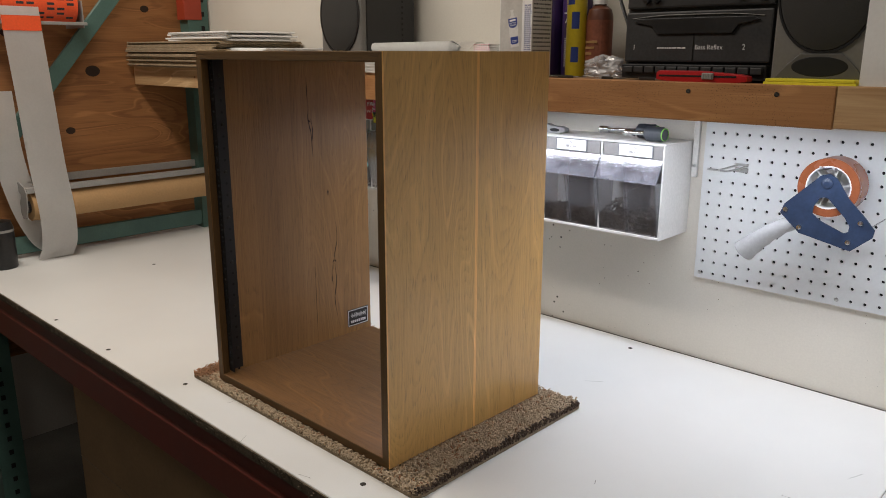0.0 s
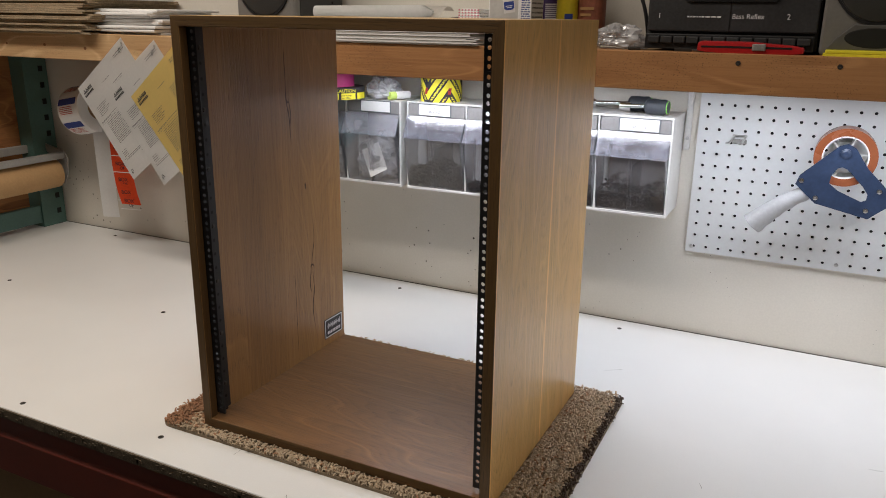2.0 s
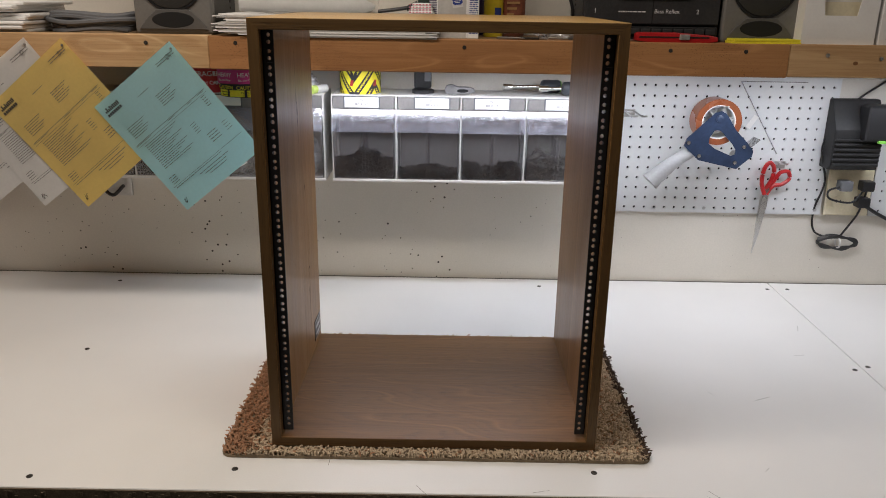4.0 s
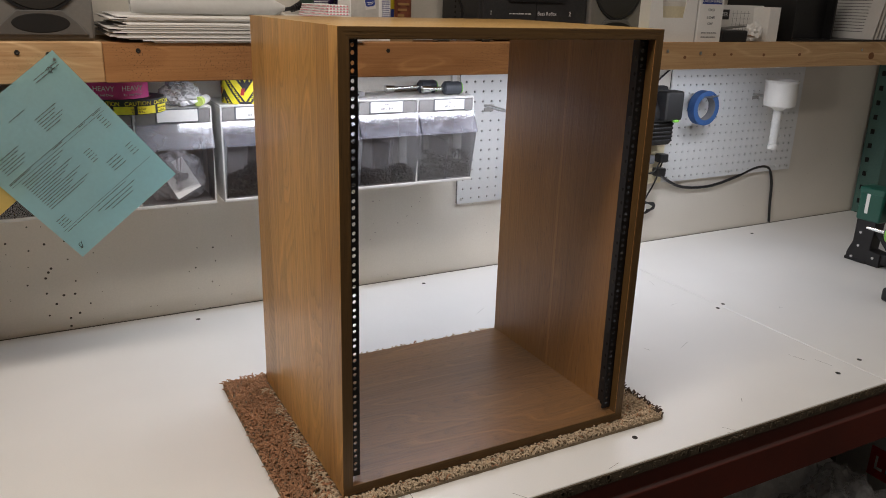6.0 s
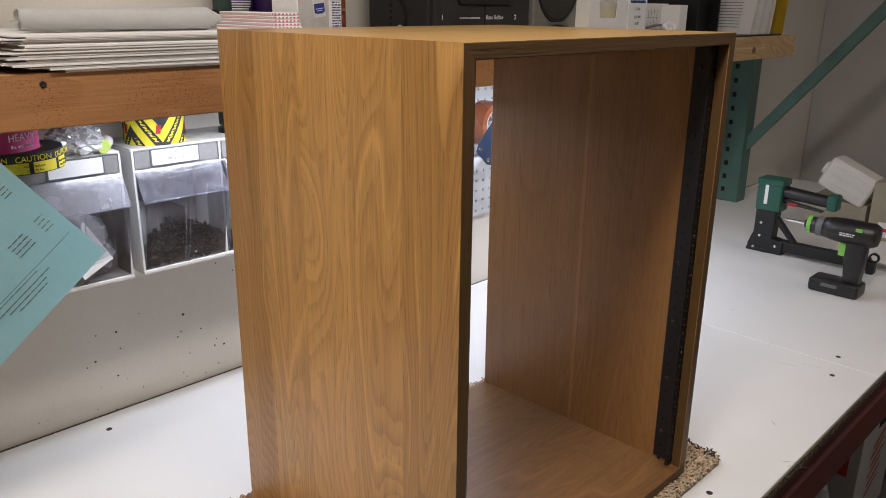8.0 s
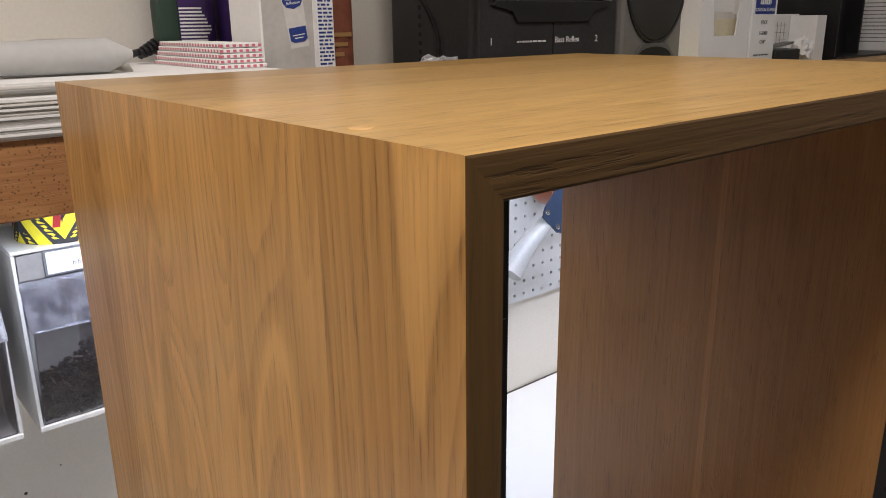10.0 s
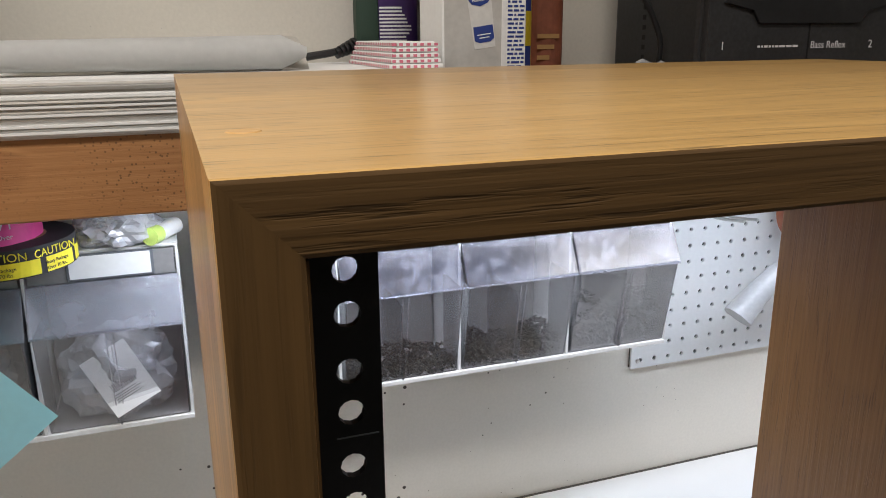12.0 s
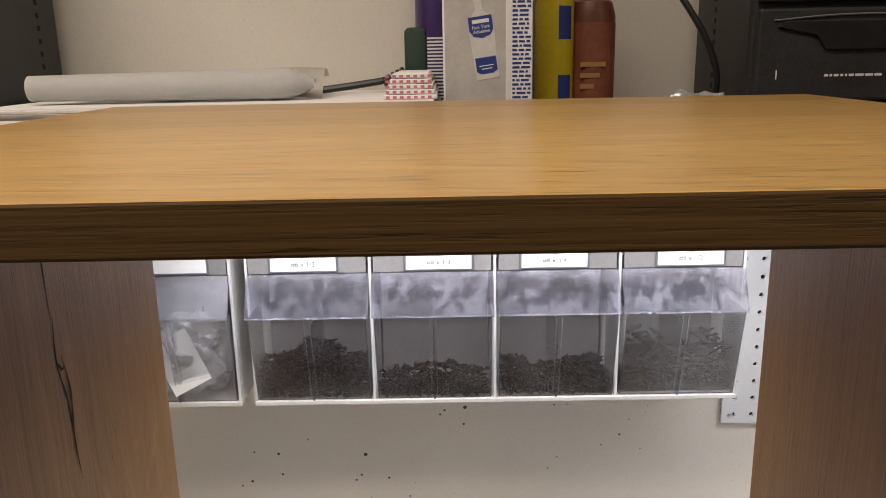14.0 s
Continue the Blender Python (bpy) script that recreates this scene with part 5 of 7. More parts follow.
# crumpled bag and small bits near the radio
def crumple(name, x, y, z, sx, sy, sz, mat_, label, cat, seed, sub=4, amp=0.35):
    c = thing(name, x, y, z, label, cat)
    bm = B()
    bmesh.ops.create_icosphere(bm, subdivisions=sub, radius=1.0)
    for v in bm.verts:
        n = noise.fractal(v.co * 1.9 + Vector((seed, seed * 2.1, 0)), 0.8, 2.3, 5) * amp
        q = v.co * (1 + n)
        v.co = Vector((q.x * sx, q.y * sy, max(0.0, sz * 0.8 + q.z * sz)))
    part("film", bm, mat_, c)
    return c


crumple("plastic_bag", -0.862, 1.43, SH, 0.045, 0.03, 0.024, BAG, "crumpled clear plastic bag on the shelf", "plastic bag", 3)
for k, (x, y, l, a) in enumerate(((-0.93, 1.375, 0.05, 5), (-0.87, 1.38, 0.03, -10), (-0.82, 1.368, 0.022, 15), (-0.97, 1.372, 0.045, -4), (-0.735, 1.368, 0.03, 8))):
    h = thing("hex_key", x, y, SH + 0.0035, "small dark steel driver bit lying on the shelf", "tool bit", "loose bits on the shelf", "", a)
    part("shaft", cyl(B(), (-l / 2, 0, 0), (l / 2, 0, 0), 0.0032, 0.0026, 6), CHROME if k % 2 else SCREW_DARK, h)
    part("tip", cyl(B(), (l / 2, 0, 0), (l / 2 + 0.012, 0, 0), 0.0018, 0.001, 6), CHROME, h)

# red box cutter
ct = thing("box_cutter", -0.627, 1.3665, SH, "red plastic box cutter lying on the shelf front", "box cutter")
bm = B()
prism(bm, [(-0.083, 0.004), (-0.083, 0.016), (-0.078, 0.020), (0.0, 0.020), (0.07, 0.015), (0.084, 0.012), (0.084, 0.003), (0.06, 0.0), (-0.04, 0.0), (-0.07, 0.002)], "Y", -0.012, 0.012, 0.002)
part("handle", bm, RED_PLASTIC, ct, "", True)
part("slot", box(B(), -0.077, 0.066, -0.0126, -0.0118, 0.0095, 0.0125), BLACK_HOLE, ct)
sl = part("slider", box(B(), 0.005, 0.026, -0.0155, -0.0118, 0.006, 0.017, 0.001, 1), GREY_METAL, ct, "ribbed grey slider")
for k in range(6):
    part("rib", box(B(), 0.0075 + k * 0.003, 0.009 + k * 0.003, -0.0165, -0.0154, 0.007, 0.016), GREY_METAL, sl)
pd = thing("note_pads", -0.444, 1.375, SH, "two thin yellow pads stacked under the speaker front", "note pads")
for k in range(2):
    part("pad", box(B(), -0.071 + k * 0.003, 0.071 - k * 0.002, -0.022, 0.020, 0.0001 + k * 0.0052, 0.005 + k * 0.0052, 0.0008, 1), YELLOW, pd)

# stack of paper sheets with a rolled sheet on top
st = thing("paper_stack", -1.335, 1.47, SH, "stack of large white paper sheets overhanging the shelf", "paper stack")
rng = random.Random(5)
z = 0.0
for k in range(26):
    t = rng.uniform(0.0012, 0.0022)
    a, b = -0.225 + rng.uniform(-0.014, 0.02), 0.215 + rng.uniform(-0.02, 0.01)
    if k < 6:
        a, b = a + 0.05 - k * 0.008, b - 0.0
    part("sheet", box(B(), a, b, -0.130 + rng.uniform(-0.003, 0.003), 0.14, z, z + t * 0.95), NEWSPRINT if k % 4 == 0 else PAPER, st)
    z += t
rl = thing("paper_roll", -1.392, 1.405, SH + z + 0.0165, "white sheet rolled up on top of the paper stack", "paper roll", "", "", 3)
bm = B()
verts = []
for i in range(200):
    a = i / 200 * 2 * math.pi * 9.2
    r = 0.0045 + 0.0120 * i / 200
    verts.append((r * math.cos(a), r * math.sin(a)))
rows = [[bm.verts.new((-0.135, u * 0.8, w * 0.8)) for u, w in verts], [bm.verts.new((0.12 + 0.026 * (1 - i / 199), u, w)) for i, (u, w) in enumerate(verts)]]
for i in range(len(verts) - 1):
    bm.faces.new((rows[0][i], rows[0][i + 1], rows[1][i + 1], rows[1][i]))
bmesh.ops.solidify(bm, geom=bm.faces[:], thickness=0.0004)
part("roll", bm, PAPER, rl, "", True)
bm = B()
g = [[bm.verts.new((-0.11 + 0.26 * i / 8, 0.012 + 0.09 * j / 6, -0.014 + 0.030 * math.sin(j / 6 * 2.4) * (0.4 + 0.6 * i / 8) + 0.003 * math.sin(i * 1.3))) for j in range(7)] for i in range(9)]
for i in range(8):
    for j in range(6):
        bm.faces.new((g[i][j], g[i + 1][j], g[i + 1][j + 1], g[i][j + 1]))
bmesh.ops.solidify(bm, geom=bm.faces[:], thickness=0.0004)
part("loose_end", bm, NEWSPRINT, rl, "curled grey-white tail", True)
sp = thing("striped_paper", -1.150, 1.465, SH + z, "folded pink striped paper on the paper stack", "paper")
for k in range(5):
    part("fold", box(B(), -0.026 + 0.002 * k, 0.026 - 0.002 * k, -0.085, 0.085, 0.0050 * k + 0.0001, 0.0050 * k + 0.0046, 0.001, 1), PAPER, sp)
bm = B()
for k in range(5):
    for q in range(24):
        quad(bm, (-0.0263 + 0.002 * k, 0.084 - q * 0.0070, 0.0050 * k + 0.0008), (0, -1, 0), (0, 0, 1), 0.0036, 0.0026)
    for q in range(7):
        quad(bm, (-0.024 + q * 0.0068, -0.0853, 0.0050 * k + 0.0008), (1, 0, 0), (0, 0, 1), 0.0036, 0.0026)
part("stripes", bm, M("pink_stripe", (0.58, 0.16, 0.22), 0.6), sp, "pink stripes")
pl = thing("extension_plug", -1.152, 1.57, SH + 0.043, "dark green plug and grey cord behind the paper stack", "plug")
part("plug", box(B(), -0.012, 0.016, -0.011, 0.011, 0.0, 0.075, 0.008, 3), M("dark_green_rubber", (0.02, 0.045, 0.03), 0.6), pl, "", True)
part("cord", tube(B(), [(-0.12, -0.03, 0.004), (-0.07, -0.02, 0.010), (-0.03, -0.01, 0.016), (-0.008, 0.0, 0.024)], 0.0042), BLACK_PLASTIC, pl)
for k in range(5):
    part("strain_relief", ring(B(), 0.0, 0.0085 - 0.0006 * k, -0.0016, 0.0016, 16, pose(-0.014 - 0.0055 * k, -0.004 - 0.0022 * k, 0.0215 - 0.0021 * k, 0, 70, 15)), BLACK_PLASTIC, pl, "ribbed strain relief")

# grey coiled cable beside the left speaker
cb = thing("coiled_cable", -1.858, 1.46, SH, "coil of grey cable lying on the shelf", "cable coil")
bm = B()
rng = random.Random(8)
for k in range(6):
    r, ph = 0.068 + 0.012 * rng.random(), rng.uniform(0, 6)
    pts = [(r * 1.25 * math.cos(ph + q * 0.785), r * 0.75 * math.sin(ph + q * 0.785), 0.006 + 0.006 * k + 0.004 * math.sin(q * 2 + k)) for q in range(9)]
    tube(bm, pts, 0.0055, 7, 5)
tube(bm, [(0.07, 0.0, 0.012), (0.11, 0.01, 0.008), (0.135, 0.02, 0.005)], 0.0042, 7, 5)
part("cable", bm, GREY_RUBBER, cb, "", True)

# padded envelopes and flat cardboard
ev = thing("envelope_stack", -2.085, 1.45, SH, "stack of white padded envelopes on the shelf", "envelopes")
rng = random.Random(11)
z = 0.0
for k in range(8):
    a = rng.uniform(-2, 2)
    part("envelope", box(B(), -0.13, 0.12, -0.085, 0.13, 0, 0.0075, 0.0034, 2, pose(rng.uniform(-0.012, 0.012), rng.uniform(-0.02, 0.01), z, 0, rng.uniform(-1, 1), a)), PAPER, ev)
    z += 0.0078
fl = thing("cardboard_flats", -2.44, 1.46, SH, "tied stack of flat corrugated cartons overhanging the shelf", "cardboard stack")
rng = random.Random(12)
for k in range(17):
    z0 = k * 0.0049
    part("flat", box(B(), -0.32 + rng.uniform(-0.008, 0.008), 0.295 + rng.uniform(-0.03, 0.012), -0.142 + rng.uniform(-0.006, 0.006), 0.165, z0, z0 + 0.0046, 0.0005, 1), CARD_EDGE, fl)
ml = thing("envelope_stack", -2.30, 1.44, SH + 0.0835, "loose white mailing envelopes on top of cardboard flats", "envelopes")
for k in range(5):
    part("envelope", box(B(), -0.19, 0.19, -0.10, 0.14, 0, 0.0055, 0.0025, 2, pose(rng.uniform(-0.03, 0.03), rng.uniform(-0.01, 0.01), 0.0057 * k, 0, 0, rng.uniform(-5, 5))), PAPER, ml)

# boxes on the far part of the shelf
eb = thing("envelope_box", -0.372, 1.362, SH, "open white carton of envelopes with a cut-out front", "carton")
w, h, d = 0.150, 0.155, 0.20
bm = B()
prism(bm, [(0, 0), (w, 0), (w, h), (w - 0.028, h), (w - 0.042, 0.058), (0.042, 0.058), (0.028, h), (0, h)], "Y", 0.0, 0.0022)
box(bm, 0, 0.0022, 0.0024, d, 0, h); box(bm, w - 0.0022, w, 0.0024, d, 0, h); box(bm, 0.0024, w - 0.0024, d - 0.0022, d, 0, h); box(bm, 0.0024, w - 0.0024, 0.0024, d - 0.0024, 0, 0.002)
part("carton", bm, PAPER, eb)
part("patch", box(B(), -0.0008, -0.0002, 0.05, 0.16, 0.07, 0.13), INK_BLUE, eb, "navy printed patch")
for k in range(26):
    part("envelope", box(B(), 0.006, w - 0.006, 0.0, 0.0025, 0.003, 0.085 + 0.012 * math.sin(k * 0.7), 0, 1, pose(0, 0.006 + k * 0.0066, 0, -6, 0, 0)), CREAM if k % 3 == 0 else NEWSPRINT, eb)
sb = thing("staple_box", -0.214, 1.362, SH, "tall white box of carton staples with a blue label", "staple box")
part("carton", box(B(), 0, 0.083, 0, 0.09, 0, 0.128, 0.001, 1), PAPER, sb)
part("patch", box(B(), 0.008, 0.075, -0.0006, -0.0002, 0.092, 0.122), INK_BLUE, sb, "blue printed patch")
lettering("wording", "CARTON STAPLES", 0.0082, facing(0.0415, -0.0009, 0.099), INK_WHITE, sb)
part("mark", bars(B(), 0.022, 0.062, 0.108, 0.117, -0.0009, 1, 3, 0.9), INK_WHITE, sb)
for wd, z in (("STICK", 0.078), ("S-22480", 0.060), ("C5/8\"", 0.045)):
    lettering("wording", wd, 0.0085, facing(0.0415, -0.0005, z), INK_GREY, sb)
part("print", bars(B(), 0.015, 0.068, 0.012, 0.032, -0.0005, 2, 9, 0.25), INK_GREY, sb)
tr = thing("small_tray", -0.085, 1.375, SH, "small black plastic tray on the shelf", "tray")
bm = B()
box(bm, -0.045, 0.045, -0.02, 0.05, 0, 0.030, 0.004)
part("tray", bm, BLACK_PLASTIC, tr)
part("strip", box(B(), -0.05, 0.06, 0.0, 0.02, 0.031, 0.035, 0.001, 1, pose(0, 0, 0.002, 0, -5, 0)), GREY_PLASTIC, tr)
crumple("tissue", 0.0, 1.372, SH + 0.012, 0.024, 0.018, 0.021, PAPER, "crumpled white paper scrap leaning on the tray", "paper scrap", 5, 3, 0.4)
sz = thing("printed_carton", 0.01, 1.43, SH, "flat white printed carton standing on edge", "carton")
part("carton", box(B(), -0.10, 0.085, 0.0, 0.13, 0, 0.092, 0.001, 1), PAPER, sz)
part("flap", box(B(), 0.045, 0.086, -0.055, -0.001, 0, 0.089, 0.001, 1), PAPER, sz)
part("patch", box(B(), -0.095, -0.045, -0.0006, -0.0002, 0.055, 0.08), INK, sz)
lettering("wording", "SIZER", 0.014, facing(-0.068, -0.0009, 0.0675), INK_WHITE, sz)
bm = B()
for k in range(5):
    box(bm, -0.035, 0.035, -0.0005, -0.0002, 0.015 + k * 0.014, 0.0155 + k * 0.014)
    box(bm, -0.03 + 0.014 * k, -0.0295 + 0.014 * k, -0.0006, -0.0003, 0.012, 0.078)
part("drawing", bm, INK_GREY, sz, "thin printed drawing lines")
fb_ = thing("file_tray", 0.36, 1.49, SH, "black open file tray on the shelf", "file tray")
bm = B()
box(bm, -0.20, 0.37, -0.115, 0.13, 0, 0.006, 0.001, 1); box(bm, -0.20, 0.37, 0.124, 0.13, 0.006, 0.17); box(bm, -0.20, -0.194, -0.11, 0.124, 0.006, 0.17); box(bm, 0.03, 0.036, -0.06, 0.124, 0.006, 0.17)
box(bm, -0.194, 0.03, -0.03, -0.024, 0.006, 0.17)
part("tray", bm, BLACK_PLASTIC, fb_)
for k in range(9):
    ob = thing("document", 0.52 + 0.018 * k, 1.475, SH + 0.0065, "white printed document standing in the tray" if k < 8 else "yellow folder standing in the tray", "documents", "documents in the file tray")
    m_ = [PAPER, NEWSPRINT, PAPER][k % 3]
    lean = 14 - k * 0.5
    part("page", box(B(), -0.001, 0.001, -0.09, 0.09, 0, 0.15, 0, 1, pose(0, 0, 0, 0, lean, 0)), m_, ob)
    bm = bars(B(), -0.07, 0.05, 0.02, 0.13, 0.0, 12, k, 0.25)
    bmesh.ops.transform(bm, matrix=pose(0, 0, 0, 0, lean, 0) @ pose(-0.0014, 0, 0, 0, 0, -90), verts=bm.verts)
    part("print", bm, INK_BLUE if k == 5 else INK_GREY, ob)
yf_ = thing("folder", 0.715, 1.465, SH + 0.0065, "yellow plastic folder leaning in the file tray", "folder")
bm = B()
g = [[bm.verts.new((0.03 * (j / 6) ** 2 + 0.012 * math.sin(i * 0.8), -0.10 + 0.2 * i / 8, 0.16 * j / 6)) for j in range(7)] for i in range(9)]
for i in range(8):
    for j in range(6):
        bm.faces.new((g[i][j], g[i + 1][j], g[i + 1][j + 1], g[i][j + 1]))
bmesh.ops.solidify(bm, geom=bm.faces[:], thickness=0.0012)
part("cover", bm, FOLDER, yf_, "", True)

# ---------------------------------------------------------------- on top of the bins
BT = U_Z1 + 0.0002


def tape_roll(name, x, y, z, r_in, r_out, h, mat_, label, core=CARD, cat="tape roll"):
    t = thing(name, x, y, z, label, cat)
    part("tape", ring(B(), r_in + 0.003, r_out, 0, h, 44), mat_, t, "", True)
    part("core", ring(B(), r_in, r_in + 0.003, -0.0004 + 0.0004, h, 36), core, t, "cardboard core", True)
    return t


def wrap_patches(bm, r, spec):
    """Patches that follow a drum: (angle0, angle1, z0, z1, slant)."""
    for a0, a1, z0, z1, sl in spec:
        n = max(1, int(abs(a1 - a0) / 7))
        pt = lambda t_, z_: bm.verts.new((r * math.sin(radians(t_)), -r * math.cos(radians(t_)), z_))
        levels = 1 if sl == 0 else 4
        for q in range(n):
            a, b = a0 + (a1 - a0) * q / n, a0 + (a1 - a0) * (q + 1) / n
            for k in range(levels):
                s0, s1 = k / levels, (k + 1) / levels
                za, zb = z0 + (z1 - z0) * s0, z0 + (z1 - z0) * s1
                bm.faces.new((pt(a + sl * s0, za), pt(b + sl * s0, za), pt(b + sl * s1, zb), pt(a + sl * s1, zb)))
    return bm


t = tape_roll("tape_roll", -1.297, 1.555, BT, 0.036, 0.047, 0.052, YELLOW, "yellow roll of black chevron warning tape standing on the bins")
bm = B()
for base in (-180, -60, 60):
    for s in (-1, 1):
        for a in (-40, -4, 32):
            for k in range(12):
                z0, z1 = k * 0.052 / 12, (k + 1) * 0.052 / 12
                q = [(min(max(a + w + 46 * z_ / 0.052, 0), 60), z_) for w, z_ in ((0, z0), (18, z0), (18, z1), (0, z1))]
                if q[1][0] - q[0][0] + q[2][0] - q[3][0] > 0.5:
                    bm.faces.new([bm.verts.new((0.0476 * math.sin(radians(base + 48 + s * g)), -0.0476 * math.cos(radians(base + 48 + s * g)), z_)) for g, z_ in q])
part("chevron", bm, INK, t, "black chevrons")["kind"] = "stuff"
bm = B()
wrap_patches(bm, 0.0477, [(a, a + 9, 0.018, 0.032, 3) for a in range(-160, 180, 68)])
part("print", bm, INK_RED, t, "red printed words as bars")["kind"] = "stuff"
t = tape_roll("label_roll", -1.536, 1.483, BT, 0.038, 0.066, 0.027, INK, "black and yellow roll of caution labels lying flat on the bins")
bm = B()
wrap_patches(bm, 0.0664, [(a, a + 31, 0.0012, 0.0155, 0) for a in range(-173, 170, 36)])
part("yellow_box", bm, YELLOW, t, "yellow label panels")["kind"] = "stuff"
for k, a in enumerate((-38, 8, 52)):
    bm = lettering("wording", "CAUTION", 0.0105, pose(0, 0, 0, 0, 0, a) @ facing(0, -0.0668, 0.0205), YELLOW, t)
    lettering("wording", "Heavy Package", 0.0046, pose(0, 0, 0, 0, 0, a) @ facing(0, -0.0672, 0.0105), INK, t)
    lettering("wording", "Over 70 lbs.", 0.0046, pose(0, 0, 0, 0, 0, a) @ facing(0, -0.0672, 0.0050), INK, t)
t = tape_roll("label_roll", -1.553, 1.485, BT + 0.0273, 0.038, 0.055, 0.030, PINK, "bright pink roll of heavy labels stacked on a caution roll")
for k, a in enumerate((-30, 22)):
    lettering("wording", "HEAVY", 0.013, pose(0, 0, 0, 0, 0, a) @ facing(0, -0.0556, 0.019), INK_WHITE, t)
    lettering("wording", "lbs. and Over", 0.0065, pose(0, 0, 0, 0, 0, a) @ facing(0, -0.0556, 0.008), INK_WHITE, t)
t = tape_roll("label_roll", -1.657, 1.555, BT, 0.038, 0.062, 0.060, INK_RED, "red roll of fragile labels standing on the bins")
for a in (20, 55):
    lettering("wording", "FRAGILE", 0.016, pose(0, 0, 0, 0, 0, a) @ facing(0, -0.0626, 0.042), INK_WHITE, t)
    lettering("wording", "WITH CARE", 0.012, pose(0, 0, 0, 0, 0, a) @ facing(0, -0.0626, 0.022), INK_WHITE, t)
crumple("parts_bag", -1.432, 1.525, BT, 0.040, 0.03, 0.026, BAG, "clear bag of small hardware lying on the bins", "plastic bag", 6)
t = thing("glue_stick", -1.393, 1.52, BT + 0.0095, "short white tube with a lime green cap on the bins", "glue stick", "", "", -28)
part("tube", cyl(B(), (0, -0.006, 0), (0, 0.032, 0), 0.009), PAPER, t, "", True)
part("cap", cyl(B(), (0, -0.022, 0), (0, -0.0062, 0), 0.0093), M("pale_lime_cap", (0.55, 0.70, 0.16), 0.4), t, "pale lime cap", True)
t = thing("battery_holder", -1.151, 1.56, BT, "black plastic stand with a lime label on the bins", "tool holder")
part("foot", lathe(B(), [(0.026, 0), (0.026, 0.008), (0.018, 0.011), (0, 0.011)], 26), BLACK_PLASTIC, t, "", True)
part("column", box(B(), -0.02, 0.02, -0.012, 0.016, 0.011, 0.062, 0.005), BLACK_PLASTIC, t)
part("hook", box(B(), 0.004, 0.019, -0.0135, -0.0115, 0.028, 0.055, 0.0005, 1), GREY_RUBBER, t)
part("sticker", box(B(), 0.002, 0.010, -0.0135, -0.0125, 0.056, 0.061), LIME, t)
t = thing("utility_knife", -1.064, 1.545, BT, "grey rubbery knife handle lying on the bins", "utility knife")
bm = B()
prism(bm, [(-0.034, 0.003), (-0.036, 0.013), (-0.030, 0.021), (-0.018, 0.022), (-0.004, 0.017), (0.02, 0.017), (0.034, 0.013), (0.034, 0.005), (0.012, 0.0), (-0.025, 0.0)], "Y", -0.010, 0.010, 0.003)
part("handle", bm, M("grey_knife_grip", (0.19, 0.185, 0.185), 0.6), t, "", True)
part("slot", lathe(B(), [(0.009, 0), (0, 0.0003)], 16, pose(0.006, -0.0103, 0.0085, 90, 0, 0) @ Matrix.Diagonal((1.5, 0.45, 1, 1))), BLACK_HOLE, t)
part("blade", box(B(), -0.008, 0.03, -0.0165, -0.0155, 0.0, 0.0012, 0, 1, pose(0.03, 0, 0.0003, 0, 0, 12)), CHROME, t)


def driver(x, y, rz, l, label):
    """Stubby driver: grooved handle towards +x, shaft and socket towards -x."""
    d = thing("socket_driver", x, y, BT + 0.0165, label, "screwdriver", "socket drivers on the bins", "", rz)
    bm = B()
    prof = [(0.0, 0), (0.010, 0.0), (0.0155, 0.005), (0.0165, 0.016), (0.0155, 0.030), (0.0165, 0.040), (0.012, 0.047), (0, 0.048)]
    lathe(bm, prof, 24, pose(0, 0, 0, 0, 90, 0))
    for v in bm.verts:
        a = math.atan2(v.co.z, v.co.y)
        if 0.006 < v.co.x < 0.042:
            k = 1 - 0.055 * (0.5 + 0.5 * math.cos(a * 8))
            v.co.y *= k; v.co.z *= k
    part("handle", bm, M("dark_grip", (0.045, 0.05, 0.06), 0.5), d, "dark grooved grip", True)
    part("band", ring(B(), 0.012, 0.0135, 0.0455, 0.0475, 24, pose(0, 0, 0, 0, 90, 0)), LIME, d, "thin green ring")
    part("shaft", cyl(B(), (-l, 0, -0.002), (0, 0, 0), 0.0042, None, 14), CHROME, d, "chrome shaft", True)
    part("socket", cyl(B(), (-l - 0.022, 0, -0.0025), (-l, 0, -0.002), 0.0085, 0.0075, 18), CHROME, d, "chrome socket", True)
    return d


driver(-0.872, 1.585, 4, 0.068, "socket driver with chrome shaft and dark grip, on the bins")
driver(-0.828, 1.545, -6, 0.030, "stubby driver with grooved dark grip, on the bins")

# ---------------------------------------------------------------- on the pegboards
PY = WALL_Y - 0.0082


def peg_hook(x, z, l, label="bent zinc wire hook in the pegboard", drop=0.0):
    h = thing("peg_hook", x, PY, z, label, "peg hook", "hooks in the pegboards")
    for dx in (-0.011, 0.011):
        part("wire", tube(B(), [(dx, 0.003, 0.0), (dx, -0.012, 0.0), (dx, -l * 0.6, -0.001), (dx, -l, 0.006 + drop)], 0.0022, 7), ZINC, h, "", True)
    part("plate", box(B(), -0.014, 0.014, -0.003, -0.0004, -0.014, -0.004, 0.001, 1), GREY_METAL, h)
    part("cross_wire", tube(B(), [(-0.014, -0.004, 0.003), (0.014, -0.004, 0.003)], 0.0022, 7), ZINC, h)
    return h


peg_hook(-0.648, 1.345, 0.135)
peg_hook(-0.453, 1.365, 0.10)
peg_hook(0.08, 1.352, 0.085)
peg_hook(0.345, 1.345, 0.06)
peg_hook(-0.262, 1.222, 0.03, "short wire hook holding scissors")

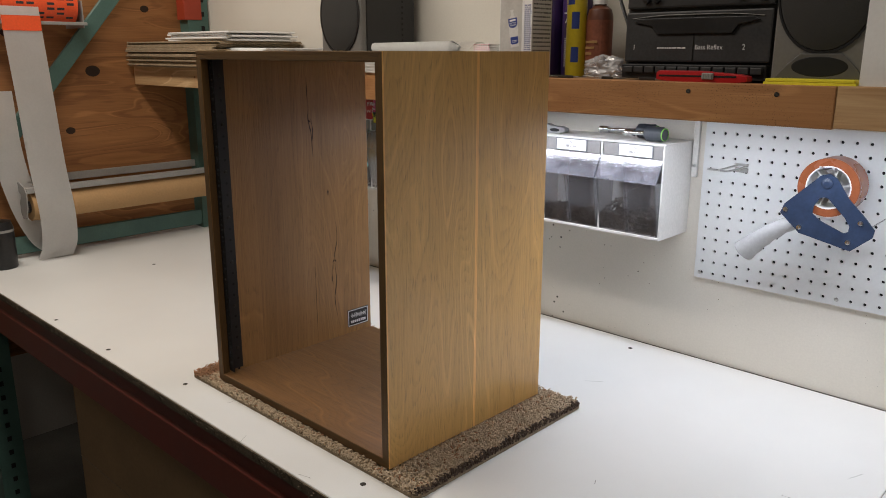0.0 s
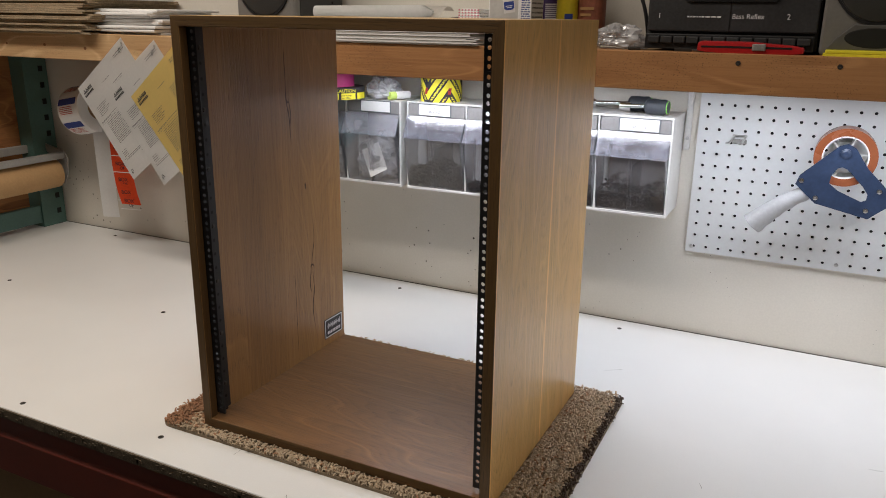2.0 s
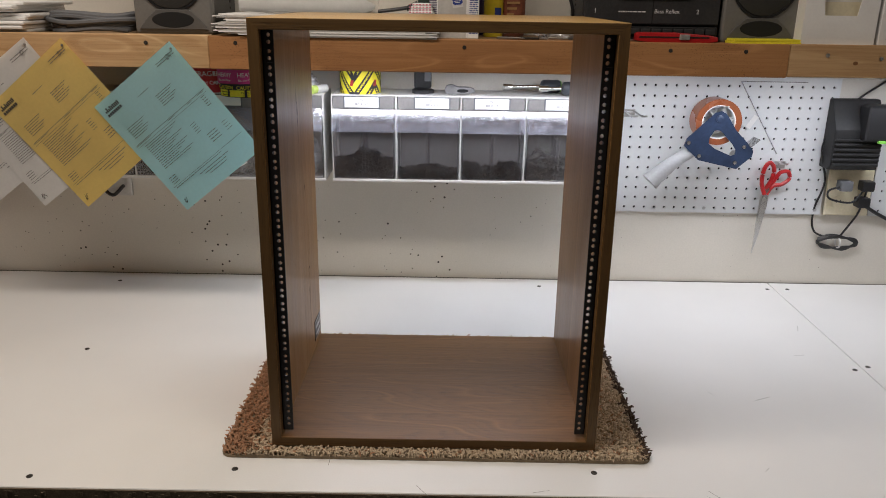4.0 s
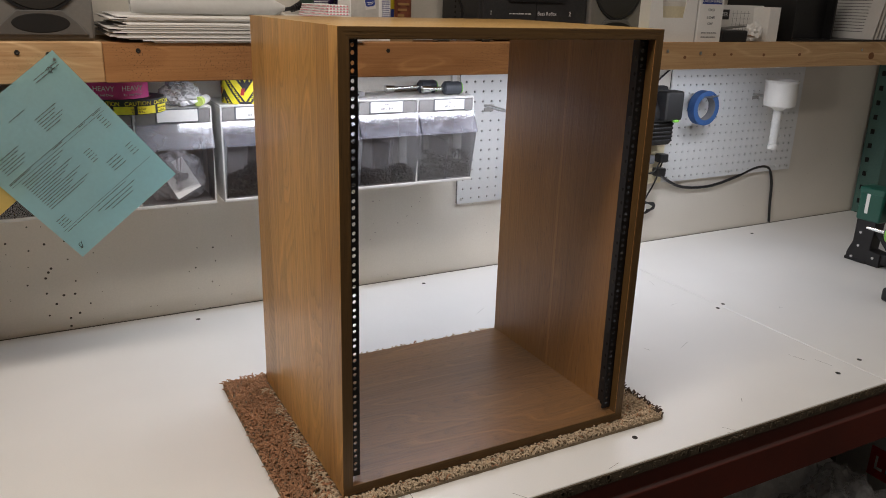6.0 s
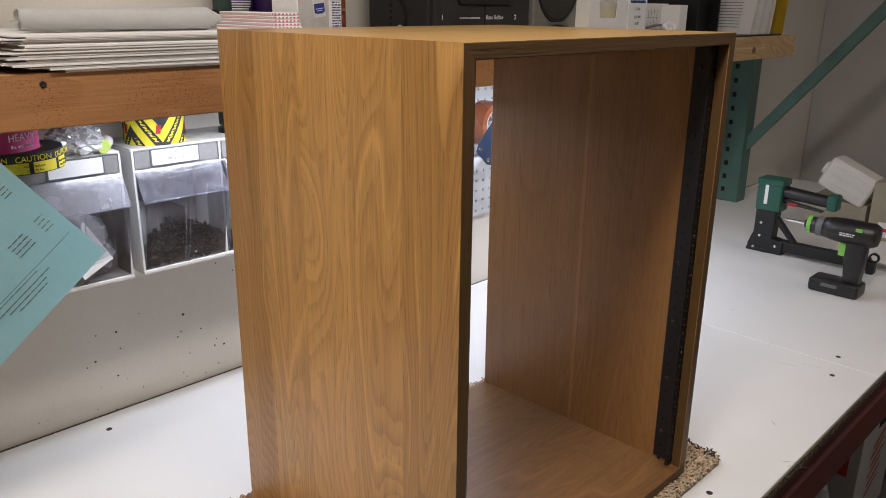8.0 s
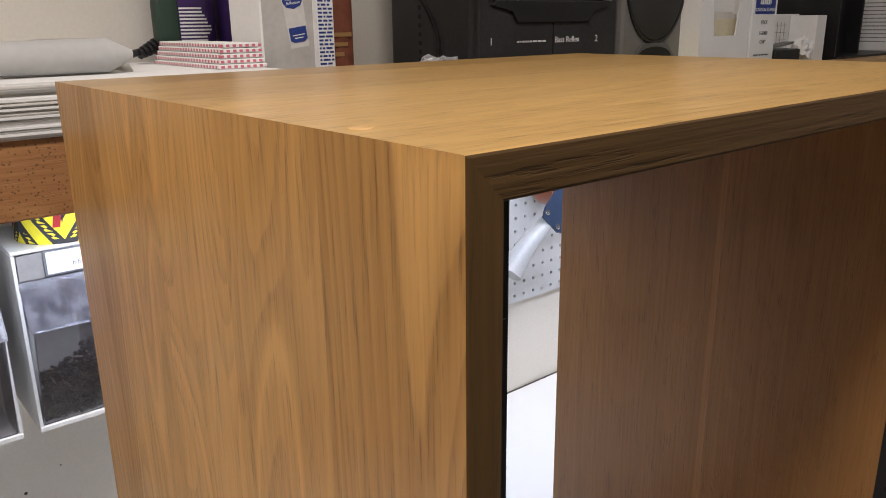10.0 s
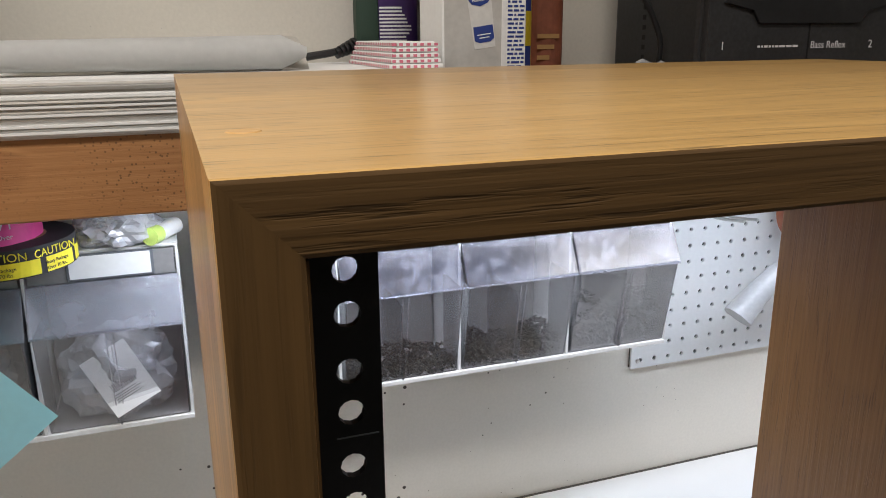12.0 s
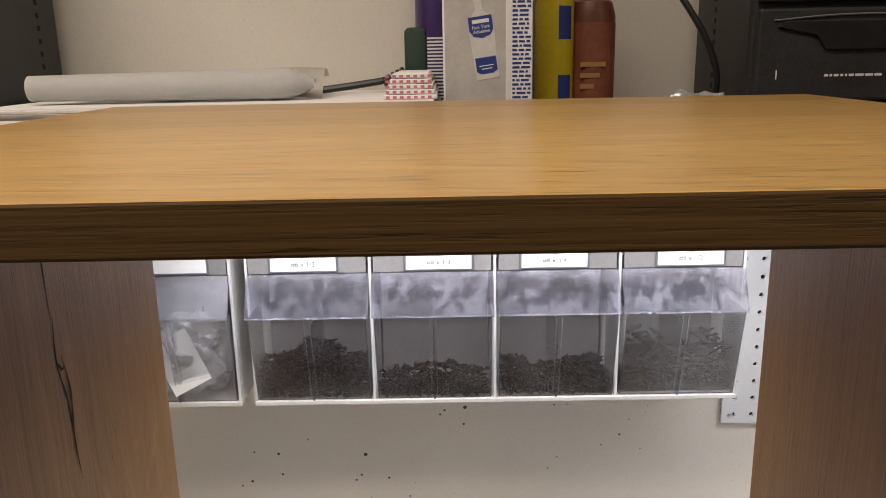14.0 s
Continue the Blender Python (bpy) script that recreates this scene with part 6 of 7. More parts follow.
# tape gun with a roll of tan packing tape
g = thing("tape_gun", -0.453, 1.560, 1.332, "navy steel packing tape gun with tan tape on a hook", "tape gun")
part("tape", ring(B(), 0.040, 0.054, -0.026, 0.026, 48, pose(0, 0.012, 0, 90, 0, 0)), TAPE_TAN, g, "tan packing tape", True)
part("tape_core", ring(B(), 0.0375, 0.040, -0.0255, 0.0255, 40, pose(0, 0.012, 0, 90, 0, 0)), PAPER, g, "white core", True)
for k in range(6):
    a = k * 60 + 10
    part("hub_spoke", box(B(), 0.012, 0.037, -0.02, 0.016, -0.0015, 0.0015, 0, 1, pose(0, 0.012, 0, 0, -a, 0)), WHITE_PLASTIC, g)
part("hub", ring(B(), 0.008, 0.012, -0.022, 0.022, 24, pose(0, 0.012, 0, 90, 0, 0)), WHITE_PLASTIC, g, "", True)
# side plate: a frame of navy steel with an open middle
outer = [(-0.012, 0.022), (0.002, 0.027), (0.016, 0.019), (0.040, -0.016), (0.070, -0.045), (0.088, -0.066), (0.086, -0.080), (0.052, -0.110), (0.034, -0.106), (-0.040, -0.090), (-0.078, -0.056), (-0.072, -0.038)]
inner = [(-0.010, -0.020), (-0.003, -0.017), (0.006, -0.020), (0.022, -0.036), (0.036, -0.050), (0.046, -0.064), (0.045, -0.075), (0.037, -0.079), (0.020, -0.072), (-0.004, -0.062), (-0.020, -0.050), (-0.019, -0.036)]
bm = B()
for yy, flip in ((-0.020, 0), (-0.0165, 1)):
    o_, i_ = [bm.verts.new((a, yy, b)) for a, b in outer], [bm.verts.new((a, yy, b)) for a, b in inner]
    for k in range(12):
        n = (k + 1) % 12
        f = (o_[k], o_[n], i_[n], i_[k])
        bm.faces.new(f if flip else f[::-1])
    if not flip:
        o0, i0 = o_, i_
    else:
        for k in range(12):
            n = (k + 1) % 12
            bm.faces.new((o0[k], o0[n], o_[n], o_[k])); bm.faces.new((i0[n], i0[k], i_[k], i_[n]))
plate = part("side_plate", bm, NAVY, g, "navy painted steel plate")
part("pivot", lathe(B(), [(0.009, 0), (0.009, 0.003), (0.004, 0.005), (0, 0.005)], 20, pose(0, -0.020, 0.009, 90, 0, 0)), NAVY, plate)
for a, b in ((-0.068, -0.048), (-0.040, -0.079), (0.047, -0.094), (0.064, -0.056)):
    part("bolt", lathe(B(), [(0.0052, 0), (0.0045, 0.0025), (0.002, 0.003), (0, 0.0025)], 12, pose(a, -0.020, b, 90, 0, 0)), CHROME, plate)
bm = B()
ps = [(-0.050, -0.004, -0.070), (-0.082, -0.005, -0.090), (-0.108, -0.006, -0.110), (-0.128, -0.006, -0.129), (-0.147, -0.007, -0.148)]
prof = spline(ps, 8)
rows = []
for i, p in enumerate(prof):
    d = (prof[min(i + 1, len(prof) - 1)] - prof[max(i - 1, 0)]).normalized()
    q = d.to_track_quat("Z", "Y")
    w = 0.0140 + 0.0090 * i / len(prof)
    rows.append([bm.verts.new(p + q @ Vector((w * math.cos(k * math.pi / 8), w * math.sin(k * math.pi / 8), 0))) for k in range(16)])
    for v in rows[-1]:
        if v.co.z < p.z - 0.004:
            v.co.z += 0.0022 * (0.5 + 0.5 * math.cos(i * 0.95))
for a, b in zip(rows, rows[1:]):
    for k in range(16):
        bm.faces.new((a[k], a[(k + 1) % 16], b[(k + 1) % 16], b[k]))
bm.faces.new(rows[0][::-1]); bm.faces.new(rows[-1])
part("handle", bm, M("pale_grey_grip", (0.40, 0.405, 0.41), 0.35), g, "pale grey moulded grip", True)
part("cutter", box(B(), 0.0, 0.045, -0.012, 0.030, -0.002, 0.0, 0, 1, pose(0.070, 0, -0.070, 0, -42, 0)), CLEAR, g, "clear guard with a printed label")
part("roller", cyl(B(), (0.062, -0.016, -0.085), (0.062, 0.030, -0.085), 0.012), ZINC, g, "", True)

# scissors
sc = thing("scissors", -0.293, 1.606, 1.163, "steel scissors with red handles hanging from a hook", "scissors", "", "", 0, 0, 4)
part("blade", prism(B(), [(-0.006, 0.0), (0.007, 0.0), (0.010, -0.05), (0.004, -0.13), (-0.003, -0.176), (-0.007, -0.10)], "Y", -0.0015, 0.0015, 0.0006), CHROME, sc)
part("blade", prism(B(), [(-0.009, 0.0), (0.004, 0.0), (0.006, -0.06), (-0.0005, -0.174), (-0.008, -0.08)], "Y", 0.0018, 0.0045, 0.0006), ZINC, sc)
part("pivot", lathe(B(), [(0.005, 0), (0.004, 0.002), (0, 0.0025)], 14, pose(0.0, -0.0016, -0.03, 90, 0, 0)), ZINC, sc)
part("handle", tube(B(), [(-0.002, 0, -0.018), (-0.014, 0, 0.008), (-0.016, 0, 0.042), (-0.006, 0, 0.062), (0.008, 0, 0.050), (0.008, 0, 0.022), (-0.002, 0, -0.004)], 0.0052, 9), RED_PLASTIC, sc, "", True)
part("handle", tube(B(), [(0.004, 0.003, -0.018), (0.016, 0.003, 0.004), (0.036, 0.003, 0.010), (0.052, 0.003, 0.026), (0.046, 0.003, 0.043), (0.028, 0.003, 0.040), (0.018, 0.003, 0.022), (0.006, 0.003, 0.0)], 0.0050, 9), RED_PLASTIC, sc, "", True)

# clear set square hung on the board
ss = thing("set_square", -0.335, PY - 0.006, 1.28, "clear plastic triangle leaning on the pegboard", "set square")
bm = B()
for a, b in (((-0.05, 0.14), (0.11, 0.14)), ((-0.05, 0.14), (0.06, -0.035))):
    tube(bm, [(a[0], 0, a[1]), ((a[0] + b[0]) / 2, 0, (a[1] + b[1]) / 2), (b[0], 0, b[1])], 0.0012, 6)
part("edge", bm, MILKY, ss, "clear edge")
part("print", box(B(), 0.0, 0.034, -0.0008, -0.0004, -0.008, 0.004, 0, 1, pose(-0.022, 0, 0.03, 0, -58, 0)), PAPER, ss, "white printed ticket")

# outlet plate, charger, plugs and cords
op = thing("outlet_plate", -0.079, WALL_Y - 0.0084, 1.09, "cream wall outlet plate with plugs in it", "outlet")
part("plate", box(B(), -0.056, 0.056, -0.007, 0, 0, 0.118, 0.003), CREAM, op)
for dx in (-0.024, 0.024):
    for zz in (0.035, 0.082):
        s = part("socket", lathe(B(), [(0.0165, 0), (0.0165, 0.002), (0, 0.0022)], 24, pose(dx, -0.007, zz, 90, 0, 0)), CREAM, op)
        part("slot", box(B(), -0.006, -0.0045, -0.0006, 0, -0.004, 0.004, 0, 1, pose(dx, -0.0093, zz + 0.003)), BLACK_HOLE, s)
        part("slot", box(B(), 0.0045, 0.006, -0.0006, 0, -0.004, 0.004, 0, 1, pose(dx, -0.0093, zz + 0.003)), BLACK_HOLE, s)
for dx, zz, mt in ((-0.024, 0.082, GREY_RUBBER), (0.030, 0.082, BLACK_PLASTIC), (0.026, 0.040, BLACK_PLASTIC)):
    p_ = thing("plug", -0.079 + dx, WALL_Y - 0.0177, 1.09 + zz, "rubber mains plug pushed into the outlet", "plug", "plugs in the outlet")
    part("body", box(B(), -0.014, 0.016, -0.030, 0, -0.013, 0.013, 0.005), mt, p_, "", True)
ch = thing("charger", -0.096, WALL_Y - 0.001, 1.215, "black wedge-shaped battery charger mounted on the wall", "charger")
CHARGER = M("dusty_charger_plastic", (0.013, 0.013, 0.0135), 0.6, var=0.3, scale=18, fine=0.25)
bm = B()
prism(bm, [(0, 0.0), (0, 0.168), (-0.022, 0.168), (-0.06, 0.10), (-0.062, 0.012), (-0.05, 0.0)], "X", -0.066, 0.050, 0.004)
part("case", bm, CHARGER, ch)
for k in range(6):
    part("rib", box(B(), -0.064, 0.048, -0.0655, -0.061, 0.012 + k * 0.012, 0.018 + k * 0.012, 0.001, 1), CHARGER, ch)
pk = part("battery", box(B(), -0.006, 0.062, -0.085, -0.035, 0.075, 0.160, 0.012, 3), M("matt_black_battery", (0.014, 0.014, 0.015), 0.55), ch, "black battery pack", True)
part("clip", box(B(), 0.028, 0.046, -0.0865, -0.075, 0.071, 0.078, 0.002), LIME, pk, "lime green clip")
cd = thing("mains_cable", 0.0, 0.0, 0.0, "black cable running from the outlet along the wall", "cable")
yw = WALL_Y - 0.006
part("cable", tube(B(), [(-0.05, yw - 0.035, 1.132), (-0.02, yw - 0.012, 1.108), (0.07, yw - 0.002, 1.068), (0.19, yw, 1.058), (0.31, yw, 1.078), (0.40, yw, 1.103), (0.462, yw, 1.098), (0.490, yw, 1.05), (0.500, yw, 0.97), (0.505, yw - 0.004, 0.907)], 0.0045, 9), BLACK_PLASTIC, cd, "", True)
cc = thing("charger_cable", 0.0, 0.0, 0.0, "thin dark cord looping from the charger to a tied bundle", "cable")
part("cord", tube(B(), [(0.03, yw, 1.46), (-0.04, yw, 1.42), (-0.12, yw - 0.01, 1.36), (-0.166, yw - 0.012, 1.27), (-0.150, yw - 0.02, 1.18), (-0.156, yw, 1.10), (-0.146, yw, 1.045), (-0.10, yw - 0.006, 1.028)], 0.0026, 7), BLACK_PLASTIC, cc, "", True)
part("cord", tube(B(), [(-0.048, yw - 0.034, 1.168), (-0.048, yw - 0.012, 1.10), (-0.068, yw - 0.006, 1.055), (-0.080, yw - 0.006, 1.036)], 0.0026, 7), BLACK_PLASTIC, cc, "", True)
part("cord", tube(B(), [(-0.103, yw - 0.034, 1.172), (-0.14, yw - 0.03, 1.16), (-0.13, yw - 0.02, 1.136), (-0.08, yw - 0.03, 1.13), (-0.055, yw - 0.03, 1.16)], 0.0026, 7), BLACK_PLASTIC, cc, "", True)
bm = B()
rng = random.Random(17)
for k in range(7):
    o = rng.uniform(-0.006, 0.006)
    tube(bm, [(-0.135, yw - 0.004, 1.022 + o), (-0.11, yw - 0.01 - 0.001 * k, 1.034 + o), (-0.075, yw - 0.01, 1.032 + o * 0.4), (-0.040, yw - 0.006, 1.024 - o), (-0.035, yw - 0.005, 1.012 + o), (-0.07, yw - 0.008, 1.004 - o), (-0.12, yw - 0.006, 1.006 + o), (-0.137, yw - 0.004, 1.02 - o)], 0.0028, 6, 5)
bd = part("bundle", bm, BLACK_PLASTIC, cc, "tied bundle of cord", True)
part("tie", ring(B(), 0.012, 0.0145, -0.002, 0.002, 20, pose(-0.085, yw - 0.009, 1.018, 0, 90, 0)), WHITE_PLASTIC, bd)

# blue tape, funnel
bt_ = thing("tape_roll", 0.080, 1.585, 1.318, "blue masking tape roll hanging on a wire hook", "tape roll")
part("tape", ring(B(), 0.036, 0.051, -0.013, 0.013, 44, pose(0, 0, 0, 90, 0, 0)), TAPE_BLUE, bt_, "", True)
part("core", ring(B(), 0.034, 0.036, -0.0125, 0.0125, 36, pose(0, 0, 0, 90, 0, 0)), GREY_RUBBER, bt_, "", True)
fn = thing("funnel", 0.345, 1.532, 1.187, "translucent white plastic dispenser funnel hung on a hook", "funnel")
part("cup", lathe(B(), [(0.0135, 0.120), (0.020, 0.126), (0.045, 0.134), (0.047, 0.140), (0.048, 0.205), (0.050, 0.207), (0.050, 0.212), (0.046, 0.212), (0.045, 0.142), (0.012, 0.128)], 36), CANISTER, fn, "", True)
part("spout", lathe(B(), [(0.0, 0.0), (0.0155, 0.0), (0.0155, 0.012), (0.0125, 0.016), (0.0135, 0.122)], 24), M("white_spout", (0.66, 0.66, 0.64), 0.4), fn, "white spout", True)

# ---------------------------------------------------------------- wall at the near end: label rolls
lr = thing("label_roll", -2.452, 1.52, 1.298, "white shipping label roll hanging on the wall", "label roll")
part("roll", ring(B(), 0.036, 0.070, -0.045, 0.045, 44, pose(0, 0.02, 0, 80, 0, 88)), PAPER, lr, "", True)
part("core", ring(B(), 0.034, 0.036, -0.0455, 0.0455, 36, pose(0, 0.02, 0, 80, 0, 88)), CARD, lr, "", True)
bm = B()
wrap_patches(bm, 0.0706, [(a, a + 16, -0.042, 0.036, 0) for a in range(-180, 170, 58)])
bmesh.ops.transform(bm, matrix=pose(0, 0.02, 0, 80, 0, 88), verts=bm.verts)
part("print", bm, INK_BLUE, lr, "blue label print")["kind"] = "stuff"
bm = B()
wrap_patches(bm, 0.0706, [(a + 4 * k, a + 4 * k + 1.4, -0.036, 0.02, 0) for a in range(-160, 170, 58) for k in range(5)])
bmesh.ops.transform(bm, matrix=pose(0, 0.02, 0, 80, 0, 88), verts=bm.verts)
part("print", bm, INK_RED, lr, "red label print")["kind"] = "stuff"


def hanging_strip(name, pts, width, mat_, label, along=(0, 1, 0), cat="label strip", kind=""):
    """A ribbon through pts, as wide as width along the given direction."""
    s = thing(name, *pts[0], label, cat, "", kind)
    o = Vector(pts[0])
    u = Vector(along).normalized() * width / 2
    bm = B()
    rows = [(bm.verts.new(p - o - u), bm.verts.new(p - o + u)) for p in spline(pts, 8)]
    for a, b in zip(rows, rows[1:]):
        bm.faces.new((a[0], a[1], b[1], b[0]))
    bmesh.ops.solidify(bm, geom=bm.faces[:], thickness=0.0005)
    part("ribbon", bm, mat_, s, "", True)
    return s


hanging_strip("label_strip", [(-2.400, 1.53, 1.245), (-2.405, 1.535, 1.14), (-2.398, 1.53, 1.05), (-2.378, 1.515, 0.985)], 0.052, PAPER, "white label backing strip hanging down the wall", (1, 0.35, 0))
os_ = hanging_strip("label_strip", [(-2.335, 1.535, 1.22), (-2.34, 1.54, 1.14), (-2.325, 1.535, 1.07), (-2.30, 1.525, 1.03)], 0.066, LABEL_ORANGE, "strip of fluorescent orange labels hanging on the wall", (1, 0.2, 0))
curve = spline([(-2.335, 1.535, 1.22), (-2.34, 1.54, 1.14), (-2.325, 1.535, 1.07), (-2.30, 1.525, 1.03)], 8)
for k in range(5):
    p = curve[min(3 + k * 5, len(curve) - 2)]
    at = Matrix.Translation((p.x + 2.335 - 0.0005, p.y - 1.535 - 0.0012, p.z - 1.22)) @ pose(0, 0, 0, 0, 0, 11.3) @ FRONT
    lettering("wording", "BOX", 0.0155, at @ Matrix.Translation((-0.004, 0.005, 0)), INK, os_)
    lettering("wording", "OF", 0.0125, at @ Matrix.Translation((0.002, -0.008, 0)), INK, os_)
    part("gap", box(B(), -0.033, 0.033, -0.0016, -0.0008, -0.0205, -0.0185, 0, 1, at @ pose(0, 0, 0, -90, 0, 0)), PAPER, os_)
hanging_strip("label_strip", [(-2.215, WALL_Y - 0.001, 1.24), (-2.215, WALL_Y - 0.002, 1.19), (-2.21, WALL_Y - 0.006, 1.14)], 0.07, LABEL_ORANGE, "short strip of orange labels behind the order sheets", (1, 0, 0))
ck = thing("wall_plate", -1.965, WALL_Y - 0.012, 1.14, "black cord loop by a white wall plate", "cable")
part("plate", box(B(), 0.0, 0.075, 0.004, 0.0115, -0.03, 0.09, 0.003), WHITE_PLASTIC, ck, "white wall plate")
part("cord", tube(B(), [(0.05, -0.005, 0.10), (0.015, -0.01, 0.05), (0.008, -0.01, 0.0), (0.03, -0.01, -0.025), (0.06, -0.008, 0.0)], 0.0045, 8), BLACK_PLASTIC, ck, "", True)

# ---------------------------------------------------------------- against the plywood
kr = thing("paper_dispenser", -2.70, 1.24, 1.08, "grey metal dispenser with a roll of kraft paper", "paper dispenser")
part("paper_roll", cyl(B(), (0.02, -0.335, 0), (0.02, 0.33, 0), 0.046, None, 40), KRAFT, kr, "brown kraft paper roll", True)
part("roll_core", cyl(B(), (0.02, -0.342, 0), (0.02, 0.337, 0), 0.02, None, 24), BLACK_PLASTIC, kr, "dark core end", True)
part("rear_bar", box(B(), -0.078, -0.06, -0.35, 0.35, 0.060, 0.085, 0.002), GREY_METAL, kr)
part("cutter_bar", box(B(), 0.030, 0.058, -0.35, 0.345, 0.048, 0.066, 0.002), GREY_METAL, kr)
for yy in (-0.355, 0.347):
    bm = B()
    prism(bm, [(-0.08, 0.088), (-0.06, 0.094), (0.05, 0.070), (0.066, 0.050), (0.060, 0.0), (0.042, -0.036), (0.010, -0.038), (-0.012, 0.0), (0.02, 0.04), (-0.03, 0.064), (-0.08, 0.070)], "Y", yy, yy + 0.004, 0.0006)
    part("bracket", bm, GREY_METAL, kr)
lb = thing("label_dispenser", -2.70, 1.02, 1.70, "wire rack with a fat roll of fluorescent orange labels", "label dispenser")
part("roll", cyl(B(), (0.0, -0.13, 0.02), (0.0, 0.095, 0.02), 0.062, None, 44), LABEL_ORANGE, lb, "roll of orange labels", True)
bm = B()
for k in range(7):
    for q in range(9):
        a = radians(20 + q * 14)
        if (k * 3 + q * 5) % 7 < 4:
            h = 0.0625
            pA, pB = (h * math.sin(a), 0, h * math.cos(a) + 0.02), (h * math.sin(a + 0.12), 0, h * math.cos(a + 0.12) + 0.02)
            y0 = -0.12 + k * 0.03
            bm.faces.new([bm.verts.new(v) for v in ((pA[0], y0, pA[2]), (pA[0], y0 + 0.022, pA[2]), (pB[0], y0 + 0.022, pB[2]), (pB[0], y0, pB[2]))])
part("print", bm, INK, lb, "black bars of label print")
part("bar", box(B(), 0.05, 0.060, -0.17, 0.12, -0.047, -0.037, 0.001, 1), GREY_METAL, lb, "grey bar")
for yy in (-0.15, 0.108):
    part("arm", box(B(), -0.09, 0.055, yy, yy + 0.004, -0.055, 0.03, 0.001, 1), GREY_METAL, lb)
s1 = hanging_strip("liner_strip", [(-2.632, 0.935, 1.705), (-2.628, 0.937, 1.62), (-2.640, 0.952, 1.42), (-2.642, 0.963, 1.22), (-2.628, 0.972, 1.06), (-2.632, 0.970, 0.96), (-2.66, 0.962, 0.9035)], 0.112, PAPER, "long white label liner hanging down to the bench")
bm = B()
quad(bm, (0.0065, -0.056, -0.072), (0, 1, 0), (0, 0, 1), 0.112, 0.045)
part("orange_label", bm, LABEL_ORANGE, s1, "last orange label on the liner")
hanging_strip("liner_strip", [(-2.70, 0.86, 1.45), (-2.705, 0.87, 1.25), (-2.70, 0.90, 1.08), (-2.72, 0.95, 0.96), (-2.74, 1.0, 0.905)], 0.09, PAPER, "second white liner strip curling behind the dispenser")
bk = thing("spray_bottle", -2.66, 0.80, TOP, "black bottle with a grey band on the bench", "bottle")
part("body", lathe(B(), [(0, 0), (0.040, 0), (0.042, 0.004), (0.042, 0.13), (0.036, 0.15), (0, 0.152)], 30), BLACK_PLASTIC, bk, "", True)
part("band", ring(B(), 0.042, 0.0425, 0.118, 0.126, 30), GREY_METAL, bk, "grey band")

# ---------------------------------------------------------------- tools at the far end of the bench
cs = thing("carton_stapler", 0.43, 1.20, TOP, "green and black pneumatic carton stapler standing on the bench", "stapler")
head = part("head", box(B(), -0.03, 0.03, -0.022, 0.052, 0.128, 0.222, 0.008, 3), GREEN_TOOL, cs, "green enamel head", True)
part("head_cap", box(B(), -0.032, 0.032, -0.024, 0.054, 0.206, 0.226, 0.006, 3), GREEN_TOOL, head, "", True)
part("sticker", box(B(), -0.0306, -0.0301, 0.018, 0.028, 0.15, 0.21), PAPER, head, "pale vertical label")
part("grip", cyl(B(), (0, -0.02, 0.188), (0, -0.145, 0.180), 0.019, 0.017, 20), BLACK_PLASTIC, cs, "black rubber grip", True)
part("grip_end", box(B(), -0.02, 0.02, -0.172, -0.143, 0.158, 0.204, 0.007, 3), GREEN_TOOL, cs, "green end cap", True)
part("trigger", prism(B(), [(-0.02, 0.155), (-0.13, 0.146), (-0.135, 0.152), (-0.06, 0.162), (-0.02, 0.168)], "X", -0.006, 0.006, 0.001), BLACK_PLASTIC, cs)
part("trigger_tip", box(B(), -0.007, 0.007, -0.06, -0.03, 0.150, 0.160, 0.002), RED_PLASTIC, cs)
part("nose", prism(B(), [(0.064, 0.0), (0.064, 0.022), (0.050, 0.06), (0.050, 0.13), (-0.01, 0.13), (-0.006, 0.045), (-0.04, 0.04), (-0.04, 0.0)], "X", -0.022, 0.022, 0.003), BLACK_STEEL, cs, "black steel nose")
bm = B()
prism(bm, [(-0.004, 0.118), (-0.07, 0.043), (-0.060, 0.040), (0.0, 0.104)], "X", -0.012, 0.012, 0.001)
part("brace", bm, BLACK_STEEL, cs)
part("magazine", box(B(), -0.016, 0.016, -0.275, 0.02, 0.010, 0.042, 0.003), BLACK_STEEL, cs, "long black staple magazine")
part("foot", box(B(), -0.024, 0.024, 0.0, 0.066, 0.0, 0.010, 0.002), BLACK_STEEL, cs)
part("tail_stand", box(B(), -0.014, 0.014, -0.29, -0.27, 0.0, 0.036, 0.004), BLACK_STEEL, cs)
part("tail_ring", ring(B(), 0.009, 0.014, -0.004, 0.004, 24, pose(0, -0.284, 0.046, 0, 90, 0)), BLACK_STEEL, cs, "", True)
for yy, zz in ((0.03, 0.05), (0.03, 0.09), (0.045, 0.012), (-0.02, 0.025)):
    part("bolt", lathe(B(), [(0.005, 0), (0.004, 0.002), (0, 0.0025)], 10, pose(-0.0222, yy, zz, 0, -90, 0)), CHROME, cs)
dr = thing("cordless_drill", 0.205, 0.935, TOP, "dark cordless drill with lime details standing on its battery", "drill")
part("motor", lathe(B(), [(0, -0.078), (0.026, -0.076), (0.031, -0.066), (0.032, 0.0), (0.030, 0.03), (0.026, 0.05), (0.024, 0.052), (0, 0.053)], 28, pose(0, 0, 0.166, -90, 0, 0)), BLACK_PLASTIC, dr, "dark motor housing", True)
part("collar", ring(B(), 0.0, 0.0255, 0.052, 0.068, 28, pose(0, 0, 0.166, -90, 0, 0)), GREY_RUBBER, dr, "ribbed torque collar", True)
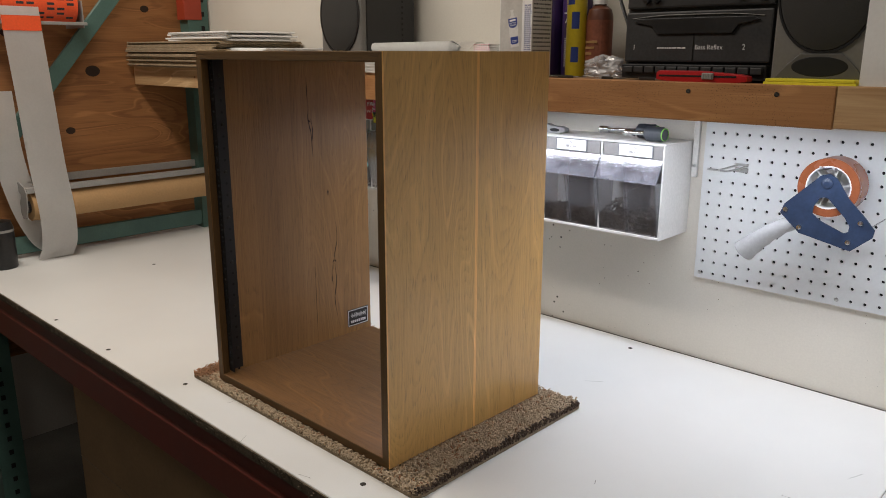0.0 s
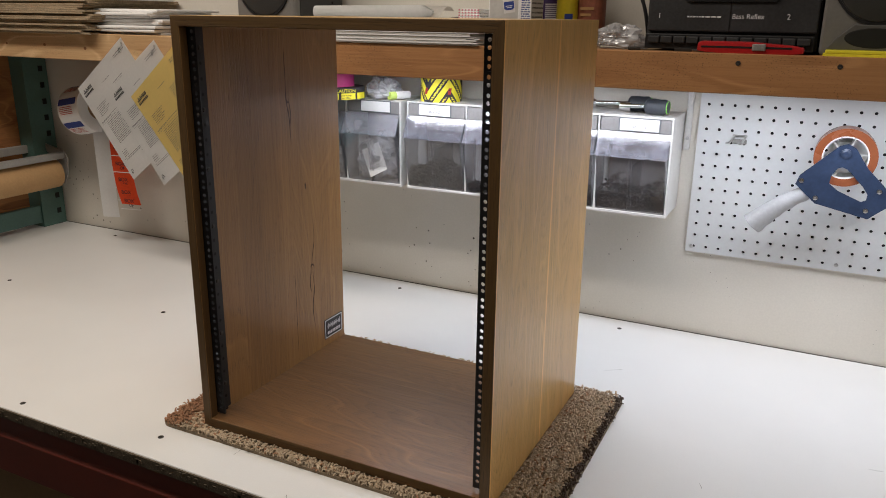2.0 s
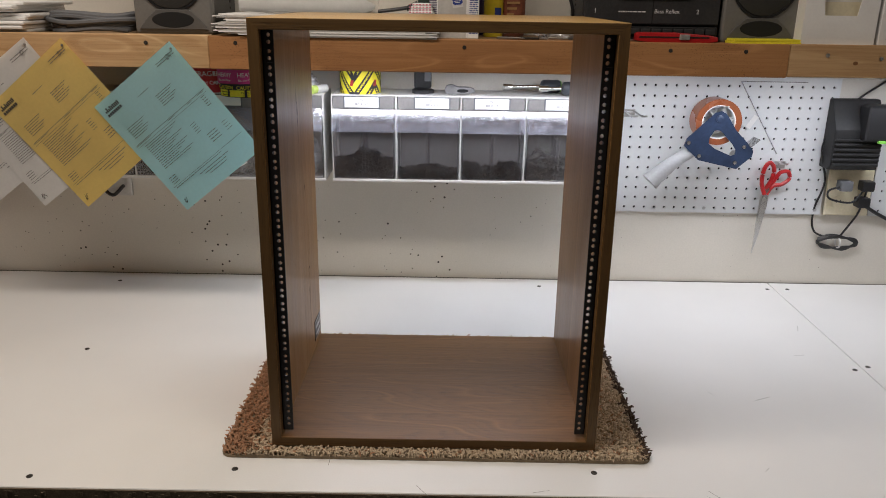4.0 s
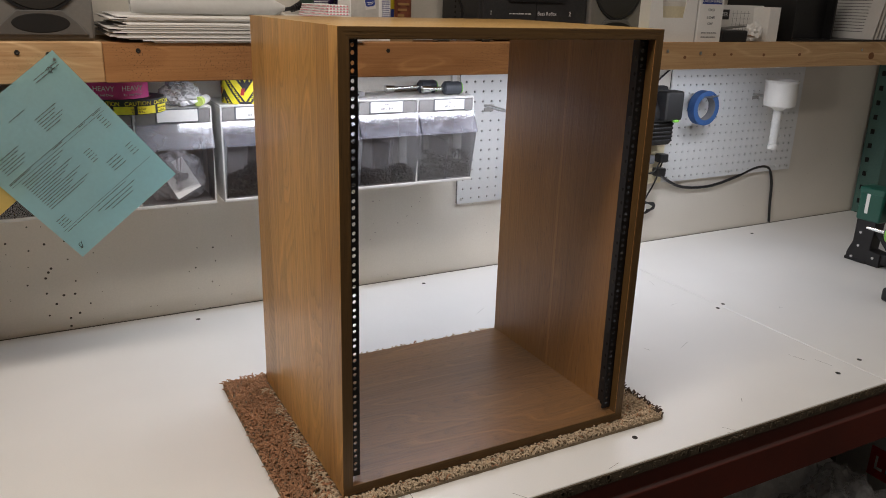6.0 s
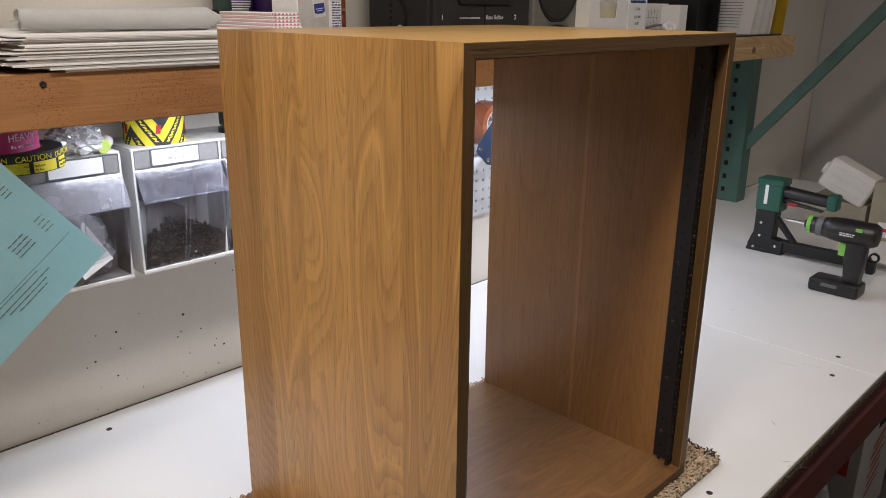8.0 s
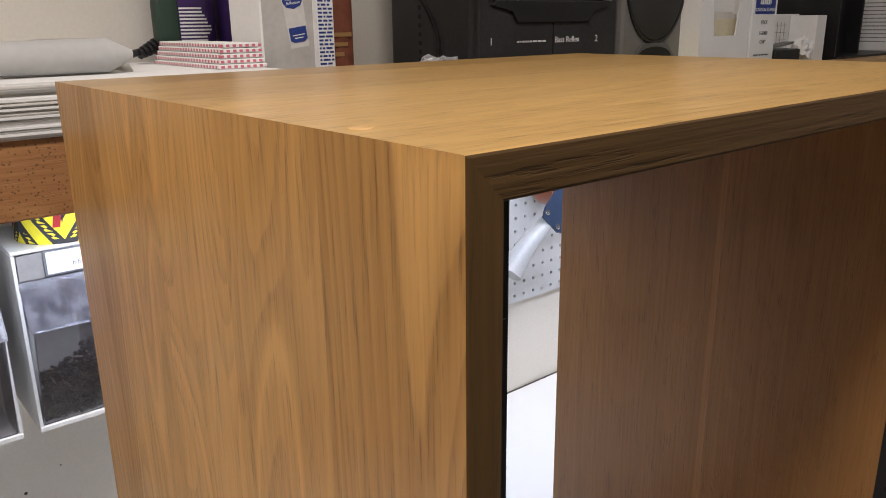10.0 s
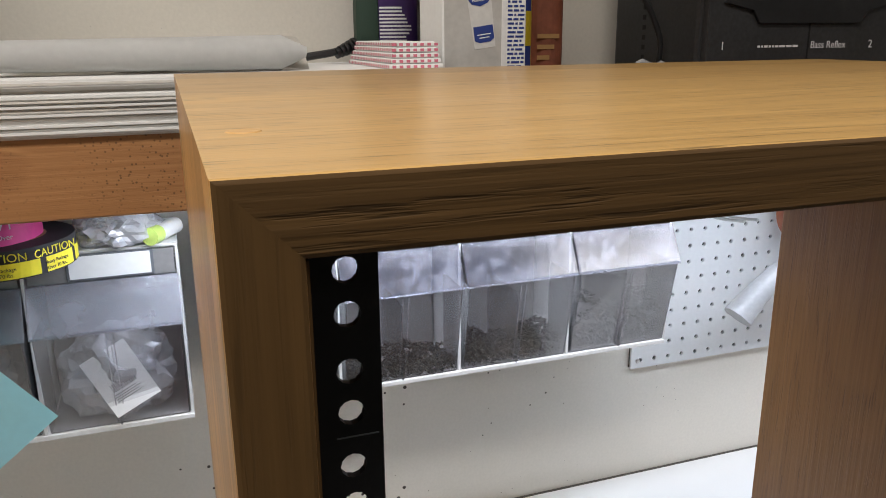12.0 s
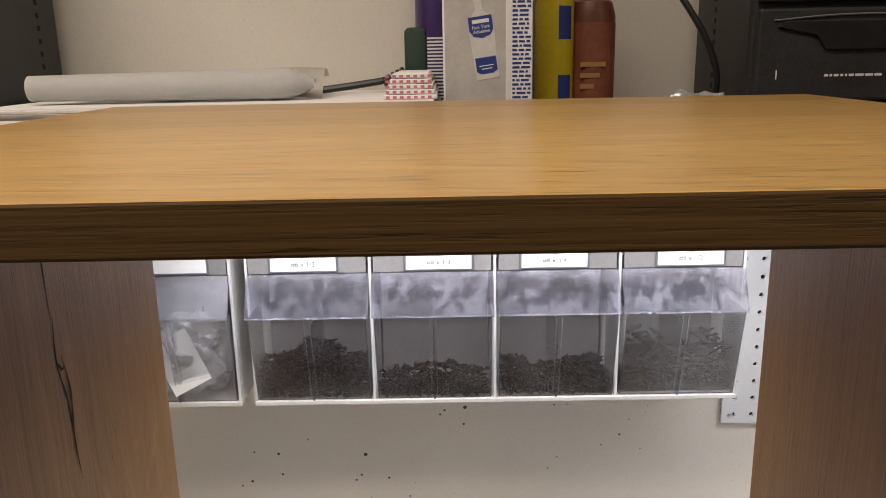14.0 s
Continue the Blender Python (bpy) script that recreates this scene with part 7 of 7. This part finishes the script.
part("chuck", lathe(B(), [(0.022, 0.068), (0.022, 0.08), (0.012, 0.100), (0, 0.101)], 24, pose(0, 0, 0.166, -90, 0, 0)), BLACK_PLASTIC, dr, "", True)
part("ring", ring(B(), 0.018, 0.0225, 0.082, 0.092, 24, pose(0, 0, 0.166, -90, 0, 0)), LIME, dr, "lime green ring", True)
part("bit", cyl(B(), (0, 0.10, 0.166), (0, 0.154, 0.166), 0.005, 0.0035, 10), CHROME, dr)
part("handle", prism(B(), [(-0.058, 0.145), (-0.008, 0.145), (-0.008, 0.10), (-0.014, 0.03), (-0.052, 0.03), (-0.056, 0.08)], "X", -0.019, 0.019, 0.008), BLACK_PLASTIC, dr, "black grip", True)
part("trigger", box(B(), -0.008, 0.008, -0.012, 0.010, 0.10, 0.135, 0.004), LIME, dr, "lime green trigger", True)
part("battery", box(B(), -0.034, 0.034, -0.06, 0.062, 0.0, 0.036, 0.010, 3), BLACK_PLASTIC, dr, "black battery base", True)
part("latch", box(B(), -0.0345, -0.03, -0.01, 0.03, 0.018, 0.028, 0.002), GREY_RUBBER, dr)
part("badge", bars(B(), -0.018, 0.018, 0.0, 0.01, 0, 2, 6, 0.6), INK_WHITE, dr, "white print as bars").matrix_basis = pose(-0.0325, -0.012, 0.160, 0, 0, -90)
part("label", box(B(), -0.0325, -0.029, -0.046, -0.03, 0.176, 0.184, 0, 1), LIME, dr)
rd = thing("steel_rod", 0.52, 0.98, TOP, "aluminium bar lying on the bench behind the drill", "metal bar", "", "", -18)
part("bar", box(B(), -0.012, 0.012, -0.20, 0.10, 0.0, 0.012, 0.002), ZINC, rd)
bb = thing("beige_carton", 0.95, 0.88, TOP, "beige carton with a white and red label on the bench", "carton")
part("carton", box(B(), -0.15, 0.15, -0.19, 0.165, 0.0, 0.185, 0.003), BEIGE_BOX, bb)
part("label", box(B(), -0.1512, -0.1504, 0.045, 0.135, 0.012, 0.06), PAPER, bb, "white label")
bm = B()
quad(bm, (-0.1516, 0.12, 0.03), (0, -1, 0), (0, 0, 1), 0.06, 0.012)
part("label_print", bm, INK_RED, bb, "red print bar")
lc_ = thing("low_carton", 0.93, 1.15, TOP, "low beige carton under a plastic canister", "carton")
part("carton", box(B(), -0.11, 0.13, -0.09, 0.10, 0.0, 0.098, 0.003), BEIGE_BOX, lc_)
cn = thing("canister", 0.83, 1.16, TOP + 0.099, "translucent white plastic canister leaning on cartons", "canister")
cn.matrix_world = Matrix.Translation((0.85, 1.155, TOP + 0.120)) @ Matrix.Rotation(radians(24), 4, "X")
part("body", box(B(), -0.045, 0.045, -0.085, 0.075, 0.0, 0.105, 0.016, 3), CANISTER, cn, "", True)
part("spout", cyl(B(), (0, 0.072, 0.05), (0, 0.088, 0.05), 0.022), CANISTER, cn, "", True)
for k in range(3):
    part("rib", box(B(), -0.0475, -0.044, -0.065, 0.05, 0.02 + k * 0.028, 0.028 + k * 0.028, 0.001, 1), CANISTER, cn)

# ---------------------------------------------------------------- under the bench
bxl = thing("cardboard_box", -1.78, 1.08, 0.0, "tall brown cardboard carton with a hand hole, under the bench", "cardboard box")
part("carton", box(B(), -0.44, 0.42, -0.27, 0.27, 0.0, 0.74, 0.003), CARD, bxl)
part("hand_hole", prism(B(), [(-0.30, 0.735), (-0.05, 0.735), (-0.08, 0.66), (-0.20, 0.68)], "Y", -0.2715, -0.2705), BLACK_HOLE, bxl, "dark hand hole")
part("seam", box(B(), -0.44, 0.42, -0.2712, -0.2702, 0.40, 0.403), CARD_EDGE, bxl)
bxr = thing("white_carton", 0.66, 1.05, 0.0, "white shipping carton with a red sign, under the bench", "carton")
part("carton", box(B(), -0.17, 0.19, -0.185, 0.16, 0.0, 0.43, 0.003), M("dull_white_carton", (0.50, 0.49, 0.47), 0.7), bxr)
sg = part("sign", box(B(), -0.1715, -0.1705, -0.155, 0.055, 0.225, 0.325), INK_RED, bxr, "dark red printed sign")
bm = B()
for k in range(5):
    y0 = 0.036 - k * 0.037
    quad(bm, (-0.1722, y0, 0.252), (0, -1, 0), (0, 0, 1), 0.008, 0.046)
    if k in (0, 1, 4, 3):
        quad(bm, (-0.1722, y0, 0.252), (0, -1, 0), (0, 0, 1), 0.026, 0.010)
    if k in (3, 4):
        quad(bm, (-0.1722, y0, 0.288), (0, -1, 0), (0, 0, 1), 0.026, 0.010)
part("sign_bars", bm, INK_WHITE, sg, "white plain bars")
bm = B()
for k in range(6):
    quad(bm, (-0.05 + 0.012 * (k % 2), -0.1856, 0.10 + k * 0.035), (1, 0, 0.35), (0, 0, 1), 0.12, 0.014)
part("stripe", bm, INK_RED, bxr, "red printed stripes")
part("hand_hole", box(B(), -0.02, 0.06, -0.1858, -0.1852, 0.345, 0.375), BLACK_HOLE, bxr)
crumple("packing_bag", 0.20, 1.02, 0.0, 0.22, 0.18, 0.19, BAG, "large crumpled clear bag under the bench", "plastic bag", 14, 5, 0.3)
crumple("foam_bag", 0.10, 1.20, 0.0, 0.24, 0.15, 0.26, CLEARBAG_WHITE, "white bag of packing foam under the bench", "packing bag", 15, 5, 0.22)
